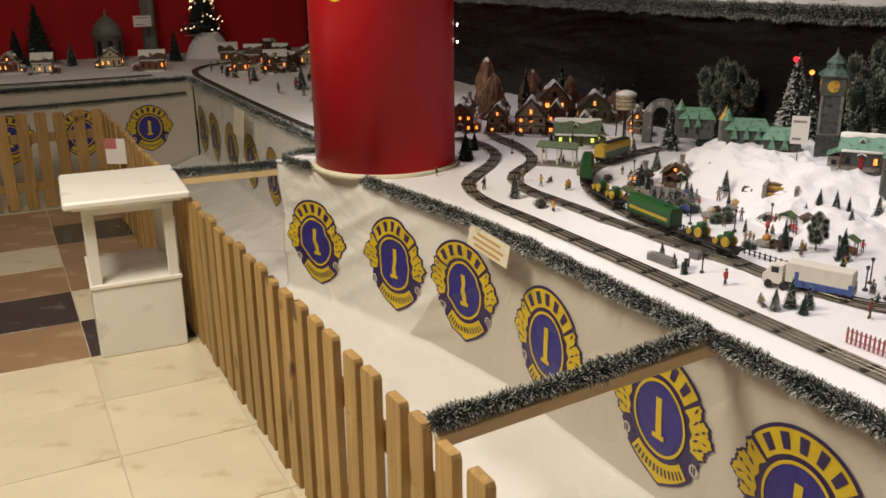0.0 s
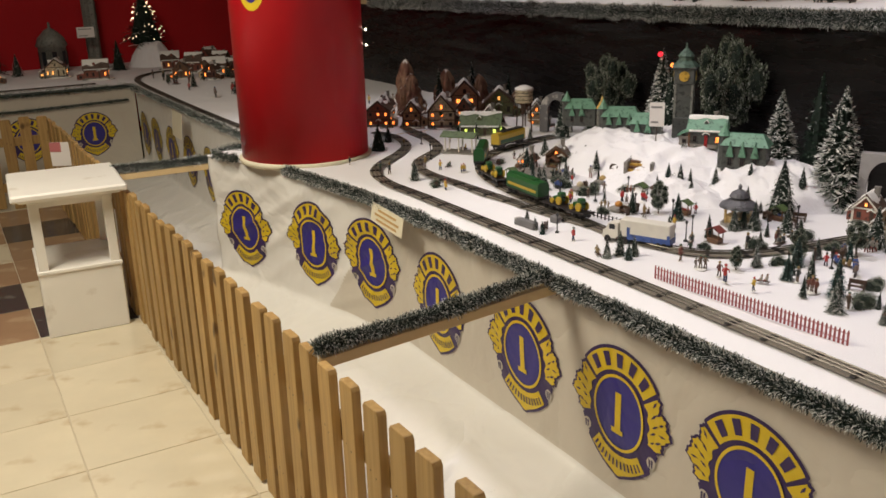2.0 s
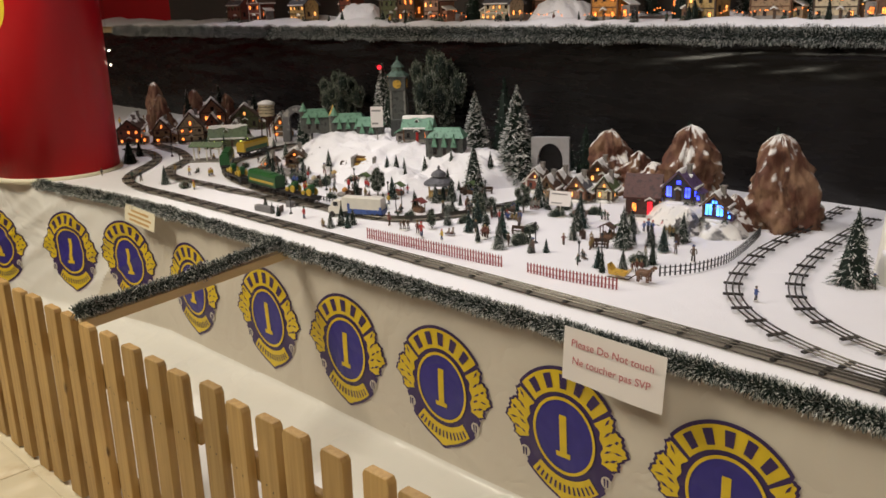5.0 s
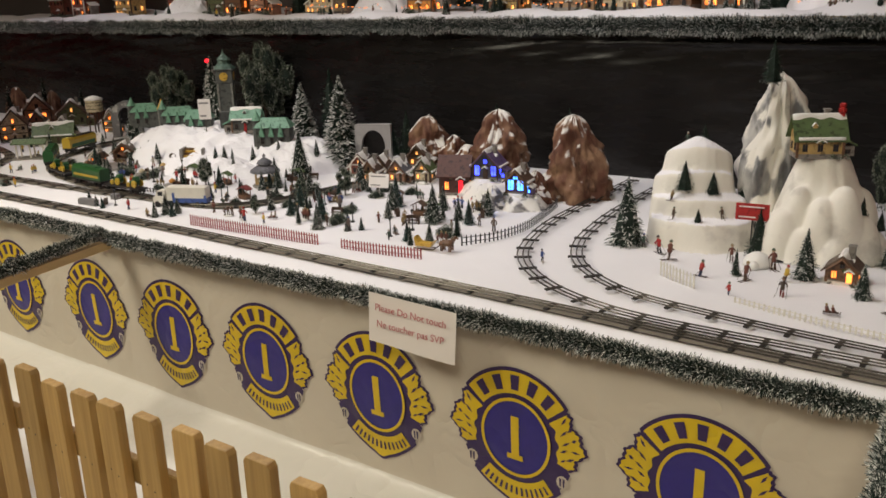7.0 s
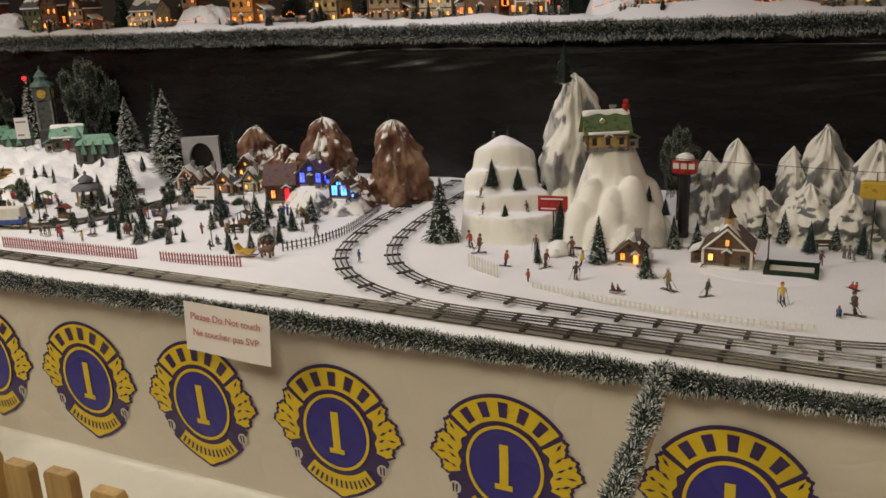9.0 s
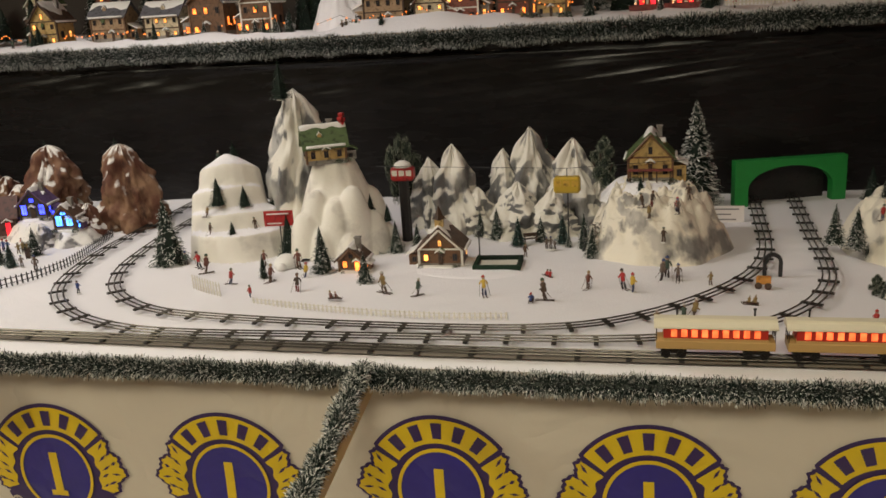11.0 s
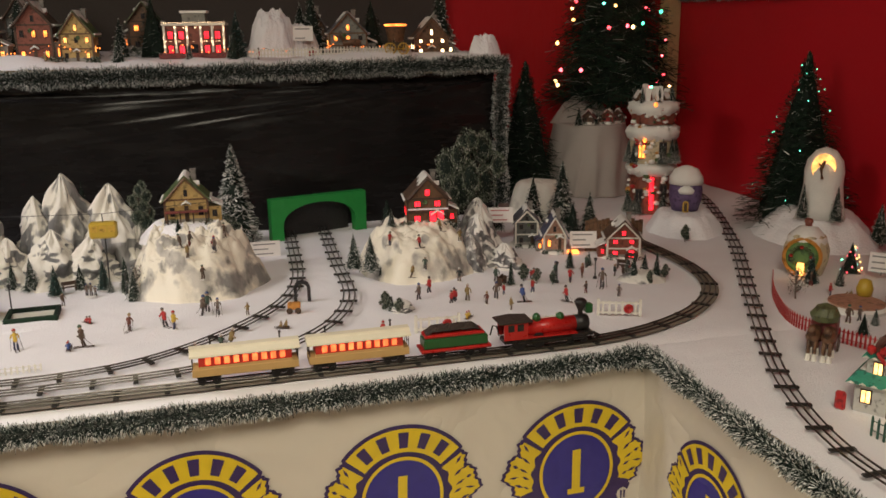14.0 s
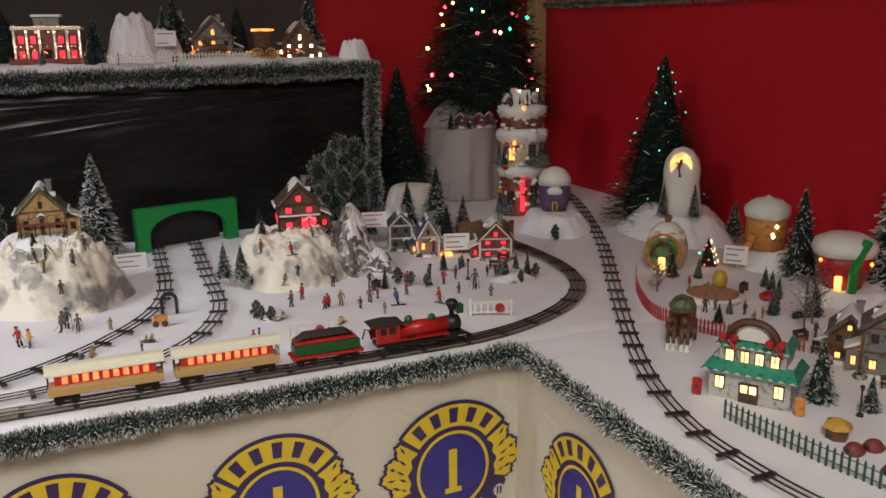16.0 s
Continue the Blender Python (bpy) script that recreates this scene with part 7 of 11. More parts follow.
card(2.586, 2.754, TOP + 0.190, 0.060, 0.10, -50, "white card with a dark tree drawing on a stick", 2, tilt=0)
bm = bmesh.new()
tube(bm, [(2.588, 2.757, TOP + 0.05), (2.588, 2.757, TOP + 0.205)], 0.0018, 6)
tagged(part("card_stick", bm, MAT["dark_wood"]), "thin dark stick holding the white card", "stick")
bushy(3, 3.00, 3.56, 0.40, TOP + 0.02, 0.62)
bushy(3, 3.02, 2.79, 0.52, TOP + 0.03, 0.52, "large dark rounded model tree with frosted clumps")
pine("flocked", 2.92, 3.08, 0.44, TOP + 0.05, 0.85)
pine("frosted", 2.88, 2.98, 0.34, TOP + 0.08, 0.85)
pine("dark", 2.98, 3.62, 0.22)
for x, y, z, mat, r in ((2.90, 3.08, TOP + 0.455, "red_glow", 0.011), (2.88, 2.98, TOP + 0.415, "orange", 0.010)):
    bm = bmesh.new()
    lathe(bm, [(0.002, -r), (r * 0.8, -r * 0.55), (r, 0), (r * 0.8, r * 0.55), (0.002, r)], 10)
    o = tagged(part("star_lamp", bm, MAT[mat]), "small glowing coloured lamp at the tree top", "lamp")
    o.matrix_world = pose(x, y, z)
pine("flocked", 2.845, 2.345, 0.38, TOP, 1.0)
pine("dark", 2.97, 2.27, 0.44, TOP, 0.75)
pine("flocked", 2.74, 2.00, 0.435, TOP, 1.02, "tall white-flocked model pine behind the gazebo")
pine("frosted", 2.48, 2.02, 0.215)
for x, y, h in ((2.36, 2.86, 0.085), (2.44, 2.74, 0.07), (2.42, 2.68, 0.06), (2.40, 2.42, 0.10), (2.50, 2.34, 0.09), (2.55, 2.22, 0.12), (2.62, 2.05, 0.12), (2.56, 2.50, 0.06)):
    pine("frosted", x, y, h, TOP + 0.035, 0.9)

# terrace steps and stalls below the castle
ob = base("model_steps", pose(2.42, 2.66, TOP + 0.045, 0, 0, -55), "brown model garden steps edged with gold", "model steps")
for k in range(5):
    bm = bmesh.new()
    box(bm, -0.045, 0.045, -0.04 + 0.014 * k, 0.04, 0.009 * k, 0.009 * (k + 1), bevel=0.001)
    part("step", bm, MAT["gold" if k % 2 else "brown_wall"], ob)
for s in (-1, 1):
    bm = bmesh.new()
    box(bm, s * 0.052 - 0.007, s * 0.052 + 0.007, -0.04, 0.045, 0, 0.05, bevel=0.002)
    part("cheek_wall", bm, MAT["stone_base"], ob)
house(pose(2.36, 3.12, TOP + 0.01, 0, 0, -50), 0.09, 0.07, 0.05, 0.035, "brown_wall", "brown_roof", "tiny brown lit market stall under a tree", "orange", 2, 1, 0.4, seed=11)
ob = base("model_terrace", pose(2.22, 3.02, TOP, 0, 0, -65), "low stone model terrace with little fence", "model terrace")
bm = bmesh.new()
lathe(bm, [(0.13, 0.0), (0.13, 0.012), (0.122, 0.014), (0.02, 0.014)], 28, squash=0.6, wobble=0.02)
part("slab", bm, MAT["stone_base"], ob)
for k in range(14):
    a = 2 * math.pi * k / 14
    bm = bmesh.new()
    box(bm, -0.002, 0.002, -0.002, 0.002, 0.013, 0.034)
    o = part("post", bm, MAT["dark_wood"], ob)
    o.matrix_basis = pose(0.122 * math.cos(a), 0.073 * math.sin(a), 0)
house(pose(2.27, 3.22, TOP, 0, 0, -60), 0.06, 0.05, 0.035, 0.025, "brick_wall", "brown_roof", "tiny brick model kiosk with lit window", "orange", 2, 1, 0.6, seed=12)

# gazebo
ob = base("model_gazebo", pose(2.28, 2.03, TOP), "tan model gazebo with a two-tiered slate roof", "model gazebo")
bm = bmesh.new()
lathe(bm, [(0.056, 0), (0.056, 0.010), (0.05, 0.012)], 8)
part("deck", bm, MAT["stone_base"], ob)
for k in range(8):
    a = math.pi * (k + 0.5) / 4
    bm = bmesh.new()
    tube(bm, [(0.044 * math.cos(a), 0.044 * math.sin(a), 0.01), (0.044 * math.cos(a), 0.044 * math.sin(a), 0.066)], 0.0035, 6)
    part("column", bm, MAT["yellow_wall"], ob)
bm = bmesh.new()
lathe(bm, [(0.040, 0.012), (0.040, 0.034), (0.036, 0.034)], 8)
part("parapet", bm, MAT["yellow_wall"], ob)
bm = bmesh.new()
lathe(bm, [(0.064, 0.064), (0.060, 0.074), (0.034, 0.090), (0.028, 0.091)], 16)
part("lower_roof", bm, MAT["grey_roof"], ob)
bm = bmesh.new()
lathe(bm, [(0.026, 0.090), (0.026, 0.097), (0.034, 0.099), (0.026, 0.112), (0.010, 0.122), (0.004, 0.124), (0.007, 0.132), (0.001, 0.142)], 16)
part("cupola", bm, MAT["grey_roof"], ob)

# toy lorry
ob = base("toy_lorry", pose(1.862, 2.045, TOP + 0.001, 0, 0, 114) @ Matrix.Diagonal((1.22, 1.3, 1.45, 1)), "white and blue toy articulated lorry parked by the track", "toy lorry")
bm = bmesh.new()
box(bm, -0.085, 0.05, -0.017, 0.017, 0.018, 0.056, bevel=0.002)
part("trailer", bm, MAT["white_wall"], ob)
bm = bmesh.new()
box(bm, -0.087, 0.03, -0.0178, 0.0178, 0.013, 0.026, bevel=0.001)
part("blue_band", bm, MAT["blue_paint"], ob)
for y in (-0.0176, 0.0176):
    bm = bmesh.new()
    for x0, x1, z0, z1 in ((0.022, 0.030, 0.022, 0.040), (-0.086, -0.078, 0.022, 0.034)):
        box(bm, x0, x1, y - 0.0005, y + 0.0005, z0, z1)
    part("stripe", bm, MAT["blue_paint"], ob)
bm = bmesh.new()
prism(bm, [(0.056, 0.010), (0.098, 0.010), (0.098, 0.026), (0.090, 0.030), (0.082, 0.044), (0.056, 0.046)], -0.016, 0.016)
bmesh.ops.recalc_face_normals(bm, faces=bm.faces)
part("cab", bm, MAT["white_wall"], ob)
bm = bmesh.new()
box(bm, 0.064, 0.080, -0.0166, 0.0166, 0.031, 0.042)
part("cab_window", bm, MAT["black_pane"], ob)
for x in (0.084, 0.052, 0.036, -0.055, -0.072):
    for y in (-0.016, 0.016):
        wheel(ob, x, y, 0.0085, 0.0080)

# red fence, trees and clutter of the near village
mini_fence([(1.686, 1.79), (1.700, 1.56), (1.715, 1.32), (1.722, 1.20)], 0.040, "faded_red", "faded red model picket fence beside the track")
mini_fence([(1.728, 1.11), (1.742, 0.98), (1.770, 0.82)], 0.036, "faded_red", "short faded red model fence by the sleigh")
mini_fence([(1.99, 3.05), (1.975, 2.75), (1.955, 2.45), (1.975, 2.2)], 0.022, "iron", "low dark model fence inside the loop", 0.018)
mini_fence([(1.95, 0.80), (2.06, 0.735), (2.20, 0.715), (2.40, 0.745), (2.55, 0.78)], 0.034, "iron", "dark iron model fence beside the curved track", 0.016)
mini_fence([(1.985, 0.155), (1.95, 0.10), (1.91, 0.03)], 0.044, "white_wall", "white model picket fence on the ski field", 0.014)
mini_fence([(1.862, -0.09), (1.828, -0.25), (1.800, -0.395), (1.785, -0.525), (1.778, -0.66), (1.785, -0.80)], 0.020, "white_wall", "low white model picket fence inside the track", 0.013)
bm = bmesh.new()
lathe(bm, [(0.040, 0.0), (0.039, 0.012), (0.032, 0.026), (0.018, 0.036), (0.002, 0.040)], 18, wobble=0.02)
lathe(bm, [(0.016, 0.0), (0.016, 0.012), (0.010, 0.020), (0.001, 0.022)], 12, centre=(-0.040, 0, 0))
o = tagged(part("model_igloo", bm, MAT["glaze_snow"], smooth=True), "small white model igloo on the snow", "model igloo")
o.matrix_world = pose(2.207, -0.045, TOP)
for x, y, h, k in ((1.74, 2.00, 0.085, "frosted"), (1.73, 1.95, 0.065, "blue"), (1.77, 1.97, 0.07, "frosted"), (1.97, 1.42, 0.115, "blue"), (2.25, 1.30, 0.13, "blue"), (2.14, 1.05, 0.145, "frosted"), (2.21, 0.99, 0.085, "frosted"), (1.93, 1.20, 0.055, "blue"), (1.90, 0.98, 0.075, "blue"), (2.02, 1.60, 0.07, "slim"), (2.12, 1.80, 0.07, "frosted"), (2.34, 1.88, 0.10, "frosted"), (2.04, 0.88, 0.085, "slim"), (2.30, 1.12, 0.10, "frosted"), (2.10, 1.22, 0.08, "white"), (2.42, 1.62, 0.14, "frosted")):
    pine(k, x, y, h)
bushy(2, 1.93, 1.72, 0.075, width=1.0, label="small round dark green model bush")
bushy(2, 2.12, 1.66, 0.11)
bushy(0, 2.30, 1.60, 0.12)
bushy(1, 2.18, 2.30, 0.12, width=0.8)
for x, y in ((1.80, 2.40), (1.69, 2.42)):
    bm = bmesh.new()
    box(bm, -0.012, 0.012, -0.05 if x < 1.75 else -0.018, 0.05 if x < 1.75 else 0.018, 0, 0.026, bevel=0.003)
    o = tagged(part("model_stone_wall", bm, MAT["greyrock"]), "short dark model stone wall by the track", "model wall")
    o.matrix_world = pose(x, y, TOP, 0, 0, 6)

# ---- cottages, barn and blue-lit houses ----
mound("snow_batting", 2.86, 1.72, 0.20, 0.22, 0.05, "white snow bank under the cottages", "batting", "snow bank", plateau=0.5, seed=21)
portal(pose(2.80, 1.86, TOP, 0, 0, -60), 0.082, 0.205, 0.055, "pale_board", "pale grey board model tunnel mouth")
pine("dark", 2.92, 1.76, 0.26, width=0.9)
pine("dark", 2.98, 1.90, 0.20)
for x, y, w, wall_mat, roof, seed in ((2.64, 1.80, 0.08, "brick_wall", "brown_roof", 31), (2.64, 1.68, 0.07, "tan_wall", "brown_roof", 32), (2.60, 1.56, 0.075, "pink_wall", "grey_roof", 33), (2.80, 1.60, 0.085, "brown_wall", "brown_roof", 34), (2.66, 1.47, 0.07, "cream_wall", "green_roof", 38), (2.54, 1.66, 0.06, "tan_wall", "brown_roof", 39)):
    house(pose(x, y, TOP + (0.03 if x > 2.7 else 0.002), 0, 0, -72), w, 0.07, 0.058, 0.042, wall_mat, roof, "little glazed model cottage with snow on its roof", "warm", 2, 1, 0.8, seed=seed, group="cottages")
card(2.34, 1.46, TOP + 0.03, 0.085, 0.055, -75, "blank white card on a stand before the cottages", 2)
bm = bmesh.new()
lathe(bm, [(0.022, 0), (0.022, 0.003), (0.003, 0.004), (0.0025, 0.045)], 12)
o = tagged(part("card_stand", bm, MAT["white_wall"]), "small white stand with a round foot", "stand")
o.matrix_world = pose(2.345, 1.46, TOP)
house(pose(2.53, 1.22, TOP, 0, 0, -65), 0.11, 0.10, 0.095, 0.06, "barn_wall", "barn_wall", "dark red model barn with glowing red doorway", "orange", 2, 1, 0, gable_front=False, door="red_glow", chim=False, seed=35)
spire("model_rock", 2.90, 1.62, 0.085, 0.245, "red-brown rock with a flat snowy crest", "rock", seed=11, blunt=0.78, turn=-80, jag=0.6, flare=0.10)
spire("model_rock", 2.90, 1.48, 0.080, 0.17, "red-brown rock shoulder streaked with snow", "rock", seed=13, blunt=0.4, jag=0.7, flare=0.5)
spire("model_rock", 2.86, 1.215, 0.105, 0.300, "tall tan rock with rounded snowy top", "rock", seed=15, blunt=0.70, squash=0.95, jag=0.62, lean=(0, 0.04), flare=0.22)
spire("model_rock", 2.82, 1.36, 0.085, 0.15, "low tan rock ridge joining the taller rocks", "rock", seed=14, blunt=0.4, jag=0.7, flare=0.6)
spire("model_rock", 2.72, 0.775, 0.096, 0.318, "tall red-brown rock with snowy flank", "rock", seed=17, blunt=0.66, squash=1.0, jag=0.6, lean=(0, 0.10), flare=0.28)
spire("model_rock", 2.60, 0.90, 0.060, 0.12, "low snowy rock shoulder at the tall rock's foot", "rock", seed=18, blunt=0.3, jag=0.7, flare=0.7)
mound("rock_terrace", 2.58, 1.06, 0.16, 0.16, 0.075, "grey rocky terrace with snow under the blue-lit houses", "snow_grey", "model rock", plateau=0.55, rough=0.12, seed=23)
house(pose(2.57, 1.09, TOP + 0.068, 0, 0, -78), 0.10, 0.08, 0.065, 0.05, "blue_wall", "purple", "small model house glowing with blue windows", "blue_glow", 3, 1, 0.3, seed=36, win=(0.018, 0.036))
mound("rock_terrace", 2.50, 0.90, 0.10, 0.10, 0.05, "small grey rocky terrace with snow", "snow_grey", "model rock", plateau=0.5, rough=0.12, seed=25)
house(pose(2.49, 0.91, TOP + 0.044, 0, 0, -80), 0.075, 0.06, 0.06, 0.035, "purple", "brown_roof", "tiny model house glowing pale blue", "cyan_glow", 2, 1, 0.6, seed=37, win=(0.022, 0.036), door=None)
for x, y, z in ((2.86, 1.235, 0.292), (2.72, 0.822, 0.310)):
    pine("dark", x, y, 0.038, TOP + z)
spire("model_rock", 2.42, 0.98, 0.06, 0.09, "small grey snow-streaked boulder", "greyrock", seed=19)

# sleigh
ob = base("model_sleigh", pose(1.87, 0.86, TOP, 0, 0, -80), "golden brown model sleigh with a pair of brown ponies", "model sleigh")
bm = bmesh.new()
prism(bm, [(-0.05, 0.012), (0.0, 0.010), (0.012, 0.030), (-0.008, 0.020), (-0.04, 0.022), (-0.055, 0.040)], -0.016, 0.016)
bmesh.ops.recalc_face_normals(bm, faces=bm.faces)
part("body", bm, MAT["gold"], ob)
for y in (-0.013, 0.013):
    bm = bmesh.new()
    tube(bm, [(-0.055, y, 0.003), (0.01, y, 0.003), (0.022, y, 0.012)], 0.0018, 5)
    part("runner", bm, MAT["dark_wood"], ob)
for y in (-0.010, 0.010):
    bm = bmesh.new()
    lathe(bm, [(0.003, -0.022), (0.008, -0.018), (0.0085, 0.014), (0.004, 0.02)], 10)
    bmesh.ops.transform(bm, matrix=pose(0.052, y, 0.026, 0, 90, 0), verts=bm.verts)
    for x in (0.036, 0.041, 0.064, 0.069):
        tube(bm, [(x, y, 0.022), (x, y, 0.001)], 0.0022, 5)
    tube(bm, [(0.068, y, 0.03), (0.078, y, 0.044), (0.086, y, 0.040)], 0.0042, 6)
    part("pony", bm, MAT["brown_wall"], ob)

# ---- ski hills ----
def ski_hill():
    """A block of plaster cut into curling terraces, white on the flats, cream on the faces."""
    ob = base("model_ski_hill", pose(2.385, 0.175, TOP - 0.004, 0, 0, -78), "cream plaster model ski hill with white terraced slopes", "model hill")
    bm = bmesh.new()
    n, m = 110, 110
    TIERS = ((-0.012, 0.0, 0.170, 0.150, 0.088, 0.014, 1), (-0.026, 0.030, 0.148, 0.115, 0.050, 0.040, 2), (-0.048, 0.052, 0.122, 0.090, 0.054, 0.022, 3), (-0.036, 0.066, 0.104, 0.074, 0.058, 0.014, 4))

    def height(x, y):
        h = 0.0
        for cx, cy, rx, ry, step, slope, k in TIERS:
            a = math.atan2((y - cy) / ry, (x - cx) / rx)
            r = math.hypot((x - cx) / rx, (y - cy) / ry)
            r *= 1 + 0.13 * noise.noise((math.cos(a) * 1.4 + k * 7, math.sin(a) * 1.4, k)) + 0.03 * noise.noise((math.cos(a) * 5, math.sin(a) * 5, k))
            h += step / (1 + math.exp(-(1 - r) * rx * 420)) + slope * max(0.0, 1 - r)
        return h + 0.0025 * noise.noise((x * 38, y * 38, 1)) * min(1, h * 30)

    rows = [[bm.verts.new((x, y, max(0.0, height(x, y)))) for y in (-0.18 + 0.36 * j / m for j in range(m + 1))] for x in (-0.19 + 0.38 * i / n for i in range(n + 1))]
    for i in range(n):
        for j in range(m):
            q = (rows[i][j], rows[i + 1][j], rows[i + 1][j + 1], rows[i][j + 1])
            if max(v.co.z for v in q) > 0.003:
                bm.faces.new(q)
    bmesh.ops.delete(bm, geom=[v for v in bm.verts if not v.link_faces], context="VERTS")
    bmesh.ops.recalc_face_normals(bm, faces=bm.faces)
    bm.normal_update()
    for f in bm.faces:
        f.material_index = 1 if abs(f.normal.z) > 0.62 else 0
    part("slope", bm, [MAT["hillsnow"], MAT["batting"]], ob, smooth=True)
    return ob


def wax_mountain():
    """A steep plaster cone with rounded lobes leaning against its foot, as if poured."""
    ob = base("model_mountain", pose(2.43, -0.15, TOP - 0.004, 0, 0, -82), "tall cream plaster model mountain with rounded lobes at its foot", "model hill")
    bm = bmesh.new()
    LOBES = ((-0.085, -0.105, 0.060, 0.150), (-0.030, -0.120, 0.058, 0.105), (0.015, -0.105, 0.056, 0.190), (0.070, -0.090, 0.060, 0.225), (0.115, -0.060, 0.062, 0.140), (-0.120, -0.045, 0.060, 0.120), (0.055, -0.130, 0.050, 0.085), (0.145, -0.02, 0.05, 0.09), (-0.05, -0.085, 0.05, 0.215), (0.10, 0.02, 0.07, 0.20))
    n = 120

    def height(x, y):
        r = math.hypot(x / 0.165, (y - 0.01) / 0.150)
        a = math.atan2(y, x)
        r *= 1 + 0.07 * noise.noise((math.cos(a) * 2.2, math.sin(a) * 2.2, 4))
        q = max(0.0, (r - 0.36) / 0.64)
        h = 0.300 * (1 - q ** 1.25) if q < 1 else 0.0
        h += 0.006 * noise.noise((math.cos(a) * 5, math.sin(a) * 5, 9)) * min(1, q * 3)
        for cx, cy, cr, ch in LOBES:
            d = math.hypot((x - cx) / cr, (y - cy) / (cr * 0.9))
            if d < 1:
                top = ch * (1 - d ** 2.6) ** 0.55
                h = max(h, top) + 0.006 * math.exp(-abs(h - top) * 60)
        return h

    rows = [[bm.verts.new((x, y, max(0.0, height(x, y)))) for y in (-0.20 + 0.40 * j / n for j in range(n + 1))] for x in (-0.22 + 0.44 * i / n for i in range(n + 1))]
    for i in range(n):
        for j in range(n):
            q = (rows[i][j], rows[i + 1][j], rows[i + 1][j + 1], rows[i][j + 1])
            if max(v.co.z for v in q) > 0.002:
                bm.faces.new(q)
    bmesh.ops.delete(bm, geom=[v for v in bm.verts if not v.link_faces], context="VERTS")
    for _ in range(2):
        bmesh.ops.smooth_vert(bm, verts=bm.verts, factor=0.5, use_axis_z=True)
    bmesh.ops.recalc_face_normals(bm, faces=bm.faces)
    part("slope", bm, MAT["hillsnow"], ob, smooth=True)
    return ob


SKI_HILL = ski_hill()
WAX = wax_mountain()
for x, y, h in ((2.335, 0.225, 0.095), (2.36, 0.145, 0.072), (2.45, 0.075, 0.095), (2.465, 0.215, 0.062), (2.27, 0.155, 0.045), (2.47, 0.27, 0.04)):
    pine("dark", x, y, h, rest_on(SKI_HILL, x, y), 1.15, "tiny plain dark green cone tree on the ski hill")
pine("dark", 2.39, -0.275, 0.06, rest_on(WAX, 2.39, -0.275) - 0.004, 0.9, "tiny plain dark green cone tree on the mountain")
spire("model_rock", 2.55, 0.015, 0.140, 0.505, "tall snow-streaked rock behind the chalet mountain", "rocksnow", seed=33, blunt=0.58, cap=True, jag=0.5)
pine("dark", 2.46, 0.02, 0.13, TOP + 0.49, 0.9, "dark green tree clinging to the rock top")
house(pose(2.41, -0.130, TOP + 0.292, 0, 0, -62), 0.125, 0.080, 0.06, 0.05, "yellow_wall", "green_roof", "yellow model chalet with green roof on the mountain", "black_pane", 3, 1, 0.3, gable_front=False, foot=False, door=None, seed=41)
bm = bmesh.new()
for k, (dx, dz) in enumerate(((0.0, 0.0), (0.012, 0.010), (-0.008, 0.014), (0.004, 0.026))):
    box(bm, dx - 0.008, dx + 0.010, -0.008, 0.008, dz, dz + 0.012, bevel=0.002)
o = tagged(part("toy_sleigh", bm, MAT["red_paint"]), "tiny red sleigh ornament on the chalet roof", "ornament")
o.matrix_world = pose(2.44, -0.185, TOP + 0.402)
pine("dark", 2.30, -0.02, 0.15, width=0.9)
card(2.30, 0.005, TOP + 0.105, 0.095, 0.05, -82, "red printed card beside the ski hill", 2, "red_paint", 0, post=False, ink="paper")
bm = bmesh.new()
tube(bm, [(2.304, 0.005, TOP), (2.304, 0.005, TOP + 0.11)], 0.002, 6)
tagged(part("card_stick", bm, MAT["iron"]), "thin dark stick holding the red card", "stick")
pine("frosted", 2.22, 0.36, 0.225, width=1.0, label="dark frosted model pine beside the ski hill")
pine("frosted", 2.14, -0.19, 0.15)
pine("frosted", 2.05, -0.35, 0.10)
pine("slim", 2.09, -0.02, 0.08)
pine("frosted", 2.36, -0.36, 0.11)
pine("frosted", 2.36, -0.43, 0.10)
pine("dark", 2.42, -0.32, 0.06, TOP + 0.09)
house(pose(2.17, -0.28, TOP, 0, 0, -88), 0.075, 0.06, 0.045, 0.032, "brown_wall", "brown_roof", "tiny log model cabin with glowing orange doorway", "orange", 2, 1, 0.4, door="orange", seed=42, win=(0.012, 0.018))
bushy(3, 2.70, -0.300, 0.33, width=0.36)
ob = base("model_cable_car", pose(2.50, -0.36, TOP + 0.205, 0, 0, -90), "red and white model cable car cabin on a post", "model cable car")
bm = bmesh.new()
box(bm, -0.038, 0.038, -0.02, 0.02, 0, 0.045, bevel=0.006)
part("cabin", bm, MAT["red_paint"], ob)
for k in (-0.024, 0.0, 0.024):
    bm = bmesh.new()
    box(bm, k - 0.009, k + 0.009, -0.0212, -0.0195, 0.018, 0.036)
    part("window", bm, MAT["white_wall"], ob)
bm = bmesh.new()
lathe(bm, [(0.03, 0.045), (0.026, 0.056), (0.012, 0.064), (0.003, 0.066)], 12)
part("snow_cap", bm, MAT["glaze_snow"], ob, smooth=True)
bm = bmesh.new()
tube(bm, [(0, 0, 0), (0, 0, -0.205)], 0.018, 8)
part("post", bm, MAT["shade_and_post_black"], ob)
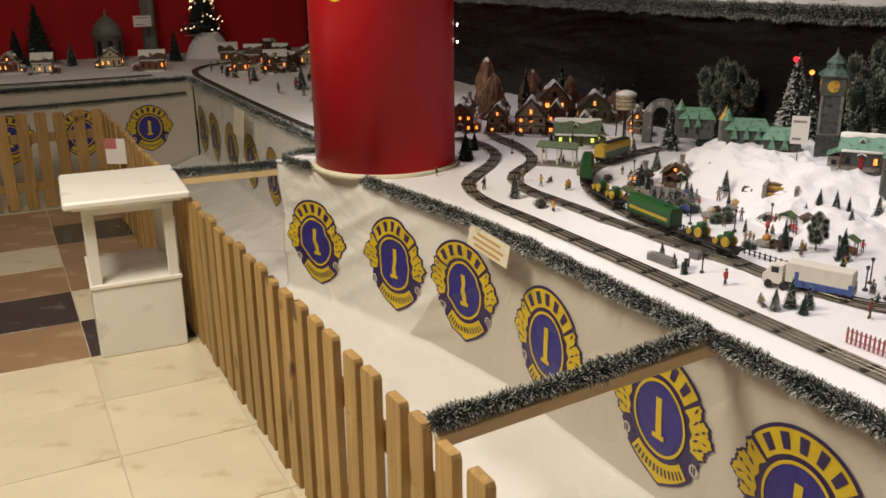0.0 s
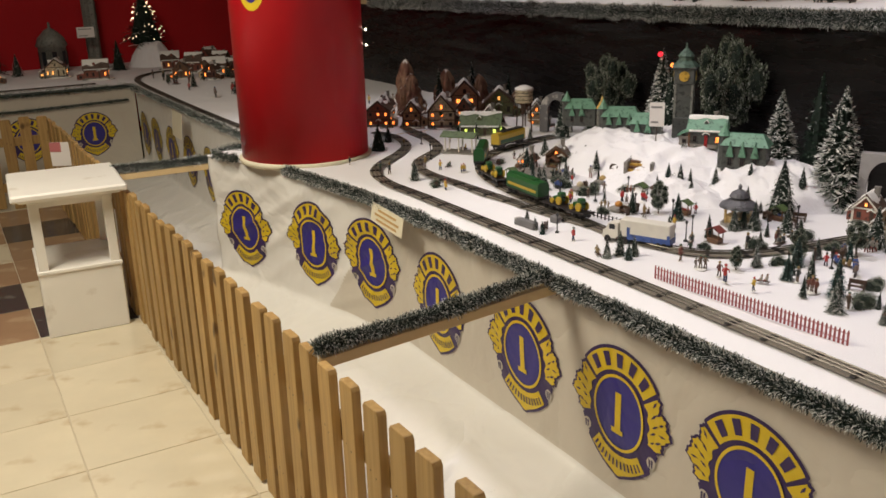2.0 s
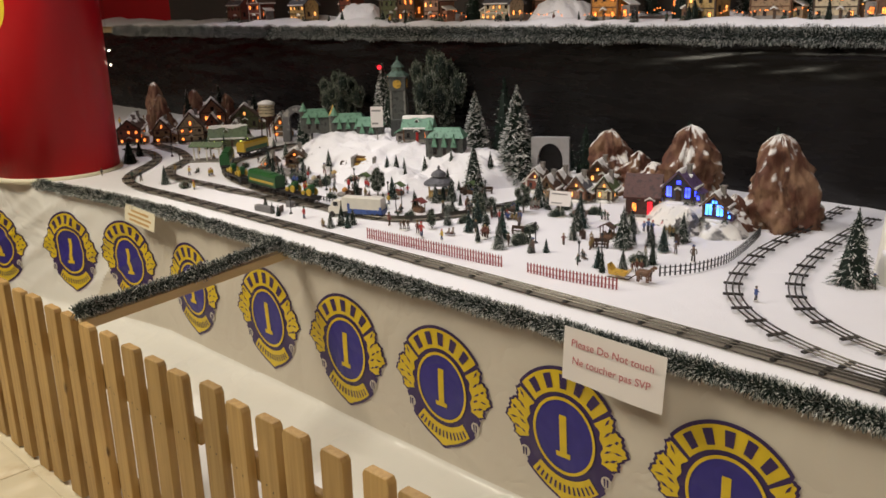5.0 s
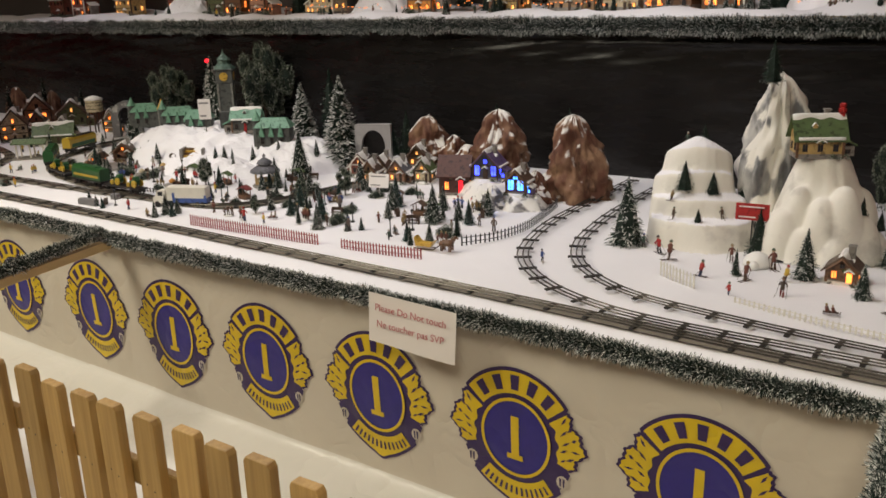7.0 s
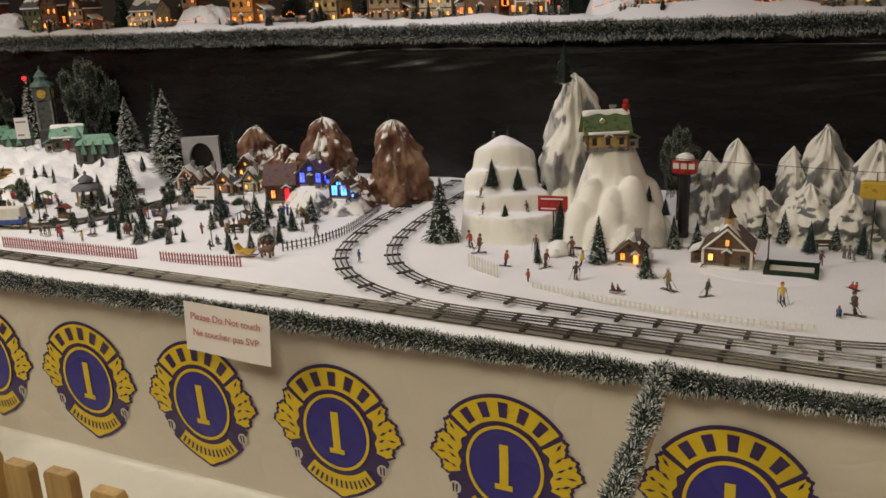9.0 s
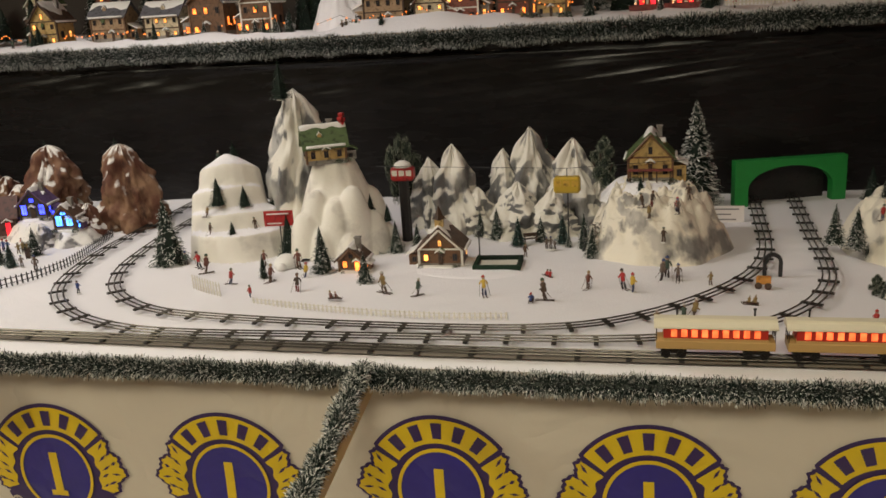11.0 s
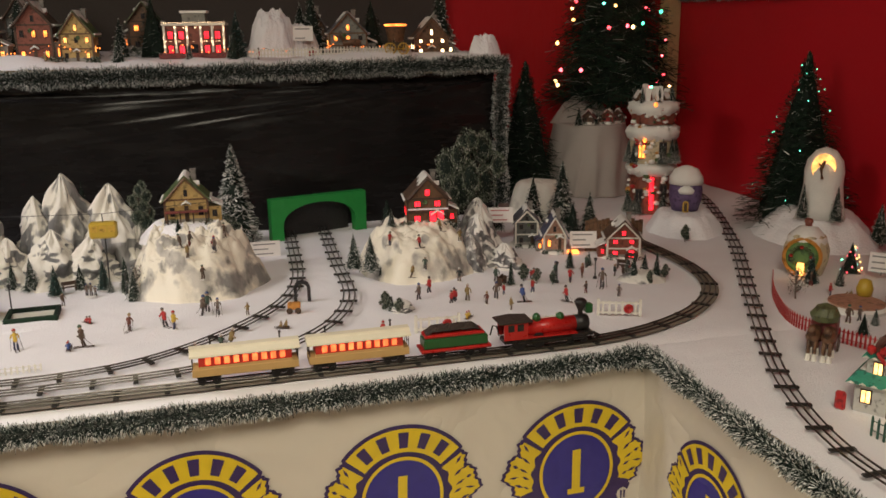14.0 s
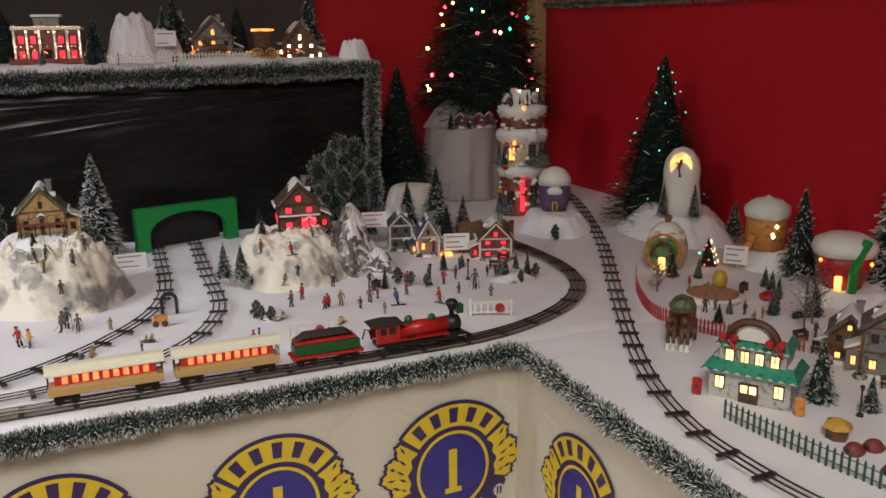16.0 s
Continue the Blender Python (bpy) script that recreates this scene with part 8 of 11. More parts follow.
for x, y, r, h, s in ((2.70, -0.40, 0.10, 0.24, 51), (2.68, -0.49, 0.125, 0.29, 52), (2.64, -0.58, 0.09, 0.15, 53), (2.74, -0.655, 0.10, 0.26, 54), (2.74, -0.75, 0.135, 0.33, 55), (2.68, -0.90, 0.13, 0.30, 56), (2.62, -0.72, 0.11, 0.17, 57), (2.60, -0.84, 0.10, 0.15, 58), (2.66, -0.98, 0.09, 0.17, 59)):
    spire("model_mountain_peak", x, y, r, h, "snowy grey model mountain peak", "rocksnow", seed=s, blunt=0.10, cap=True, squash=0.9, jag=0.6)
pine("dark", 2.80, -0.80, 0.30, width=0.5, label="slender dark frosted tree between the peaks")
ob = base("model_cable_car", pose(2.42, -0.90, TOP + 0.175, 0, 0, -92), "yellow model cable car cabin hanging on a line", "model cable car")
bm = bmesh.new()
box(bm, -0.04, 0.04, -0.018, 0.018, 0, 0.05, bevel=0.006)
part("cabin", bm, MAT["yellow_paint"], ob)
for k in (-0.026, 0.0, 0.026):
    bm = bmesh.new()
    box(bm, k - 0.010, k + 0.010, -0.0192, -0.0175, 0.022, 0.040)
    part("window", bm, MAT["gold"], ob)
bm = bmesh.new()
tube(bm, [(0, 0, 0.05), (0, 0, 0.075)], 0.0016, 5)
tube(bm, [(-0.62, 0.02, 0.085), (0, 0, 0.075), (0.35, 0.03, 0.09)], 0.0009, 5)
tube(bm, [(0, 0.012, 0), (0, 0.012, -0.175)], 0.0022, 6)
part("cable", bm, MAT["iron"], ob)

ob = house(pose(2.24, -0.54, TOP, 0, 0, -88), 0.13, 0.09, 0.062, 0.06, "brown_wall", "brown_roof", "brown timber model chapel with a yellow belfry", "warm", 3, 1, 0.55, chim=False, seed=43)
bm = bmesh.new()
box(bm, -0.012, 0.012, -0.042, -0.018, 0.112, 0.148, bevel=0.001)
bel = part("belfry", bm, MAT["yellow_wall"], ob)
bm = bmesh.new()
lathe(bm, [(0.022, 0.148), (0.012, 0.160), (0.001, 0.188)], 4, centre=(0, -0.03, 0))
part("belfry_roof", bm, MAT["dark_wood"], bel)
ob = base("model_skating_pond", pose(2.22, -0.71, TOP, 0, 0, -88), "small icy model pond in a dark green frame", "model pond")
bm = bmesh.new()
for x0, x1, y0, y1 in ((-0.07, 0.07, -0.055, -0.043), (-0.07, 0.07, 0.043, 0.055), (-0.07, -0.058, -0.043, 0.043), (0.058, 0.07, -0.043, 0.043)):
    box(bm, x0, x1, y0, y1, 0, 0.018, bevel=0.002)
part("frame", bm, MAT["pine_dark"], ob)
bm = bmesh.new()
box(bm, -0.058, 0.058, -0.043, 0.043, 0, 0.006)
part("ice", bm, MAT["white_wall"], ob)
street_lamp(2.30, -0.64, 0.085)
mound("snow_batting", 2.16, -0.62, 0.09, 0.20, 0.012, "thin white snow bank under the chapel", "batting", "snow bank", plateau=0.6, seed=41)
for x, y, h, k in ((2.55, -0.60, 0.09, "frosted"), (2.52, -0.66, 0.11, "frosted"), (2.44, -0.74, 0.10, "blue"), (2.46, -0.88, 0.10, "blue"), (2.40, -0.95, 0.12, "slim"), (2.34, -0.98, 0.09, "frosted")):
    pine(k, x, y, h)

# chalet hill
CHALET_HILL = mound("model_chalet_hill", 2.44, -1.155, 0.235, 0.225, 0.180, "cream and grey plaster model hill with skiers", "snow_hill", "model hill", plateau=0.40, rough=0.16, steep=1.9, seed=61, grain=7, puff=0.045)
mound("snow_batting", 2.50, -1.14, 0.14, 0.15, 0.055, "white snow cap on the chalet hill", "batting", "snow bank", z=TOP + 0.150, plateau=0.55, rough=0.05, seed=63)
house(pose(2.50, -1.15, TOP + 0.190, 0, 0, -92), 0.130, 0.095, 0.085, 0.068, "yellow_wall", "green_roof", "yellow model chalet with green roof and red balcony", "black_pane", 3, 1, 0.35, porch=True, seed=44)
pine("dark", 2.40, -1.12, 0.055, TOP + 0.175)
bushy(2, 2.66, -1.00, 0.20, TOP + 0.11, 0.8)
pine("flocked", 2.93, -1.31, 0.39, width=0.95, label="tall white-flocked model pine beside the green tunnel")
bushy(0, 2.86, -1.28, 0.14)
card(2.71, -1.40, TOP, 0.105, 0.055, -92, "white printed card before the tunnel", 3, post=False)

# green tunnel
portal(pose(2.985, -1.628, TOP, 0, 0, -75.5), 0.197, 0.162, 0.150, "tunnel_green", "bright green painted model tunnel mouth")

# cabin hill
CABIN_HILL = mound("model_cabin_hill", 2.44, -1.885, 0.235, 0.215, 0.142, "cream plaster model hill under the red-lit cabin", "snow_hill", "model hill", plateau=0.45, rough=0.15, steep=1.9, seed=71, grain=5, puff=0.025)
for x, y, r, h, s in ((2.42, -2.10, 0.10, 0.17, 72), (2.34, -2.05, 0.07, 0.12, 73), (2.54, -2.14, 0.11, 0.20, 74), (2.34, -2.17, 0.08, 0.08, 75)):
    spire("model_rock", x, y, r, h, "dark grey rock streaked with snow", "greyrock", seed=s, blunt=0.2)
cabin = house(pose(2.48, -1.935, TOP + 0.132, 0, 0, -98), 0.135, 0.095, 0.10, 0.068, "brown_wall", "brown_roof", "brown log model cabin glowing bright red inside", "red_glow", 2, 2, 0.5, seed=45, win=(0.018, 0.017), door="red_glow")
window(cabin, 0.031, 0.020, 0.046, 0.034, -0.0508, "red_glow")
bm = bmesh.new()
box(bm, -0.066, 0.070, -0.062, -0.046, 0.060, 0.064, bevel=0.001)
part("snowy_ledge", bm, MAT["batting"], cabin, "snow-covered ledge over the big window")
pine("frosted", 2.42, -1.80, 0.065, TOP + 0.145)
bushy(3, 2.78, -2.19, 0.42, TOP + 0.0, 0.58)
bushy(2, 2.72, -2.08, 0.26, TOP + 0.0, 0.7)
pine("dark", 2.98, -1.90, 0.13)
for x, y, h, z in ((2.36, -1.66, 0.12, 0.03), (2.28, -1.70, 0.12, 0.04), (2.62, -2.24, 0.12, 0.06)):
    pine("white" if x < 2.3 else "frosted", x, y, h, TOP + z)
mound("model_snow_rock", 3.08, -2.58, 0.11, 0.125, 0.150, "low rounded cream snow cap at the platform corner", "hillsnow", "model rock", plateau=0.55, rough=0.04, steep=2.2, seed=77)

# ---- lit cottages in the corner ----
ob = house(pose(2.46, -2.40, TOP, 0, 0, -106), 0.075, 0.075, 0.075, 0.062, "pink_wall", "blue_wall", "pinkish model shop with blue roof and orange windows", "orange", 2, 1, 0.2, seed=46)
bm = bmesh.new()
box(bm, 0.05, 0.085, -0.05, -0.02, 0.004, 0.012)
part("glowing_step", bm, MAT["orange"], ob)
house(pose(2.58, -2.34, TOP, 0, 0, -106), 0.08, 0.08, 0.10, 0.04, "darkgrey_wall", "grey_roof", "narrow dark model house with snowy sill", "black_pane", 2, 2, 0.4, seed=47)
house(pose(2.32, -2.60, TOP, 0, 0, -110), 0.11, 0.085, 0.08, 0.055, "brick_wall", "brown_roof", "red-lit model tavern with snowy gable", "red_glow", 2, 2, 0.7, seed=48, door="red_glow")
bm = bmesh.new()
for k in range(14):
    box(bm, -0.10 + 0.0145 * k, -0.0865 + 0.0145 * k, -0.005 - 0.001 * (k % 2), 0.005, 0, 0.115 + 0.004 * (k % 3))
o = tagged(part("model_board_wall", bm, MAT["brown_wall"]), "brown model board wall behind the tavern", "model wall")
o.matrix_world = pose(2.39, -2.60, TOP, 0, 0, -110)
card(2.56, -2.235, TOP + 0.085, 0.09, 0.055, -104, "white printed card with red writing bars", 3, ink="ink_red")
card(2.40, -2.49, TOP + 0.008, 0.095, 0.06, -106, "white printed card beside the blue-roofed shop", 3)
for x, y, h, k in ((2.90, -2.62, 0.26, "white"), (2.92, -2.50, 0.20, "frosted"), (2.72, -2.66, 0.16, "frosted"), (2.70, -2.58, 0.13, "dark"), (2.04, -2.50, 0.09, "frosted"), (2.08, -2.56, 0.08, "frosted"), (2.02, -2.57, 0.10, "slim"), (2.12, -2.52, 0.06, "white"), (2.30, -1.735, 0.05, "frosted"), (1.97, -1.70, 0.05, "frosted"), (1.70, -2.00, 0.055, "dark")):
    pine(k, x, y, h)
mound("rock_terrace", 2.05, -2.54, 0.07, 0.09, 0.03, "small snowy stone mound under little pines", "rocksnow", "model rock", plateau=0.4, seed=83)

# layered tower
ob = base("model_tiered_tower", pose(2.99, -3.07, TOP, 0, 0, -115) @ Matrix.Diagonal((0.95, 0.95, 1.06, 1)), "tall tiered model winter village tower thick with snow", "model tower")
for z, r, h, mat in ((0.0, 0.098, 0.19, "brick_wall"), (0.205, 0.105, 0.13, "cream_wall"), (0.36, 0.10, 0.07, "brick_wall")):
    bm = bmesh.new()
    lathe(bm, [(r * 0.96, z), (r * 0.98, z + h * 0.5), (r * 0.92, z + h)], 20, wobble=0.06, seed=int(z * 100))
    part("tier", bm, MAT[mat], ob)
    bm = bmesh.new()
    lathe(bm, [(r * 0.92, z + h - 0.040), (r * 1.04, z + h - 0.030), (r * 1.12, z + h - 0.008), (r * 1.06, z + h + 0.010), (r * 0.85, z + h + 0.020), (r * 0.4, z + h + 0.022)], 34, wobble=0.09, seed=int(z * 100) + 1)
    part("snow_ledge", bm, MAT["glaze_snow"], ob, "snow-covered ledge", smooth=True)
bm = bmesh.new()
box(bm, -0.009, 0.009, -0.106, -0.085, 0.02, 0.15, bevel=0.003)
part("doorway", bm, MAT["red_glow"], ob, "tall glowing red doorway")
for x, z, g in ((0.05, 0.07, "orange"), (-0.055, 0.05, "black_pane"), (-0.05, 0.23, "orange"), (0.04, 0.24, "black_pane")):
    window(ob, x, z, 0.026, 0.05, -0.092 if abs(x) > 0.045 else -0.102, g)
for k in range(9):
    a = k * 0.7
    rr = 0.055 + 0.02 * (k % 2)
    bm = bmesh.new()
    prism(bm, [(-0.014, 0.425), (0.014, 0.425), (0.014, 0.45 + 0.006 * (k % 3)), (0, 0.475 + 0.008 * (k % 4)), (-0.014, 0.45 + 0.006 * (k % 3))], -0.012, 0.012)
    bmesh.ops.recalc_face_normals(bm, faces=bm.faces)
    bmesh.ops.transform(bm, matrix=pose(rr * math.cos(a), rr * math.sin(a), 0, 0, 0, k * 40), verts=bm.verts)
    rh_ = part("rooftop_house", bm, MAT[("brick_wall", "orange_wall", "brown_wall")[k % 3]], ob)
    bm = bmesh.new()
    zz = 0.45 + 0.006 * (k % 3)
    top_ = 0.477 + 0.008 * (k % 4)
    prism(bm, [(-0.018, zz - 0.003), (0, top_), (0.018, zz - 0.003), (0.018, zz + 0.004), (0, top_ + 0.008), (-0.018, zz + 0.004)], -0.015, 0.015)
    bmesh.ops.recalc_face_normals(bm, faces=bm.faces)
    bmesh.ops.transform(bm, matrix=pose(rr * math.cos(a), rr * math.sin(a), 0, 0, 0, k * 40), verts=bm.verts)
    part("snow_roof", bm, MAT["glaze_snow"], rh_)
for k in range(22):
    rnd = random.Random(500 + k)
    a, z = radians(rnd.choice((rnd.uniform(-170, -108), rnd.uniform(-72, -10)))), rnd.choice((0.0, 0.0, 0.02, 0.205))
    o = new("ledge_tree", CROWNS[("white", "frosted", "white")[k % 3]][0])
    o.parent = ob
    e = rnd.uniform(0.05, 0.11)
    o.matrix_basis = pose(0.108 * math.cos(a), 0.108 * math.sin(a), z) @ Matrix.Diagonal((e, e, e, 1))
for k in range(110):
    rnd = random.Random(700 + k)
    a, z = radians(rnd.uniform(-175, -5)), rnd.uniform(0.03, 0.43)
    bm = bmesh.new()
    r = rnd.uniform(0.007, 0.016)
    lathe(bm, [(0.001, -r * 0.6), (r, -r * 0.3), (r * 0.9, r * 0.4), (0.001, r * 0.7)], 8, centre=(0.099 * math.cos(a), 0.099 * math.sin(a), z), wobble=0.15, seed=k)
    part("snow_clump" if k % 3 else "ornament", bm, MAT["glaze_snow" if k % 3 else ("red_paint", "orange_wall", "green_roof")[k % 9 // 3]], ob, smooth=True)
for k in range(7):
    a = 0.4 + k * 0.9
    o = new("rooftop_tree", CROWNS["white"][0])
    o.parent = ob
    o.matrix_basis = pose(0.085 * math.cos(a), 0.085 * math.sin(a), 0.42) @ Matrix.Diagonal((0.08, 0.08, 0.085, 1))
for x, z in ((-0.04, 0.30), (0.0, 0.44)):
    bm = bmesh.new()
    lathe(bm, [(0.001, -0.009), (0.008, -0.005), (0.009, 0.0), (0.006, 0.007), (0.001, 0.009)], 10, centre=(x, -0.112, z))
    part("lamp", bm, MAT["orange"], ob)

mound("snow_batting", 2.60, -3.01, 0.17, 0.15, 0.085, "white cloth-covered snow mound under the round house", "batting", "snow bank", plateau=0.6, seed=91)


def round_house(m, r, h, body, label, door="gold", snow=True):
    ob = base("model_round_house", m, label, "model house")
    bm = bmesh.new()
    lathe(bm, [(r * 0.80, 0), (r, h * 0.25), (r * 1.02, h * 0.5), (r * 0.85, h * 0.75)], 24, squash=0.85)
    part("body", bm, MAT[body], ob, smooth=True)
    bm = bmesh.new()
    lathe(bm, [(r * 1.06, h * 0.62), (r * 1.02, h * 0.78), (r * 0.72, h * 0.95), (r * 0.3, h * 1.02), (0.002, h * 1.04)], 24, wobble=0.04, squash=0.9)
    part("snow_roof", bm, MAT["glaze_snow"], ob, "thick rounded snow roof", smooth=True)
    bm = bmesh.new()
    n = 10
    pts = [(-r * 0.18, 0)] + [(-r * 0.18 * math.cos(math.pi * i / n), h * 0.20 + r * 0.18 * math.sin(math.pi * i / n)) for i in range(n + 1)] + [(r * 0.18, 0)]
    prism(bm, pts, -r * 0.93, -r * 0.7)
    bmesh.ops.recalc_face_normals(bm, faces=bm.faces)
    dr_ = part("door", bm, MAT[door], ob, "small arched golden door frame")
    bm = bmesh.new()
    box(bm, -r * 0.09, r * 0.09, -r * 0.95, -r * 0.90, h * 0.03, h * 0.22)
    part("door_leaf", bm, MAT["dark_wood"], dr_)
    bm = bmesh.new()
    lathe(bm, [(r * 0.55, h * 0.42), (r * 0.62, h * 0.5), (r * 0.4, h * 0.62)], 16, centre=(0, -r * 0.45, 0), squash=0.9)
    part("brow", bm, MAT["glaze_snow"], ob, smooth=True)
    return ob


round_house(pose(2.62, -3.02, TOP + 0.080, 0, 0, -118), 0.062, 0.17, "purple", "plum-coloured round model house with thick snow roof")
bushy(2, 2.44, -2.92, 0.07)

# lit cottages thronging the far end of the table
for k, (x, y, w) in enumerate(((1.93, 7.98, 0.13), (2.16, 8.42, 0.15), (2.13, 7.74, 0.12), (2.40, 8.38, 0.15), (2.42, 8.84, 0.16), (2.36, 7.96, 0.12))):
    house(pose(x, y, TOP, 0, 0, -25 - 9 * k), w, w * 0.8, w * 0.7, w * 0.5, ("brown_wall", "brick_wall", "barn_wall")[k % 3], "brown_roof", "brown lit model cottage at the far end of the table", "orange", 3, 1, 0.4, seed=400 + k, gable_front=k % 2 == 0)
for k, (x, y) in enumerate(((1.84, 7.82), (2.02, 8.14), (2.26, 7.70), (2.02, 7.62), (2.28, 8.22), (1.72, 7.60))):
    bushy(k % 3, x, y, 0.07 + 0.012 * (k % 3), width=0.9, label="small snow-dusted model bush by the far cottages")
for k, (x, y, h) in enumerate(((2.11, -2.20, 0.055), (2.15, -2.17, 0.060), (2.08, -2.24, 0.050), (1.94, -1.715, 0.055), (1.985, -1.685, 0.062), (1.99, -2.53, 0.050), (2.02, -2.60, 0.058))):
    bushy(k % 3, x, y, h, width=0.85, label="small snow-dusted model bush among the figures")
bushy(2, 1.40, -3.02, 0.075, width=0.8, label="small round dark green model bush")
pine("frosted", 1.55, -3.15, 0.085)

# draped table with lit tree in the corner
ob = base("draped_stand", pose(3.52, -3.02, TOP), "round stand draped in sheer white cloth", "draped stand")
bm = bmesh.new()


def drape(u, v):
    a = 2 * math.pi * u
    pull = a + 0.55 * v * (1 - 0.4 * v)
    fold = 0.5 - abs(noise.noise((math.cos(pull) * 2.6, math.sin(pull) * 2.6, v * 0.7)))
    r = 0.172 + 0.05 * v + 0.075 * v * fold * fold + 0.008 * v * math.sin(pull * 11)
    return (r * math.cos(a), r * math.sin(a), 0.33 * (1 - v) + 0.004)


sheet(bm, 160, 18, drape)
bmesh.ops.recalc_face_normals(bm, faces=bm.faces)
part("cloth", bm, MAT["gauze"], ob, "pleated sheer cloth", smooth=True)
bm = bmesh.new()
lathe(bm, [(0.172, 0.318), (0.172, 0.330), (0.165, 0.334), (0.02, 0.334)], 48)
part("stand_top", bm, MAT["gauze"], ob)
mound("snow_batting", 3.60, -3.02, 0.11, 0.16, 0.12, "white gauzy snow heap on the draped stand", "gauze", "snow bank", z=TOP + 0.332, plateau=0.3, rough=0.1, seed=95)
for k, (x, y, w) in enumerate(((3.42, -2.97, 0.045), (3.40, -3.06, 0.055), (3.42, -3.12, 0.045))):
    house(pose(x, y, TOP + 0.336, 0, 0, -120), w, 0.04, 0.038, 0.022, ("brown_wall", "red_paint", "red_roof")[k], "red_roof", "tiny snow-topped red model house on the draped stand", "black_pane", 2, 1, 0.7, chim=False, seed=480 + k, group="stand houses")
pine("frosted", 3.40, -2.91, 0.085, TOP + 0.336)
pine("frosted", 3.44, -3.02, 0.06, TOP + 0.336)


def bulb_material():
    m, n, l, b = nodes_of("coloured_bulbs")
    g = n.new("ShaderNodeNewGeometry")
    r = n.new("ShaderNodeValToRGB")
    r.color_ramp.interpolation = "CONSTANT"
    cols = [(1, 0.05, 0.08), (0.05, 1, 0.5), (1, 0.55, 0.15), (0.1, 0.9, 0.75), (1, 0.08, 0.12), (1, 0.62, 0.25)]
    while len(r.color_ramp.elements) < len(cols):
        r.color_ramp.elements.new(0.5)
    for i, (e, c) in enumerate(zip(r.color_ramp.elements, cols)):
        e.position, e.color = i / len(cols), (*c, 1)
    l.new(g.outputs["Random Per Island"], r.inputs[0])
    l.new(r.outputs[0], b.inputs["Emission Color"])
    b.inputs["Emission Strength"].default_value = 5
    return m


MAT["bulbs"] = bulb_material()
MAT["amber_glow"] = glow("amber_bulb", (1.0, 0.60, 0.20), 2.6)
MAT["pale_wall"] = paint("pale_grey_porcelain", (0.46, 0.45, 0.42), 0.15)
MAT["green_bulbs"] = glow("green_bulbs", (0.12, 0.9, 0.6), 2.2)
MAT["white_bulbs"] = glow("white_bulbs", (1.0, 0.68, 0.42), 5.0)
TALL = crown_mesh("pine_dark", 77, 120, 64, 0.26, 0.34, 0.18, 0.28, 0.0017, 12, frost=0.015, span=(0.07, 0.16))


def lit_tree(x, y, z, h, width, label, bulbs, count, size, seed, low=0.3, reach=0.25, crown=None):
    ob = base("christmas_tree", pose(x, y, z), label, "christmas tree")
    rnd = random.Random(seed)
    for name, me in (("trunk", TRUNK), ("crown", crown or TALL)):
        o = new(name, me)
        o.parent = ob
        o.matrix_basis = Matrix.Diagonal((h * width, h * width, h, 1))
    bm = bmesh.new()
    for _ in range(count):
        k = rnd.uniform(0, 0.95)
        a = rnd.uniform(0, 6.283)
        zz = h * (low + (0.97 - low) * k)
        r = h * width * reach * (1 - k) ** 0.85 * rnd.uniform(0.75, 1.0) + 0.01
        s = size * rnd.uniform(0.7, 1.3)
        lathe(bm, [(0.0006, -s), (s * 0.85, -s * 0.4), (s * 0.85, s * 0.4), (0.0006, s)], 6, centre=(r * math.cos(a), r * math.sin(a), zz))
    part("light_string", bm, MAT[bulbs], ob, "small glowing bulbs")
    return ob


lit_tree(3.66, -3.20, TOP, 1.62, 0.80, "dark christmas tree strung with coloured bulbs in the corner", "bulbs", 95, 0.0085, 5)
pine("soft", 3.50, -2.68, 0.64, TOP, 1.1, "tall plain dark fir beside the draped stand")
mound("snow_batting", 2.34, -3.40, 0.26, 0.22, 0.125, "white gauzy snow mound against the red wall", "batting", "snow bank", plateau=0.4, rough=0.1, seed=97)
lit_tree(2.50, -3.44, TOP + 0.03, 0.66, 1.15, "dark christmas tree with small green bulbs by the red wall", "green_bulbs", 30, 0.0026, 6, 0.15, 0.26, FINE)

# ---- side platform ----
ob = base("model_ice_grotto", pose(2.26, -3.36, TOP + 0.10, 0, 0, -135), "white snowy model grotto with a glowing round niche", "model grotto")
bm = bmesh.new()
lathe(bm, [(0.085, 0.0), (0.075, 0.05), (0.066, 0.12), (0.068, 0.17), (0.060, 0.21), (0.035, 0.245), (0.003, 0.257)], 24, wobble=0.03, squash=0.75)
part("shell", bm, MAT["glaze_snow"], ob, smooth=True)
bm = bmesh.new()
vs = [bm.verts.new((0.040 * math.cos(2 * math.pi * k / 24), -0.0545 + 0.0006 * k % 1, 0.190 + 0.048 * math.sin(2 * math.pi * k / 24))) for k in range(24)]
bm.faces.new(vs)
r = bmesh.ops.extrude_face_region(bm, geom=bm.faces[:])
bmesh.ops.translate(bm, verts=[v for v in r["geom"] if isinstance(v, bmesh.types.BMVert)], vec=(0, 0.03, 0))
bmesh.ops.recalc_face_normals(bm, faces=bm.faces)
part("niche", bm, glow("niche_lamp", (1.0, 0.46, 0.13), 1.5), ob, "warm glowing niche")
bm = bmesh.new()
tube(bm, [(0.0, -0.058, 0.150), (-0.006, -0.058, 0.185), (0.004, -0.058, 0.215)], 0.006, 6)
tube(bm, [(0.0, -0.058, 0.19), (-0.016, -0.058, 0.205)], 0.003, 5)
part("ornament", bm, MAT["brown_wall"], ob)
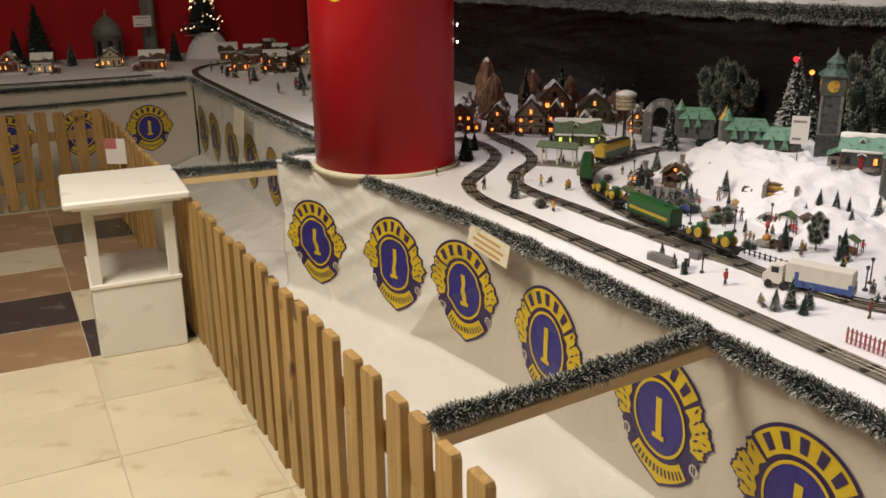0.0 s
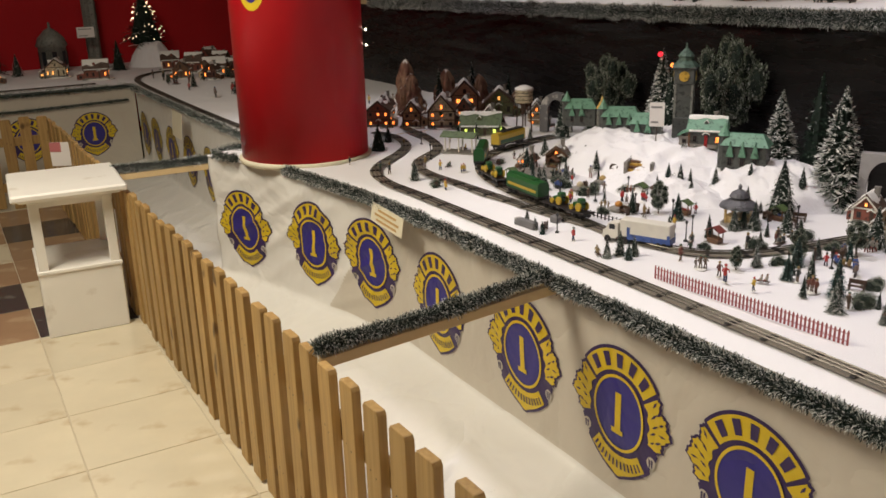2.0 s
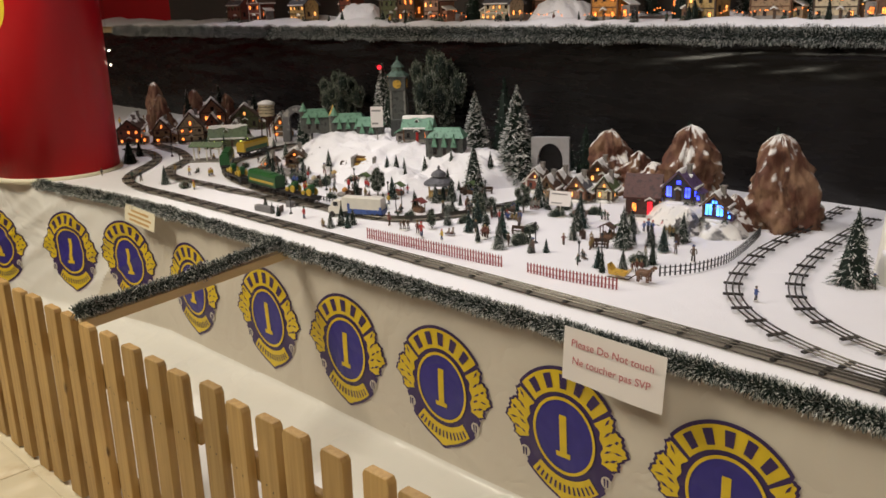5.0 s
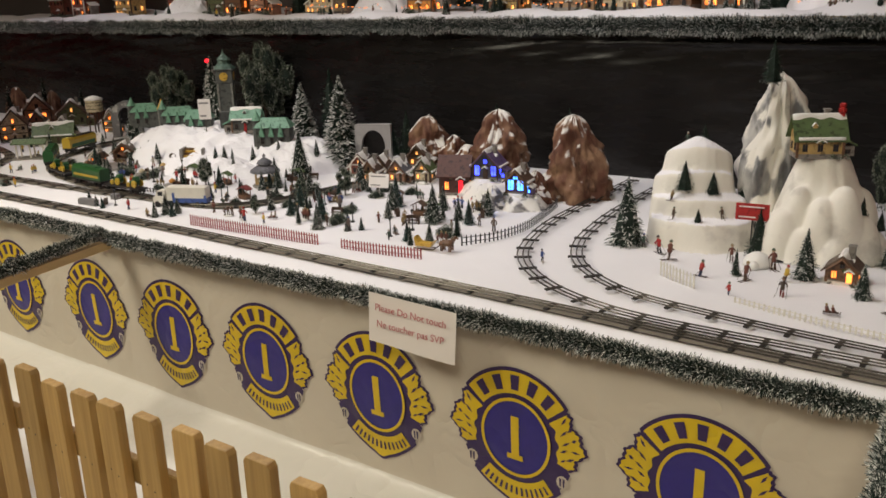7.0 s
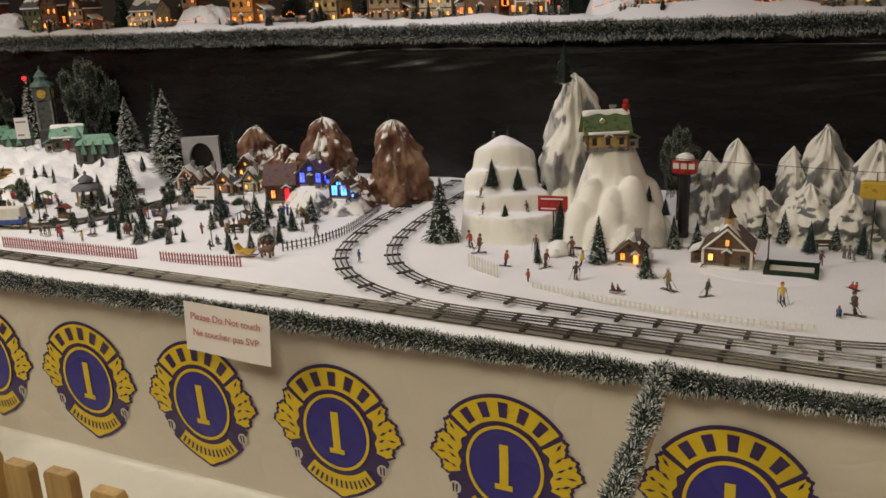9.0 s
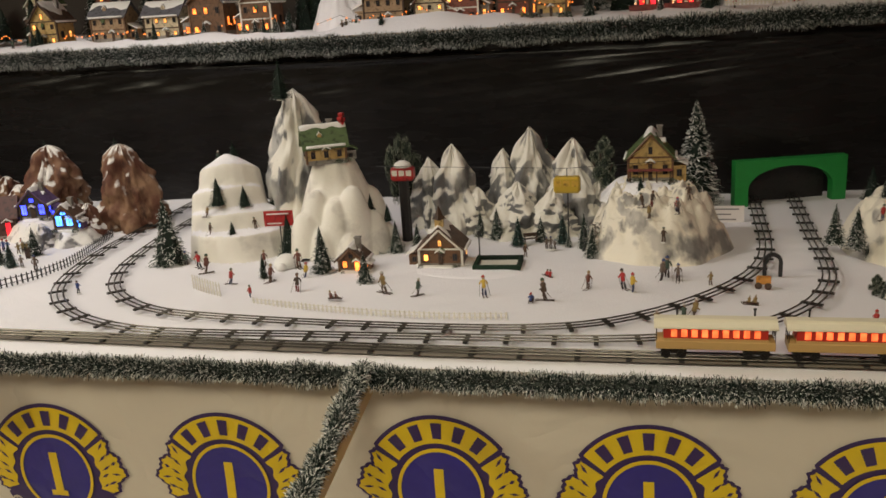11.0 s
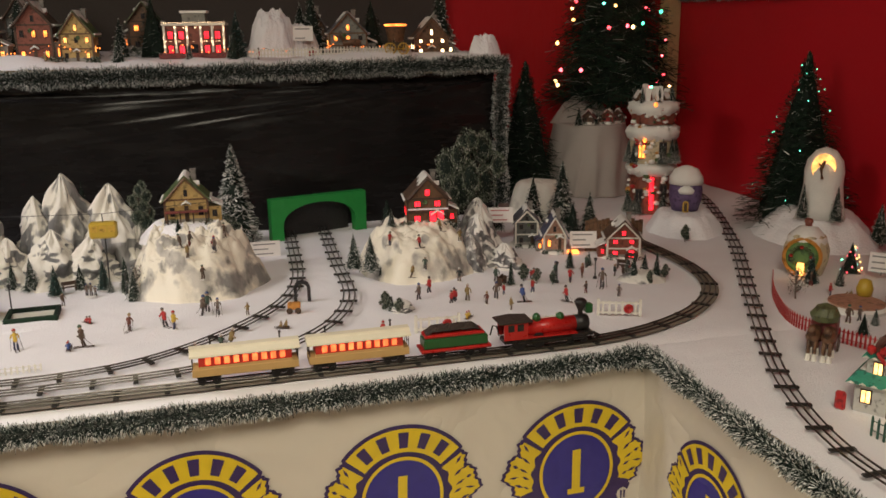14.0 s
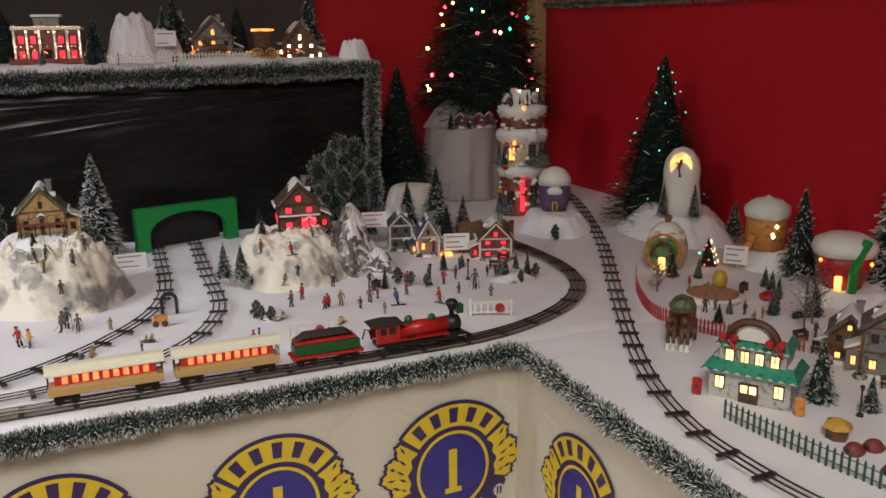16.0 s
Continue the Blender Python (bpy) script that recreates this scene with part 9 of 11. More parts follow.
for x in (-0.055, 0.058):
    o = new("snowy_tree", CROWNS["white"][1])
    o.parent = ob
    o.matrix_basis = pose(x, -0.06, 0.0) @ Matrix.Diagonal((0.10, 0.10, 0.13, 1))

ob = base("model_round_house", pose(1.955, -3.07, TOP, 0, 0, -138) @ Matrix.Diagonal((0.9, 0.9, 0.9, 1)), "round green-fronted model house under a snow dome", "model house")
bm = bmesh.new()
lathe(bm, [(0.060, 0.0), (0.076, 0.05), (0.078, 0.09), (0.062, 0.14), (0.03, 0.165), (0.003, 0.17)], 26)
part("dome", bm, MAT["cream_wall"], ob, smooth=True)
bm = bmesh.new()
lathe(bm, [(0.058, -0.006), (0.058, 0.0), (0.050, 0.008), (0.02, 0.010)], 26)
o = part("front", bm, paint("leaf_green_front", (0.09, 0.20, 0.045)), ob, "round green front with a wreath")
o.matrix_basis = pose(0, -0.071, 0.074, 80)
bm = bmesh.new()
lathe(bm, [(0.062, -0.004), (0.068, 0.002), (0.062, 0.008), (0.056, 0.003)], 26)
o = part("rim", bm, MAT["orange_wall"], ob)
o.matrix_basis = pose(0, -0.071, 0.074, 80)
bm = bmesh.new()
box(bm, -0.012, 0.012, -0.096, -0.066, 0.012, 0.056, bevel=0.003)
part("door", bm, MAT["warm"], ob, "small lit door")
for k in range(16):
    a = 2 * math.pi * k / 16
    bm = bmesh.new()
    lathe(bm, [(0.001, -0.006), (0.007, -0.003), (0.007, 0.004), (0.001, 0.007)], 7, centre=(0.034 * math.cos(a), -0.088 - 0.006 * math.sin(a), 0.080 + 0.034 * math.sin(a)), wobble=0.2, seed=k)
    part("wreath_sprig", bm, MAT["green_roof" if k % 4 else "red_paint"], ob)
for x in (-0.036, 0.036):
    window(ob, x, 0.058, 0.012, 0.020, -0.083, "warm")
bm = bmesh.new()
lathe(bm, [(0.011, 0.15), (0.012, 0.185), (0.016, 0.187), (0.013, 0.198), (0.002, 0.202)], 12)
part("chimney", bm, MAT["brick_wall"], ob)
bm = bmesh.new()
lathe(bm, [(0.070, 0.105), (0.066, 0.135), (0.034, 0.168), (0.014, 0.174)], 24, wobble=0.04)
part("snow_roof", bm, MAT["glaze_snow"], ob, smooth=True)

mound("snow_batting", 1.84, -3.42, 0.14, 0.14, 0.06, "white snow mound under the orange mug house", "batting", "snow bank", plateau=0.55, seed=101)
ob = base("model_mug_house", pose(1.85, -3.40, TOP + 0.055, 0, 0, -140), "orange barrel-shaped model house with dripping snow top", "model house")
bm = bmesh.new()
lathe(bm, [(0.064, 0), (0.068, 0.06), (0.066, 0.125)], 24)
part("body", bm, MAT["orange_wall"], ob, smooth=True)
bm = bmesh.new()
lathe(bm, [(0.069, 0.108), (0.076, 0.122), (0.072, 0.145), (0.045, 0.168), (0.012, 0.175), (0.002, 0.184)], 24, wobble=0.05)
part("snow_roof", bm, MAT["glaze_snow"], ob, smooth=True)
for x, z in ((0.028, 0.06), (0.040, 0.088), (0.030, 0.052)):
    bm = bmesh.new()
    lathe(bm, [(0.001, -0.007), (0.007, 0), (0.001, 0.007)], 8, centre=(x, -0.060, z))
    part("lit_window", bm, MAT["white_glow"], ob)
bm = bmesh.new()
for k in range(6):
    box(bm, -0.062 + 0.004 * k, -0.038 + 0.004 * k, -0.075 + 0.003 * k, -0.055, 0.012 * k, 0.012 * (k + 1))
part("stair", bm, MAT["orange_wall"], ob)
ob = base("model_mug_house", pose(1.43, -3.30, TOP + 0.045, 0, 0, -140), "red cup-shaped model house with green handle and snow", "model house")
bm = bmesh.new()
lathe(bm, [(0.055, 0), (0.070, 0.05), (0.080, 0.115)], 24)
part("body", bm, MAT["red_paint"], ob, smooth=True)
bm = bmesh.new()
lathe(bm, [(0.084, 0.098), (0.092, 0.115), (0.086, 0.138), (0.05, 0.156), (0.003, 0.160)], 26, wobble=0.05)
part("snow_roof", bm, MAT["glaze_snow"], ob, smooth=True)
bm = bmesh.new()
tube(bm, [(0.03, -0.065, 0.0), (0.03, -0.075, 0.06), (0.042, -0.07, 0.11), (0.06, -0.05, 0.15)], 0.014, 8)
part("handle", bm, MAT["tunnel_green"], ob, "green twisted handle")
bm = bmesh.new()
box(bm, -0.018, 0.002, -0.074, -0.05, 0.0, 0.045, bevel=0.003)
part("door", bm, MAT["warm"], ob)
for x in (-0.06, 0.075):
    bm = bmesh.new()
    lathe(bm, [(0.001, -0.007), (0.006, 0), (0.001, 0.007)], 8, centre=(x, -0.055, 0.085))
    part("lit_window", bm, MAT["orange"], ob)
mound("snow_batting", 1.42, -3.32, 0.15, 0.13, 0.05, "white snow mound under the red cup house", "batting", "snow bank", plateau=0.6, seed=103)
pine("frosted", 2.14, -3.52, 0.15, TOP + 0.02)
pine("frosted", 1.67, -3.38, 0.31, TOP, 0.85, "dark frosted pine between the cup houses")
pine("flocked", 1.42, -3.52, 0.62, TOP, 0.65, "tall white-flocked pine against the red wall")
lit_tree(1.90, -3.20, TOP, 0.105, 1.1, "tiny decorated bright green christmas tree", "bulbs", 24, 0.0022, 8, 0.1, 0.26, CROWNS["dark"][1])
card(1.79, -3.22, TOP + 0.02, 0.075, 0.06, -138, "white printed card before the orange house", 3)
mini_fence([(1.90, -2.91), (1.74, -2.80), (1.56, -2.715), (1.44, -2.72), (1.30, -2.78), (1.15, -2.88)], 0.040, "red_paint", "curving red model picket fence with white caps")
ob = base("model_round_terrace", pose(1.60, -2.97, TOP), "round brown model terrace with a snow rim", "model terrace")
bm = bmesh.new()
lathe(bm, [(0.085, 0), (0.088, 0.010), (0.078, 0.016)], 28)
part("rim", bm, MAT["glaze_snow"], ob)
bm = bmesh.new()
lathe(bm, [(0.076, 0.012), (0.076, 0.020), (0.01, 0.021)], 28)
part("deck", bm, MAT["pink_wall"], ob)
bm = bmesh.new()
lathe(bm, [(0.02, 0.0), (0.024, 0.02), (0.016, 0.045), (0.002, 0.05)], 12)
o = tagged(part("toy_ornament", bm, MAT["yellow_paint"], smooth=True), "small rounded yellow ornament on the terrace", "ornament")
o.matrix_world = pose(1.64, -3.03, TOP + 0.021)
bm = bmesh.new()
lathe(bm, [(0.03, 0.0), (0.034, 0.012), (0.02, 0.022), (0.002, 0.024)], 12)
o = tagged(part("toy_ornament", bm, MAT["red_paint"], smooth=True), "small red wreath ornament beside the trees", "ornament")
o.matrix_world = pose(1.52, -3.12, TOP)
for x, y, h, k in ((1.63, -3.20, 0.07, "frosted"), (1.55, -3.18, 0.06, "frosted"), (1.80, -3.08, 0.07, "frosted"), (1.42, -2.84, 0.06, "dark"), (1.20, -2.82, 0.06, "dark")):
    pine(k, x, y, h)


def twig_tree(x, y, h, seed, mat="bare", label="bare white-tipped model twig tree"):
    rnd = random.Random(seed)
    ob = base("model_bare_tree", pose(x, y, TOP - 0.003), label, "model tree")
    bm = bmesh.new()
    tube(bm, [(0, 0, 0), (0.004, 0, h * 0.4), (0, 0.003, h)], 0.003, 6)
    for _ in range(26):
        z = rnd.uniform(0.25, 0.9) * h
        a = rnd.uniform(0, 6.28)
        ln = rnd.uniform(0.15, 0.38) * h * (1.1 - z / h * 0.6)
        p1 = (ln * 0.5 * math.cos(a), ln * 0.5 * math.sin(a), z + ln * 0.5)
        p2 = (ln * math.cos(a + 0.3), ln * math.sin(a + 0.3), z + ln * 0.95)
        tube(bm, [(0, 0, z), p1, p2], 0.0011, 4)
    part("branch", bm, MAT[mat], ob)
    verts, faces = [], []
    for _ in range(520):
        k = rnd.uniform(0.3, 1.05)
        a, r = rnd.uniform(0, 6.28), rnd.uniform(0.02, 0.34) * h
        p = Vector((r * math.cos(a), r * math.sin(a), k * h))
        t = Vector((rnd.uniform(-1, 1), rnd.uniform(-1, 1), rnd.uniform(-1, 1))) * 0.004
        u = Vector((rnd.uniform(-1, 1), rnd.uniform(-1, 1), rnd.uniform(-1, 1))) * 0.004
        n = len(verts)
        verts += [p, p + t, p + u]
        faces.append((n, n + 1, n + 2))
    me = bpy.data.meshes.new("bud")
    me.from_pydata(verts, [], faces)
    me.materials.append(MAT["pine_white"])
    o = new("bud", me)
    o.parent = ob
    return ob


twig_tree(1.25, -2.98, 0.17, 1)
twig_tree(1.30, -3.06, 0.13, 2)
twig_tree(1.72, -2.86, 0.09, 3)
twig_tree(2.33, -0.99, 0.10, 4)

# horses pulling a cart
ob = base("model_horse_team", pose(1.29, -2.60, TOP, 0, 0, -135), "brown model cart horses with white hooves and load", "model horses")
for x in (-0.017, 0.017):
    bm = bmesh.new()
    lathe(bm, [(0.004, -0.036), (0.015, -0.03), (0.016, 0.022), (0.008, 0.034)], 12)
    bmesh.ops.transform(bm, matrix=pose(x, 0.02, 0.062, 90), verts=bm.verts)
    tube(bm, [(x, -0.008, 0.068), (x, -0.026, 0.092), (x, -0.040, 0.088)], 0.008, 8)
    for y in (-0.004, 0.044):
        for dx in (-0.007, 0.007):
            tube(bm, [(x + dx, y, 0.056), (x + dx, y, 0.018)], 0.0046, 6)
    h_ = part("horse", bm, MAT["brown_wall"], ob, smooth=True)
    bm = bmesh.new()
    for y in (-0.004, 0.044):
        for dx in (-0.007, 0.007):
            lathe(bm, [(0.007, 0), (0.006, 0.01), (0.0045, 0.02)], 8, centre=(x + dx, y, 0))
    part("hoof", bm, MAT["white_wall"], h_)
bm = bmesh.new()
lathe(bm, [(0.03, 0.085), (0.034, 0.10), (0.024, 0.118), (0.003, 0.128)], 14, centre=(0, 0.07, 0), wobble=0.1)
part("load", bm, MAT["green_wall"], ob)
bm = bmesh.new()
box(bm, -0.03, 0.03, 0.06, 0.13, 0.03, 0.085, bevel=0.003)
part("cart", bm, MAT["red_roof"], ob)
for x in (-0.034, 0.034):
    bm = bmesh.new()
    lathe(bm, [(0.022, -0.002), (0.022, 0.002), (0.018, 0.002), (0.004, 0.003)], 14)
    o = part("cart_wheel", bm, MAT["dark_wood"], ob)
    o.matrix_basis = pose(x, 0.095, 0.022, 0, 90, 0)

# teal-roofed restaurant
ob = base("model_restaurant", pose(0.995, -2.575, TOP, 0, 0, -146) @ Matrix.Diagonal((0.86, 0.9, 0.92, 1)), "pale two-storey model restaurant with teal roofs and wreath", "model house")
bm = bmesh.new()
box(bm, -0.10, 0.10, -0.055, 0.055, 0, 0.075, bevel=0.002)
box(bm, -0.082, 0.082, -0.04, 0.05, 0.085, 0.135, bevel=0.002)
part("wall", bm, MAT["pale_wall"], ob)
for z, w, d in ((0.072, 0.118, 0.072), (0.132, 0.092, 0.055)):
    bm = bmesh.new()
    vs = [bm.verts.new(c) for c in ((-w, -d, z), (w, -d, z), (w, d, z), (-w, d, z), (-w * 0.85, -d * 0.6, z + 0.022), (w * 0.85, -d * 0.6, z + 0.022), (w * 0.85, d * 0.8, z + 0.022), (-w * 0.85, d * 0.8, z + 0.022))]
    for f in ((0, 1, 5, 4), (1, 2, 6, 5), (2, 3, 7, 6), (3, 0, 4, 7), (4, 5, 6, 7), (3, 2, 1, 0)):
        bm.faces.new([vs[i] for i in f])
    part("roof", bm, MAT["teal"], ob, "teal hipped roof")
    bm = bmesh.new()
    sheet(bm, 16, 6, lambda u, v, w=w, d=d, z=z: (w * (-0.83 + 1.66 * u), d * (-0.5 + 1.25 * v) + 0.006 * noise.noise((u * 7, z * 40, 1)), z + 0.0235 + 0.003 * abs(noise.noise((u * 6, v * 5, z * 30)))))
    bmesh.ops.reverse_faces(bm, faces=bm.faces)
    part("roof_snow", bm, MAT["glaze_snow"], ob, smooth=True)
    for k in range(9):
        bm = bmesh.new()
        xx = -w + 2 * w * (k + 0.5) / 9
        prism(bm, [(xx - 0.008, z + 0.001), (xx + 0.008, z + 0.001), (xx, z + 0.006)], -d - 0.002, -d + 0.001)
        bmesh.ops.recalc_face_normals(bm, faces=bm.faces)
        part("eave_trim", bm, MAT["white_wall"], ob)
for x in (-0.055, -0.018, 0.018, 0.055):
    window(ob, x, 0.095, 0.018, 0.026, -0.04, "amber_glow")
for x in (-0.072, 0.072):
    window(ob, x, 0.028, 0.020, 0.028, -0.055, "amber_glow")
bm = bmesh.new()
box(bm, -0.024, 0.024, -0.058, -0.054, 0.0, 0.05, bevel=0.001)
dr = part("door", bm, MAT["dark_wood"], ob)
for x in (-0.011, 0.011):
    bm = bmesh.new()
    box(bm, x - 0.008, x + 0.008, -0.0592, -0.0582, 0.026, 0.044)
    part("pane", bm, MAT["amber_glow"], dr)
bm = bmesh.new()
n = 20
ring = [(-0.058 * math.cos(math.pi * i / n), -0.048, 0.152 + 0.046 * math.sin(math.pi * i / n)) for i in range(n + 1)]
tube(bm, ring, 0.010, 8)
part("wreath", bm, MAT["barn_wall"], ob, "dark red half-round wreath")
bm = bmesh.new()
prism(bm, [(-0.042 * math.cos(math.pi * i / 14), 0.152 + 0.032 * math.sin(math.pi * i / 14)) for i in range(15)], -0.050, -0.042)
bmesh.ops.recalc_face_normals(bm, faces=bm.faces)
part("gable_board", bm, MAT["white_wall"], ob)
for x in (-0.056, 0.056):
    bm = bmesh.new()
    for dx, dz in ((-0.014, 0.004), (0.014, 0.004)):
        lathe(bm, [(0.001, -0.013), (0.010, -0.004), (0.010, 0.005), (0.001, 0.012)], 8, centre=(x + dx, -0.060, 0.152 + dz))
    tube(bm, [(x, -0.060, 0.152), (x + 0.02, -0.060, 0.126)], 0.005, 6)
    part("bow", bm, MAT["red_paint"], ob, "red ribbon bow")
for x, mat in ((-0.125, "red_paint"), (0.125, "orange_wall")):
    bm = bmesh.new()
    box(bm, x - 0.013, x + 0.013, -0.072, -0.062, 0, 0.046, bevel=0.005)
    part("board_sign", bm, MAT[mat], ob)
pine("frosted", 0.915, -2.685, 0.15, TOP, 0.95, "dark frosted pine beside the restaurant")
for x, y, w, wall_mat, seed, floors in ((1.065, -2.93, 0.085, "brown_wall", 61, 2), (0.965, -2.935, 0.10, "grey_wall", 62, 2), (0.80, -3.06, 0.12, "brick_wall", 63, 2)):
    house(pose(x, y, TOP, 0, 0, -140), w, 0.08, 0.085 if seed == 61 else 0.125, 0.04, wall_mat, "grey_roof", "stone model town house with lit shop window", "warm", 2, floors, 0.7, seed=seed, door=None, group="town houses")
mound("snow_batting", 0.80, -3.06, 0.34, 0.20, 0.03, "low white snow bank behind the town houses", "batting", "snow bank", plateau=0.5, seed=107)
mini_fence([(0.93, -2.44), (0.80, -2.455), (0.66, -2.475), (0.50, -2.50), (0.30, -2.53)], 0.044, "bottle_green", "dark green model picket fence beside the track", 0.015)
ob = base("model_well", pose(0.765, -2.575, TOP), "tiny hexagonal brown model shelter", "model shelter")
bm = bmesh.new()
lathe(bm, [(0.022, 0), (0.022, 0.026)], 6)
part("body", bm, MAT["brown_wall"], ob)
bm = bmesh.new()
lathe(bm, [(0.030, 0.026), (0.024, 0.036), (0.003, 0.044)], 6)
part("roof", bm, MAT["gold"], ob)
for x, y in ((0.705, -2.555), (0.70, -2.60), (0.615, -2.55)):
    bm = bmesh.new()
    lathe(bm, [(0.016, 0), (0.020, 0.008), (0.012, 0.020), (0.002, 0.024)], 10, wobble=0.1)
    o = tagged(part("toy_ornament", bm, MAT["red_roof"], smooth=True), "tiny dark red bundle on the snow", "ornament")
    o.matrix_world = pose(x, y, TOP)

# little gates by the track
for x, y, n, yaw in ((1.765, -1.78, 5, -95), (1.69, -2.03, 6, -98), (1.74, -2.30, 6, -112)):
    ob = base("model_gate", pose(x, y, TOP, 0, 0, yaw), "white model farm gate with a red wreath", "model gate", "white gates")
    for k in (-1, 1):
        bm = bmesh.new()
        box(bm, k * 0.058 - 0.004, k * 0.058 + 0.004, -0.004, 0.004, 0, 0.050, bevel=0.001)
        part("gatepost", bm, MAT["white_wall"], ob)
    for z in (0.010, 0.038):
        bm = bmesh.new()
        box(bm, -0.054, 0.054, -0.002, 0.002, z - 0.003, z + 0.003)
        part("rail", bm, MAT["white_wall"], ob)
    for k in range(n):
        bm = bmesh.new()
        xx = -0.045 + 0.09 * k / (n - 1)
        box(bm, xx - 0.003, xx + 0.003, -0.0035, -0.002, 0.004, 0.044)
        part("slat", bm, MAT["white_wall"], ob)
    bm = bmesh.new()
    lathe(bm, [(0.011, -0.003), (0.014, 0), (0.011, 0.004), (0.006, 0)], 12)
    bmesh.ops.transform(bm, matrix=pose(0.025, -0.008, 0.024, 90), verts=bm.verts)
    part("wreath", bm, MAT["red_paint"], ob)
arch(pose(2.145, -1.465, TOP, 0, 0, -95), 0.05, 0.064, 0.012, 0.025, "iron", "tiny dark iron garden arch between the tracks", leg=0.2)
ob = base("model_cart", pose(2.045, -1.43, TOP, 0, 0, -100), "tiny orange model handcart", "model cart")
bm = bmesh.new()
box(bm, -0.018, 0.018, -0.011, 0.011, 0.012, 0.030, bevel=0.002)
part("body", bm, MAT["orange_wall"], ob)
for x in (-0.012, 0.012):
    bm = bmesh.new()
    lathe(bm, [(0.009, -0.001), (0.009, 0.001), (0.003, 0.002)], 12)
    o = part("cart_wheel", bm, MAT["dark_wood"], ob)
    o.matrix_basis = pose(x, -0.013, 0.009, 90)
spire("model_rock", 1.97, -1.73, 0.045, 0.035, "low grey snow-dusted stones", "greyrock", seed=85, blunt=0.5)

# ---- figurines on the snow ----
SKI = [(2.03, 0.06), (2.05, -0.056), (2.186, -0.096), (2.092, -0.15), (1.963, -0.176), (1.969, -0.432), (1.95, -0.529), (1.956, -0.713), (1.927, -0.879), (2.02, -0.982), (2.024, -1.078), (2.097, -1.174), (2.089, -1.218), (2.178, 0.235), (2.13, 0.19), (2.21, 0.03), (1.94, -2.095), (2.004, -2.374), (1.904, -2.215), (1.806, -1.24), (2.12, -1.19)]
for i, (x, y) in enumerate(SKI):
    figure("ski", x, y, 0.050 + 0.006 * (i % 3), yaw=i * 67 % 180 - 90)
for i in range(13):
    rnd = random.Random(60 + i)
    hill, cy = (CHALET_HILL, -1.155) if i < 7 else (CABIN_HILL, -1.885)
    x, y = rnd.uniform(2.23, 2.36), cy + rnd.uniform(-0.15, 0.13)
    figure("ski" if i % 3 else "walk", x, y, 0.046, rest_on(hill, x, y) - 0.002, i * 50 - 90)
for i, (x, y) in enumerate(((2.30, 0.255), (2.27, 0.235), (2.45, 0.265), (2.33, 0.10))):
    figure("ski", x, y, 0.040, rest_on(SKI_HILL, x, y) - 0.002, i * 50 - 90)
WALK = [(1.765, -1.157), (1.767, -1.633), (1.994, -2.024), (2.105, -2.467), (2.09, -2.52), (2.108, -1.847), (1.909, -0.059), (2.21, 0.30), (2.00, -1.10), (2.06, -1.30), (1.79, -1.22), (2.00, -1.936), (1.93, 0.50), (1.92, 1.35), (1.90, 1.23), (1.88, 1.04), (1.84, 1.70), (1.85, 1.86), (1.93, 1.90), (1.72, 2.20), (2.14, 0.80), (2.08, 0.93), (1.67, 3.50), (1.68, 3.43), (2.04, 3.98), (1.90, 3.37), (1.88, 3.47), (2.29, 3.36), (2.26, 3.27), (2.33, 2.86), (2.21, 2.83), (2.21, 2.63), (2.17, 2.48), (2.27, 2.21), (2.08, 2.12), (1.82, 1.66), (1.83, 1.57), (1.98, 1.55), (2.10, 1.83), (1.62, 3.72), (1.35, -2.90), (1.50, -2.86), (1.72, -2.98), (1.82, -2.99)]
WALK += [(2.05, -1.80), (1.95, -1.98), (2.02, -2.15), (2.08, -2.30), (1.96, -2.30), (2.12, -2.36), (2.16, -2.08), (1.88, -2.03), (2.20, -1.97), (2.15, -2.28), (1.90, -2.38), (2.22, -2.42)]
for i, (x, y) in enumerate(WALK):
    figure("walk", x, y, 0.040 + 0.007 * (i % 3), yaw=i * 83 % 360)
for i, (x, y) in enumerate(((2.394, -0.848), (1.994, -1.893), (2.14, -2.20), (1.95, 1.48), (1.85, 1.78), (2.06, 1.12), (2.24, 2.44), (2.20, 2.92), (1.96, 3.27), (2.12, 3.42), (2.35, 1.38), (2.18, 1.52), (2.40, 1.30), (2.34, 1.0), (2.04, 2.62), (2.10, 2.78))):
    figure("group", x, y, 0.042 + 0.005 * (i % 2), yaw=i * 61 % 360)
for i, (x, y) in enumerate(((1.906, -0.308), (1.84, -1.89), (1.916, -0.843), (2.114, -0.867), (1.915, -1.384), (1.90, 1.60), (2.12, 2.30), (1.96, 3.40))):
    figure("sled", x, y, 0.038, yaw=i * 40 - 80)
for x, y in ((2.06, 2.02), (2.15, 2.20), (2.26, 2.55), (2.00, 1.30), (2.22, 1.75), (2.30, 3.30), (1.98, 3.60), (2.46, 4.05), (2.02, 1.05), (2.10, 2.55)):
    street_lamp(x, y, 0.075)
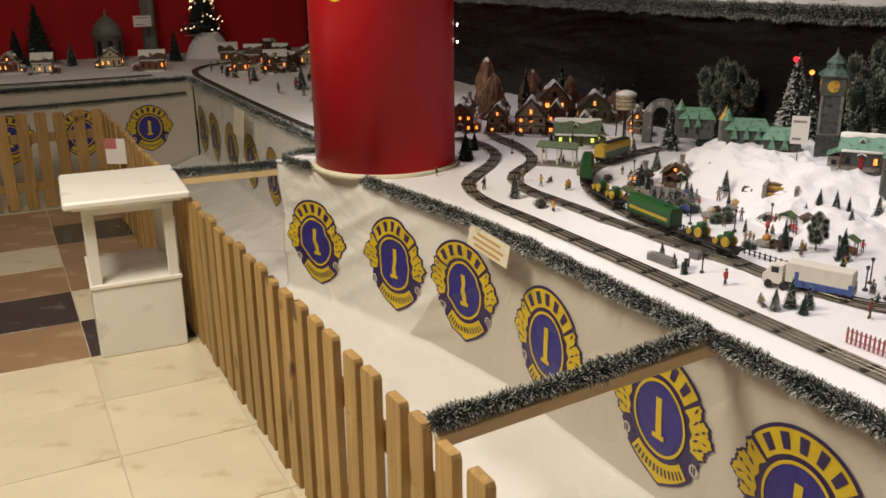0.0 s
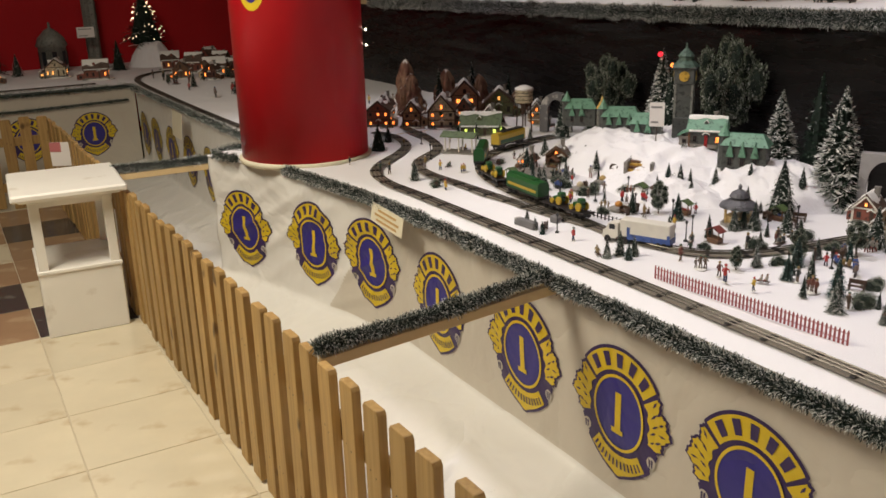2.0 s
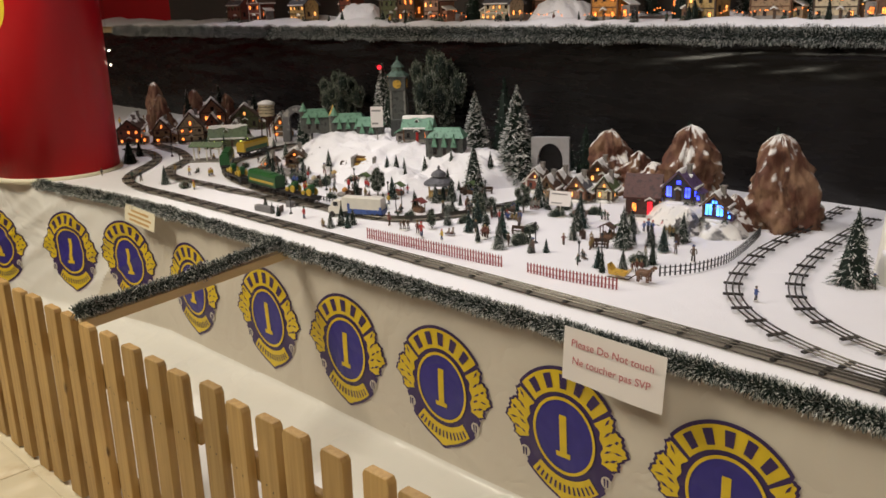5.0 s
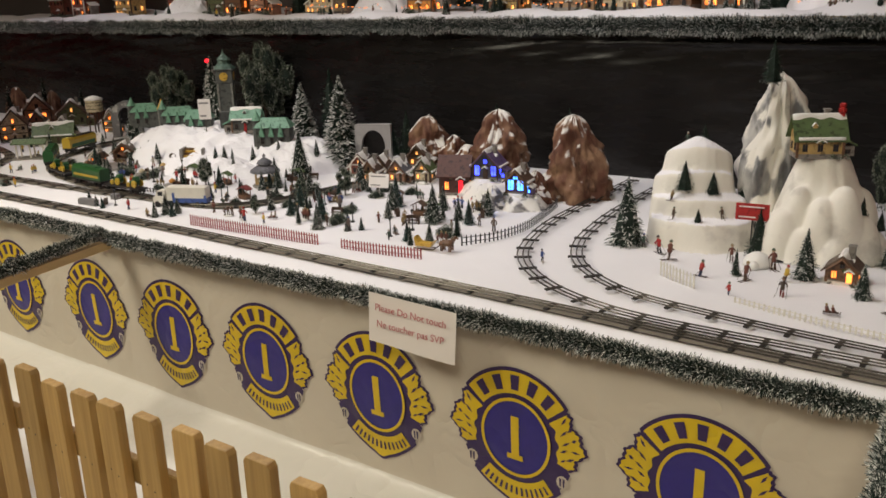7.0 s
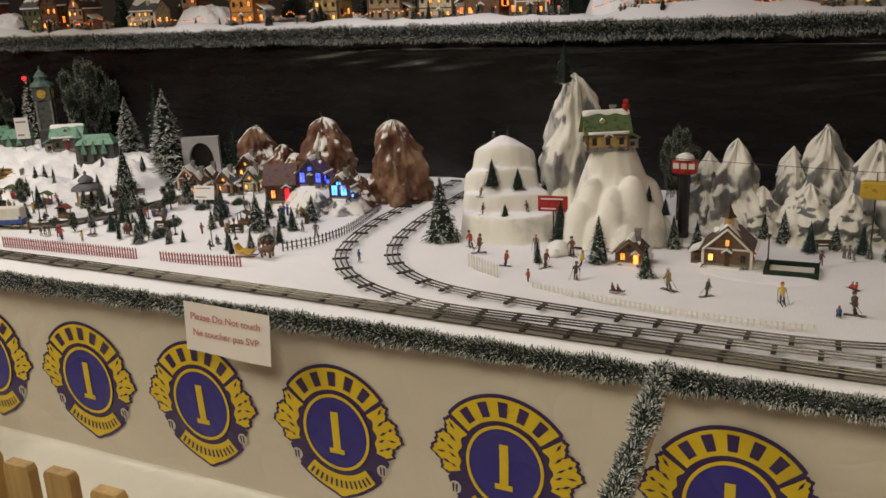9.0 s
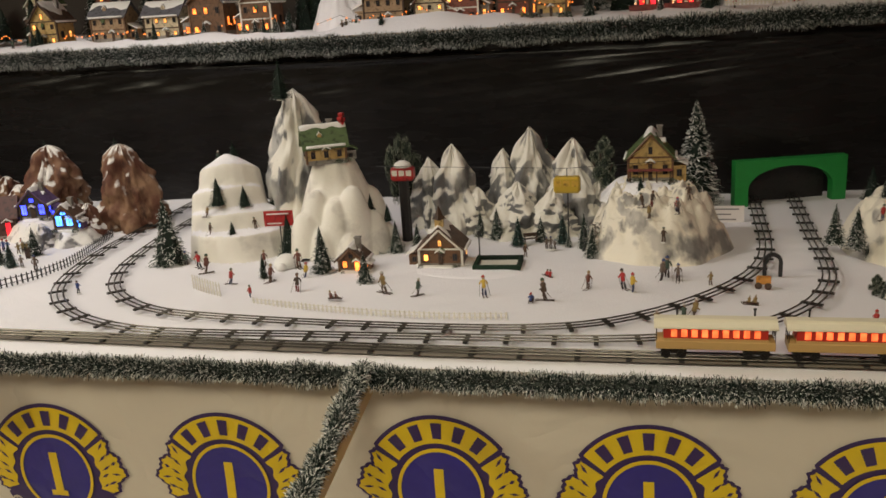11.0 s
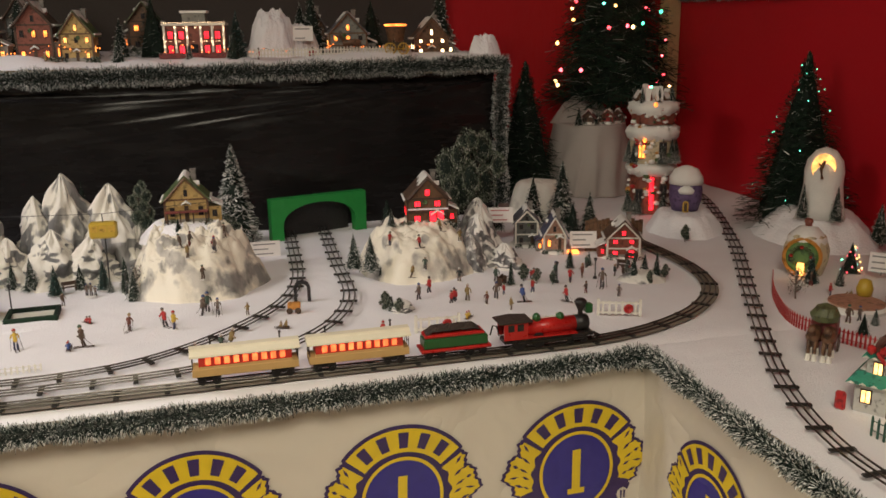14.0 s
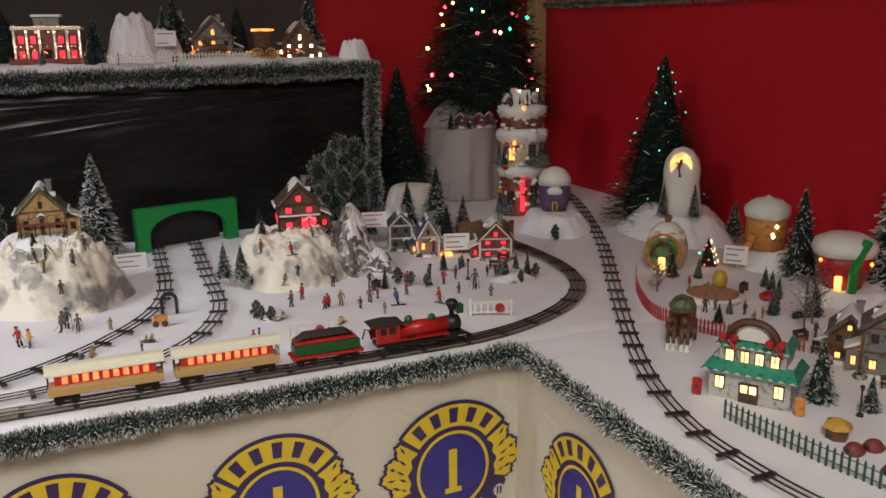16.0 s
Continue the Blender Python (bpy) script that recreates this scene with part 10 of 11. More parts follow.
for i, (x, y) in enumerate(((2.05, 2.92), (2.16, 2.72), (2.08, 2.40), (2.16, 3.15), (2.30, 2.75))):
    bm = bmesh.new()
    lathe(bm, [(0.03, 0.0), (0.034, 0.006), (0.026, 0.014), (0.01, 0.016)], 14, wobble=0.08, seed=i)
    lathe(bm, [(0.012, 0.014), (0.014, 0.026), (0.004, 0.034)], 10, 1, centre=(0.006, 0.004, 0), seed=i)
    o = tagged(part("model_stall", bm, [MAT["stone_base"], MAT[("yellow_wall", "cream_wall", "orange_wall", "brown_wall", "yellow_wall")[i]]], smooth=True), "tiny model market stall on a stone base", "model stall", "stalls")
    o.matrix_world = pose(x, y, TOP)

# ---- village on the raised platform ----
UP = 1.412
SHELF = [(-2.17, 0.12, 0.07, "brown_wall", "brown_roof", "white_glow"), (-1.82, 0.13, 0.09, "grey_wall", "grey_roof", "orange"), (-0.79, 0.10, 0.10, "yellow_wall", "green_roof", "warm"), (-0.645, 0.11, 0.13, "brick_wall", "brown_roof", "orange"), (-0.44, 0.12, 0.11, "brick_wall", "grey_roof", "warm"), (-0.315, 0.11, 0.08, "cream_wall", "brown_roof", "warm"), (0.42, 0.12, 0.12, "brown_wall", "brown_roof", "orange"), (0.64, 0.14, 0.13, "brown_wall", "grey_roof", "orange"), (1.42, 0.12, 0.10, "yellow_wall", "brown_roof", "warm"), (1.90, 0.13, 0.12, "orange_wall", "brown_roof", "orange"), (3.22, 0.13, 0.13, "brown_wall", "brown_roof", "orange"), (3.02, 0.11, 0.11, "pink_wall", "brown_roof", "warm"), (4.72, 0.13, 0.12, "brick_wall", "brown_roof", "orange")]
for i, (y, w, h, wm, rf, g) in enumerate(SHELF):
    house(pose(3.30, y, UP, 0, 0, -95), w * 1.15, 0.11, h * 1.15, 0.075, wm, rf, "glazed model house with bright lit windows on the raised platform", g, 3, 2, 0.7, seed=200 + i, group="raised village houses")
for i, (y, h, wm) in enumerate(((-0.10, 0.13, "tan_wall"), (0.90, 0.11, "cream_wall"), (1.16, 0.12, "tan_wall"), (2.62, 0.10, "cream_wall"), (3.45, 0.14, "green_wall"), (4.35, 0.12, "yellow_wall"), (5.1, 0.13, "brick_wall"))):
    house(pose(3.38, y, UP, 0, 0, -92), 0.17, 0.11, h, 0.05, wm, "grey_roof", "wide pale glazed model building on the raised platform", "warm" if i % 2 else "black_pane", 4, 2, 0.6, seed=240 + i, gable_front=False, group="raised village houses")
for i, (y, w, h, wm) in enumerate(((-2.28, 0.10, 0.08, "brick_wall"), (-1.72, 0.09, 0.10, "brown_wall"), (-1.02, 0.12, 0.13, "brown_wall"), (-0.55, 0.10, 0.15, "darkgrey_wall"), (-0.20, 0.10, 0.14, "yellow_wall"), (0.28, 0.12, 0.15, "brick_wall"), (0.78, 0.12, 0.17, "brown_wall"), (1.30, 0.12, 0.15, "brick_wall"), (1.64, 0.13, 0.16, "cream_wall"), (2.10, 0.12, 0.15, "brown_wall"), (2.48, 0.12, 0.14, "pink_wall"), (2.82, 0.12, 0.16, "brick_wall"), (3.62, 0.13, 0.15, "brown_wall"), (4.10, 0.13, 0.15, "brick_wall"))):
    house(pose(3.58, y, UP + 0.03, 0, 0, -94), w, 0.10, h, 0.07, wm, ("brown_roof", "grey_roof", "green_roof")[i % 3], "tall glazed model house in the back row of the raised village", ("orange", "warm")[i % 2], 2, 2, 0.6, seed=260 + i, group="raised village houses")
bm = bmesh.new()
sheet(bm, 120, 6, lambda u, v: (3.46 + 0.38 * v, -2.36 + 6.7 * u, UP + 0.030 * min(1, v * 4) + 0.004 + 0.012 * noise.noise((u * 40, v * 5, 3))))
bmesh.ops.reverse_faces(bm, faces=bm.faces)
tagged(part("snow_bank", bm, MAT["batting"], smooth=True), "long white snow bank behind the raised village", "snow bank")
ob = base("model_mansion", pose(3.32, -1.22, UP + 0.012, 0, 0, -98), "white model mansion outlined with tiny bright lights", "model house")
bm = bmesh.new()
box(bm, -0.115, 0.115, -0.05, 0.05, 0, 0.125, bevel=0.002)
part("wall", bm, MAT["brick_wall"], ob)
bm = bmesh.new()
box(bm, -0.122, 0.122, -0.057, 0.057, 0.125, 0.134, bevel=0.002)
part("cornice", bm, MAT["white_wall"], ob)
bm = bmesh.new()
box(bm, -0.045, 0.045, -0.03, 0.03, 0.134, 0.172, bevel=0.002)
tw = part("attic", bm, MAT["grey_wall"], ob)
bm = bmesh.new()
box(bm, -0.052, 0.052, -0.037, 0.037, 0.172, 0.182, bevel=0.002)
part("attic_roof", bm, MAT["glaze_snow"], tw)
for z in (0.022, 0.076):
    for x in (-0.09, -0.048, 0.048, 0.09):
        window(ob, x, z, 0.017, 0.027, -0.05, "red_glow")
bm = bmesh.new()
box(bm, -0.013, 0.013, -0.053, -0.049, 0, 0.055)
part("door", bm, MAT["black_pane"], ob)
bm = bmesh.new()
rnd = random.Random(4)
for k in range(150):
    x, z = (-0.118 + 0.236 * k / 27, 0.137) if k < 28 else (rnd.choice((-0.113, -0.07, -0.026, 0.026, 0.07, 0.113)) + rnd.uniform(-0.003, 0.003), rnd.uniform(0.008, 0.13)) if k < 110 else (rnd.uniform(-0.11, 0.11), rnd.choice((0.066, 0.118, 0.012)))
    lathe(bm, [(0.0004, -0.0016), (0.0016, 0), (0.0004, 0.0016)], 5, centre=(x, -0.0585 if k < 28 else -0.0545, z))
part("light_string", bm, MAT["white_bulbs"], ob)
for x in (-0.113, -0.07, -0.026, 0.026, 0.07, 0.113):
    bm = bmesh.new()
    box(bm, x - 0.004, x + 0.004, -0.0535, -0.049, 0.0, 0.124)
    part("pilaster", bm, MAT["white_wall"], bpy.data.objects["model_mansion"])
bm = bmesh.new()
box(bm, -0.135, 0.135, -0.075, -0.06, 0.0, 0.022, bevel=0.003)
part("red_hedge", bm, MAT["red_roof"], bpy.data.objects["model_mansion"])
ob = base("model_lantern", pose(3.28, -2.02, UP), "brown barrel-shaped model brazier with glowing rim", "model lantern")
bm = bmesh.new()
lathe(bm, [(0.028, 0), (0.030, 0.05), (0.042, 0.12), (0.044, 0.126)], 18)
part("barrel", bm, MAT["brown_wall"], ob, smooth=True)
bm = bmesh.new()
lathe(bm, [(0.045, 0.126), (0.047, 0.130), (0.045, 0.134), (0.02, 0.135)], 18)
part("rim", bm, MAT["orange"], ob)
for x, y, r, h, s in ((3.36, -1.52, 0.085, 0.18, 301), (3.40, -1.62, 0.08, 0.13, 302), (3.42, 0.10, 0.12, 0.16, 303), (3.45, 3.85, 0.16, 0.10, 304), (3.45, 2.28, 0.16, 0.10, 305)):
    mound("snow_batting", x, y, r, r * 1.3, h, "white cotton snow heap on the raised platform", "batting", "snow bank", z=UP, plateau=0.30, rough=0.12, steep=2.1, seed=s, puff=0.035)
card(3.30, -1.64, UP + 0.06, 0.08, 0.06, -98, "white printed card in the raised village", 2)
mound("snow_batting", 3.20, -2.38, 0.07, 0.07, 0.075, "fluffy white snow ball at the platform corner", "batting", "snow bank", z=UP, plateau=0.35, rough=0.12, steep=2.2, seed=307, puff=0.035)
for x, y, h, k in ((3.38, -1.38, 0.20, "blue"), (3.40, -0.93, 0.18, "frosted"), (3.44, -0.56, 0.26, "frosted"), (3.40, -0.22, 0.20, "white"), (3.42, 0.28, 0.22, "dark"), (3.40, 0.52, 0.24, "dark"), (3.44, -1.95, 0.24, "dark"), (3.46, -2.26, 0.30, "frosted"), (3.45, 1.62, 0.24, "dark"), (3.44, 2.05, 0.2, "frosted"), (3.45, 2.9, 0.24, "dark"), (3.50, -1.05, 0.26, "dark"), (3.50, -1.70, 0.28, "frosted")):
    pine(k, x, y, h, UP)
ob = base("model_fence", pose(3.165, -1.42, UP + 0.014), "white model picket fence on the raised platform", "model fence")
for k in range(44):
    o = new("slat", SLAT["white_wall"])
    o.parent = ob
    o.matrix_basis = pose(0, -0.013 * k, 0, 0, 0, 90) @ Matrix.Diagonal((1.2, 1, 0.036, 1))
for z in (0.01, 0.025):
    bm = bmesh.new()
    box(bm, 0.001, 0.003, -0.57, 0.01, z - 0.002, z + 0.002)
    part("rail", bm, MAT["white_wall"], ob)
ob = base("model_horse", pose(3.20, -1.82, UP + 0.014, 0, 0, 175) @ Matrix.Diagonal((1.25, 1.25, 1.25, 1)), "small brown model horse by the white fence", "model horse")
bm = bmesh.new()
lathe(bm, [(0.004, -0.03), (0.011, -0.024), (0.011, 0.018), (0.006, 0.028)], 10)
bmesh.ops.transform(bm, matrix=pose(0, 0, 0.040, 90), verts=bm.verts)
tube(bm, [(0, -0.022, 0.044), (0, -0.036, 0.062), (0, -0.046, 0.057)], 0.006, 8)
for y in (-0.018, 0.02):
    for x in (-0.005, 0.005):
        tube(bm, [(x, y, 0.036), (x, y, 0.0)], 0.003, 6)
part("body", bm, MAT["brown_wall"], ob, smooth=True)
ob = base("model_carriage", pose(3.18, -2.00, UP + 0.014, 0, 0, 175) @ Matrix.Diagonal((1.2, 1.2, 1.2, 1)), "tiny dark model carriage with gold wheels", "model carriage")
bm = bmesh.new()
box(bm, -0.014, 0.014, -0.03, 0.03, 0.020, 0.042, bevel=0.004)
part("body", bm, MAT["dark_wood"], ob)
for x in (-0.017, 0.017):
    for y in (-0.022, 0.022):
        bm = bmesh.new()
        tube(bm, [(0.018 * math.cos(a * math.pi / 8), 0, 0.018 * math.sin(a * math.pi / 8)) for a in range(17)], 0.002, 5)
        for a in range(4):
            tube(bm, [(0.018 * math.cos(a * math.pi / 4), 0, 0.018 * math.sin(a * math.pi / 4)), (-0.018 * math.cos(a * math.pi / 4), 0, -0.018 * math.sin(a * math.pi / 4))], 0.001, 4)
        o = part("wheel", bm, MAT["gold"], ob)
        o.matrix_basis = pose(x, y, 0.020, 0, 0, 90)
for i, (y, k) in enumerate(((-0.02, "group"), (0.02, "group"), (1.55, "walk"), (2.15, "walk"), (2.35, "walk"), (2.75, "walk"), (2.50, "group"), (1.0, "walk"), (0.80, "walk"), (-0.68, "walk"), (-1.45, "walk"), (-1.66, "group"), (3.30, "walk"), (4.0, "group"))):
    figure(k, 3.19, y, 0.05, UP, i * 45)

bm = bmesh.new()
lathe(bm, [(0.0004, -0.003), (0.0026, -0.001), (0.0022, 0.001), (0.0004, 0.003)], 6)
BULB = mesh_of("bulb", bm, MAT["orange"])
for i in range(9):
    rnd = random.Random(1200 + i)
    y0 = -2.2 + 0.62 * i
    ob = base("light_string", pose(3.24, y0, UP + 0.004), "thin wire strung with tiny warm bulbs in the raised village", "string lights")
    pts = [(0.05 * noise.noise((k * 0.5, i, 1)), 0.05 * k, 0.03 + 0.07 * abs(noise.noise((k * 0.7, i, 5)))) for k in range(11)]
    bm = bmesh.new()
    tube(bm, pts, 0.0008, 4)
    part("wire", bm, MAT["iron"], ob)
    for k in range(20):
        a, b = Vector(pts[k // 2 % 10]), Vector(pts[k // 2 % 10 + 1])
        o = new("bulb", BULB)
        o.parent = ob
        o.matrix_basis = Matrix.Translation(a.lerp(b, rnd.random()))
for k in range(46):
    rnd = random.Random(1300 + k)
    y = rnd.uniform(-2.3, 4.2)
    pine(("frosted", "white", "slim", "dark")[k % 4], rnd.uniform(3.16, 3.24) if k % 3 else rnd.uniform(3.42, 3.52), y, rnd.uniform(0.06, 0.12) if k % 3 else rnd.uniform(0.16, 0.26), UP + (0 if k % 3 else 0.03))

# ---- far platform beyond the pillar ----
for i, (x, y, w, g) in enumerate(((1.30, 8.50, 0.20, "orange"), (1.02, 8.95, 0.18, "warm"), (0.45, 8.75, 0.16, "warm"), (0.20, 9.0, 0.16, "warm"), (2.20, 7.9, 0.18, "orange"), (2.35, 7.0, 0.16, "orange"), (2.05, 8.9, 0.16, "warm"), (2.6, 8.2, 0.18, "warm"), (2.5, 6.4, 0.16, "orange"))):
    house(pose(x, y, TOP, 0, 0, -12), w, 0.14, 0.10, 0.07, ("brick_wall", "cream_wall", "white_wall")[i % 3], "brown_roof", "small model house with glowing windows and snowy roof", g, 4, 1, 0.85, seed=400 + i, gable_front=bool(i % 2), group="far village houses")
for i, (x, y, h, k) in enumerate(((0.47, 9.45, 0.58, "dark"), (0.28, 9.5, 0.36, "dark"), (0.72, 9.3, 0.22, "frosted"), (1.62, 9.2, 0.30, "dark"), (1.9, 6.0, 0.16, "frosted"), (2.0, 6.6, 0.18, "frosted"), (2.1, 5.6, 0.15, "dark"), (1.85, 7.3, 0.13, "frosted"), (2.3, 5.9, 0.2, "frosted"), (2.45, 7.5, 0.24, "dark"), (2.7, 7.2, 0.2, "frosted"), (-0.3, 9.3, 0.4, "dark"))):
    pine(k, x, y, h)
lit_tree(1.98, 9.55, TOP + 0.2, 0.56, 1.35, "dark christmas tree dotted with white bulbs at the far wall", "white_bulbs", 70, 0.0050, 9, 0.1, 0.28, CROWNS["dark"][0])
mound("snow_batting", 2.00, 9.45, 0.24, 0.22, 0.24, "white snow heap under the far christmas tree", "batting", "snow bank", plateau=0.35, seed=411)
ob = base("model_pavilion", pose(1.08, 9.55, TOP), "grey domed model pavilion by the far wall", "model pavilion")
bm = bmesh.new()
lathe(bm, [(0.13, 0.0), (0.13, 0.24), (0.15, 0.25), (0.12, 0.33), (0.05, 0.40), (0.012, 0.42), (0.012, 0.46), (0.002, 0.48)], 16)
part("dome", bm, MAT["grey_wall"], ob, smooth=True)
for k in range(8):
    bm = bmesh.new()
    box(bm, -0.02, 0.02, -0.133, -0.128, 0.04, 0.2)
    o = part("arch_panel", bm, MAT["black_pane"], ob)
    o.matrix_basis = pose(0, 0, 0, 0, 0, 45 * k)
bm = bmesh.new()
sheet(bm, 40, 16, lambda u, v: ((0.06 + 0.012 * math.sin(u * 6.283 * 5)) * math.cos(u * 6.283), (0.04 + 0.012 * math.sin(u * 6.283 * 5)) * math.sin(u * 6.283), 2.3 * v))
o = tagged(part("hanging_drape", bm, MAT["grey_wall"], smooth=True), "narrow grey drape hanging before the far red wall", "drape")
o.matrix_world = pose(1.50, 9.75, TOP)
card(1.38, 9.35, TOP + 0.32, 0.16, 0.10, 0, "white card before the grey drape", 2, post=False, tilt=0)
bm = bmesh.new()
tube(bm, [(1.38, 9.356, TOP), (1.38, 9.356, TOP + 0.34)], 0.003, 6)
tagged(part("card_stick", bm, MAT["iron"]), "thin dark stick holding a white card", "stick")
for i in range(40):
    rnd = random.Random(900 + i)
    figure(("walk", "group", "sled")[i % 3], 1.72 + rnd.random() * 0.9, 5.0 + rnd.random() * 3.2, 0.055 + 0.03 * rnd.random(), yaw=rnd.random() * 360)

# ---- small clutter between the houses ----
def bench_mesh():
    bm = bmesh.new()
    box(bm, -0.022, 0.022, -0.006, 0.006, 0.012, 0.0145)
    box(bm, -0.022, 0.022, 0.0065, 0.009, 0.018, 0.030)
    for x in (-0.018, 0.018):
        box(bm, x - 0.0015, x + 0.0015, -0.006, 0.009, 0.0, 0.026)
    return mesh_of("bench", bm, MAT["dark_wood"])


def booth_mesh(seed):
    rnd = random.Random(seed)
    bm = bmesh.new()
    box(bm, -0.022, 0.022, -0.014, 0.014, 0, 0.018, 0, bevel=0.002)
    for x in (-0.02, 0.02):
        for y in (-0.012, 0.012):
            box(bm, x - 0.0014, x + 0.0014, y - 0.0014, y + 0.0014, 0.018, 0.042, 0)
    prism(bm, [(-0.028, 0.041), (0, 0.056), (0.028, 0.041), (0.028, 0.038), (0, 0.052), (-0.028, 0.038)], -0.018, 0.018, 1)
    for k in range(5):
        lathe(bm, [(0.003, 0.018), (0.004, 0.022), (0.001, 0.026)], 6, 2, centre=(-0.016 + 0.008 * k, rnd.uniform(-0.008, 0.006), 0))
    bmesh.ops.recalc_face_normals(bm, faces=bm.faces)
    return mesh_of("booth", bm, [MAT["brown_wall"], MAT[("green_roof", "red_roof", "brown_roof")[seed % 3]], MAT["figure"]])


def mossy_mesh(seed):
    me = clump_mesh(seed, [(0, 0, 0.22, 0.30), (0.28, 0.1, 0.16, 0.22), (-0.22, 0.16, 0.15, 0.2)])
    return me


BENCH, BOOTHS, MOSSY = bench_mesh(), [booth_mesh(k) for k in range(3)], [mossy_mesh(31), mossy_mesh(32)]


def clear(x, y, gap=0.05):
    return all((p.x - x) ** 2 + (p.y - y) ** 2 > gap * gap for p in TRACKS)


rnd = random.Random(77)
ZONES = [(2.0, 2.48, 1.86, 3.35, 90), (1.84, 2.5, 0.86, 1.66, 66), (1.98, 2.36, 1.66, 1.84, 12), (1.68, 1.78, 1.95, 2.6, 7), (1.70, 1.84, 3.0, 3.4, 4), (2.1, 2.7, 3.7, 4.2, 14), (2.02, 2.3, -2.6, -2.05, 11), (2.28, 2.5, -0.98, -0.76, 6), (1.1, 1.9, -3.15, -2.85, 18), (0.5, 0.9, -3.0, -2.6, 11)]
for x0, x1, y0, y1, count in ZONES:
    for k in range(count):
        for _ in range(30):
            x, y = rnd.uniform(x0, x1), rnd.uniform(y0, y1)
            if clear(x, y):
                break
        else:
            continue
        z = TOP + (0.03 if x > 2.36 and 2.3 < y < 3.2 else 0)
        what = rnd.random()
        if what < 0.30:
            pine(("frosted", "blue", "white", "slim")[rnd.randrange(4)], x, y, rnd.uniform(0.045, 0.11), z)
        elif what < 0.52:
            figure(("walk", "group", "sled", "walk")[rnd.randrange(4)], x, y, rnd.uniform(0.036, 0.05), z, rnd.uniform(0, 360))
        elif what < 0.60 and y > 0.5:
            o = tagged(new("model_booth", BOOTHS[k % 3]), "tiny brown model market booth with a pitched roof", "model stall", "market booths")
            o.matrix_world = pose(x, y, z, 0, 0, rnd.uniform(-110, -30))
        elif what < 0.72:
            o = tagged(new("model_bench", BENCH), "tiny dark wooden model bench on the snow", "model bench", "benches")
            o.matrix_world = pose(x, y, z, 0, 0, rnd.uniform(-150, -30))
        elif what < 0.92:
            s = rnd.uniform(0.05, 0.085)
            o = tagged(new("model_shrub", MOSSY[k % 2]), "small frosted grey-green model shrub", "model shrub", "shrubs")
            o.matrix_world = pose(x, y, z - 0.004, 0, 0, k * 40) @ Matrix.Diagonal((s, s, s, 1))
        else:
            street_lamp(x, y, 0.07, z)

# ---- signs ----
def words(text, size, mat, m, parent, name="lettering"):
    cu = bpy.data.curves.new("lettering", "FONT")
    cu.body, cu.size, cu.align_x, cu.extrude = text, size, "CENTER", 0.0004
    tmp = new("lettering_source", cu)
    bpy.context.view_layer.update()
    me = bpy.data.meshes.new_from_object(tmp)
    bpy.data.objects.remove(tmp)
    me.materials.clear()
    me.materials.append(mat)
    o = new(name, me)
    o.parent = parent
    o.matrix_basis = m
    return o


sign = base("paper_sign", pose(1.437, 0.612, 0.752, 0, 0, -90) @ pose(0, 0, 0, -3, 1.5, 0), "white paper notice with red lettering taped to the garland", "sign")
bm = bmesh.new()
sheet(bm, 14, 8, lambda u, v: (-0.143 + 0.286 * u, 0.004 * math.sin(u * 5 + 1) * (1 - v), -0.14 + 0.14 * v))
bmesh.ops.recalc_face_normals(bm, faces=bm.faces)
part("sheet", bm, MAT["paper"], sign, smooth=True)
words("Please Do Not touch", 0.027, MAT["ink_red"], pose(0, -0.006, -0.045, 90), sign)
words("Ne toucher pas SVP", 0.027, MAT["ink_red"], pose(0, -0.006, -0.090, 90), sign)
small = base("paper_sign", pose(1.435, 2.965, 0.725, 0, 0, -90) @ pose(0, 0, 0, -8, 3, 0), "small cream card with faded print on the garland", "sign")
bm = bmesh.new()
box(bm, -0.13, 0.13, -0.001, 0.001, -0.075, 0)
part("sheet", bm, MAT["paper_cream"], small)
for z, w in ((-0.02, 0.15), (-0.04, 0.2), (-0.06, 0.17)):
    bm = bmesh.new()
    box(bm, -w / 2, w / 2, -0.002, -0.0011, z - 0.005, z + 0.004)
    part("print_bar", bm, MAT["coach_tan"], small)
far = base("paper_sign", pose(1.39, 6.0, 0.74, 0, 0, -90) @ pose(0, 0, 0, -6, 0, 0), "white paper card hanging on the far garland", "sign")
bm = bmesh.new()
box(bm, -0.12, 0.12, -0.001, 0.001, -0.17, 0)
part("sheet", bm, MAT["paper_cream"], far)
note = base("fence_sign", pose(0.66, 5.95, 0.63, 0, 0, -30), "white and red folded card propped on the fence", "sign")
bm = bmesh.new()
box(bm, -0.09, 0.09, -0.002, 0.002, -0.15, 0.0)
part("sheet", bm, MAT["paper"], note)
bm = bmesh.new()
box(bm, -0.09, -0.02, -0.004, -0.0021, -0.06, 0.0)
part("red_corner", bm, MAT["ink_red"], note)

# trim along the top of the red wall
garland([(3.78, -3.62, 1.66), (2.5, -3.62, 1.65), (0.8, -3.62, 1.66)], 0.03, "thin silvery tinsel garland along the red wall", "tinsel_white", 2500, 15)

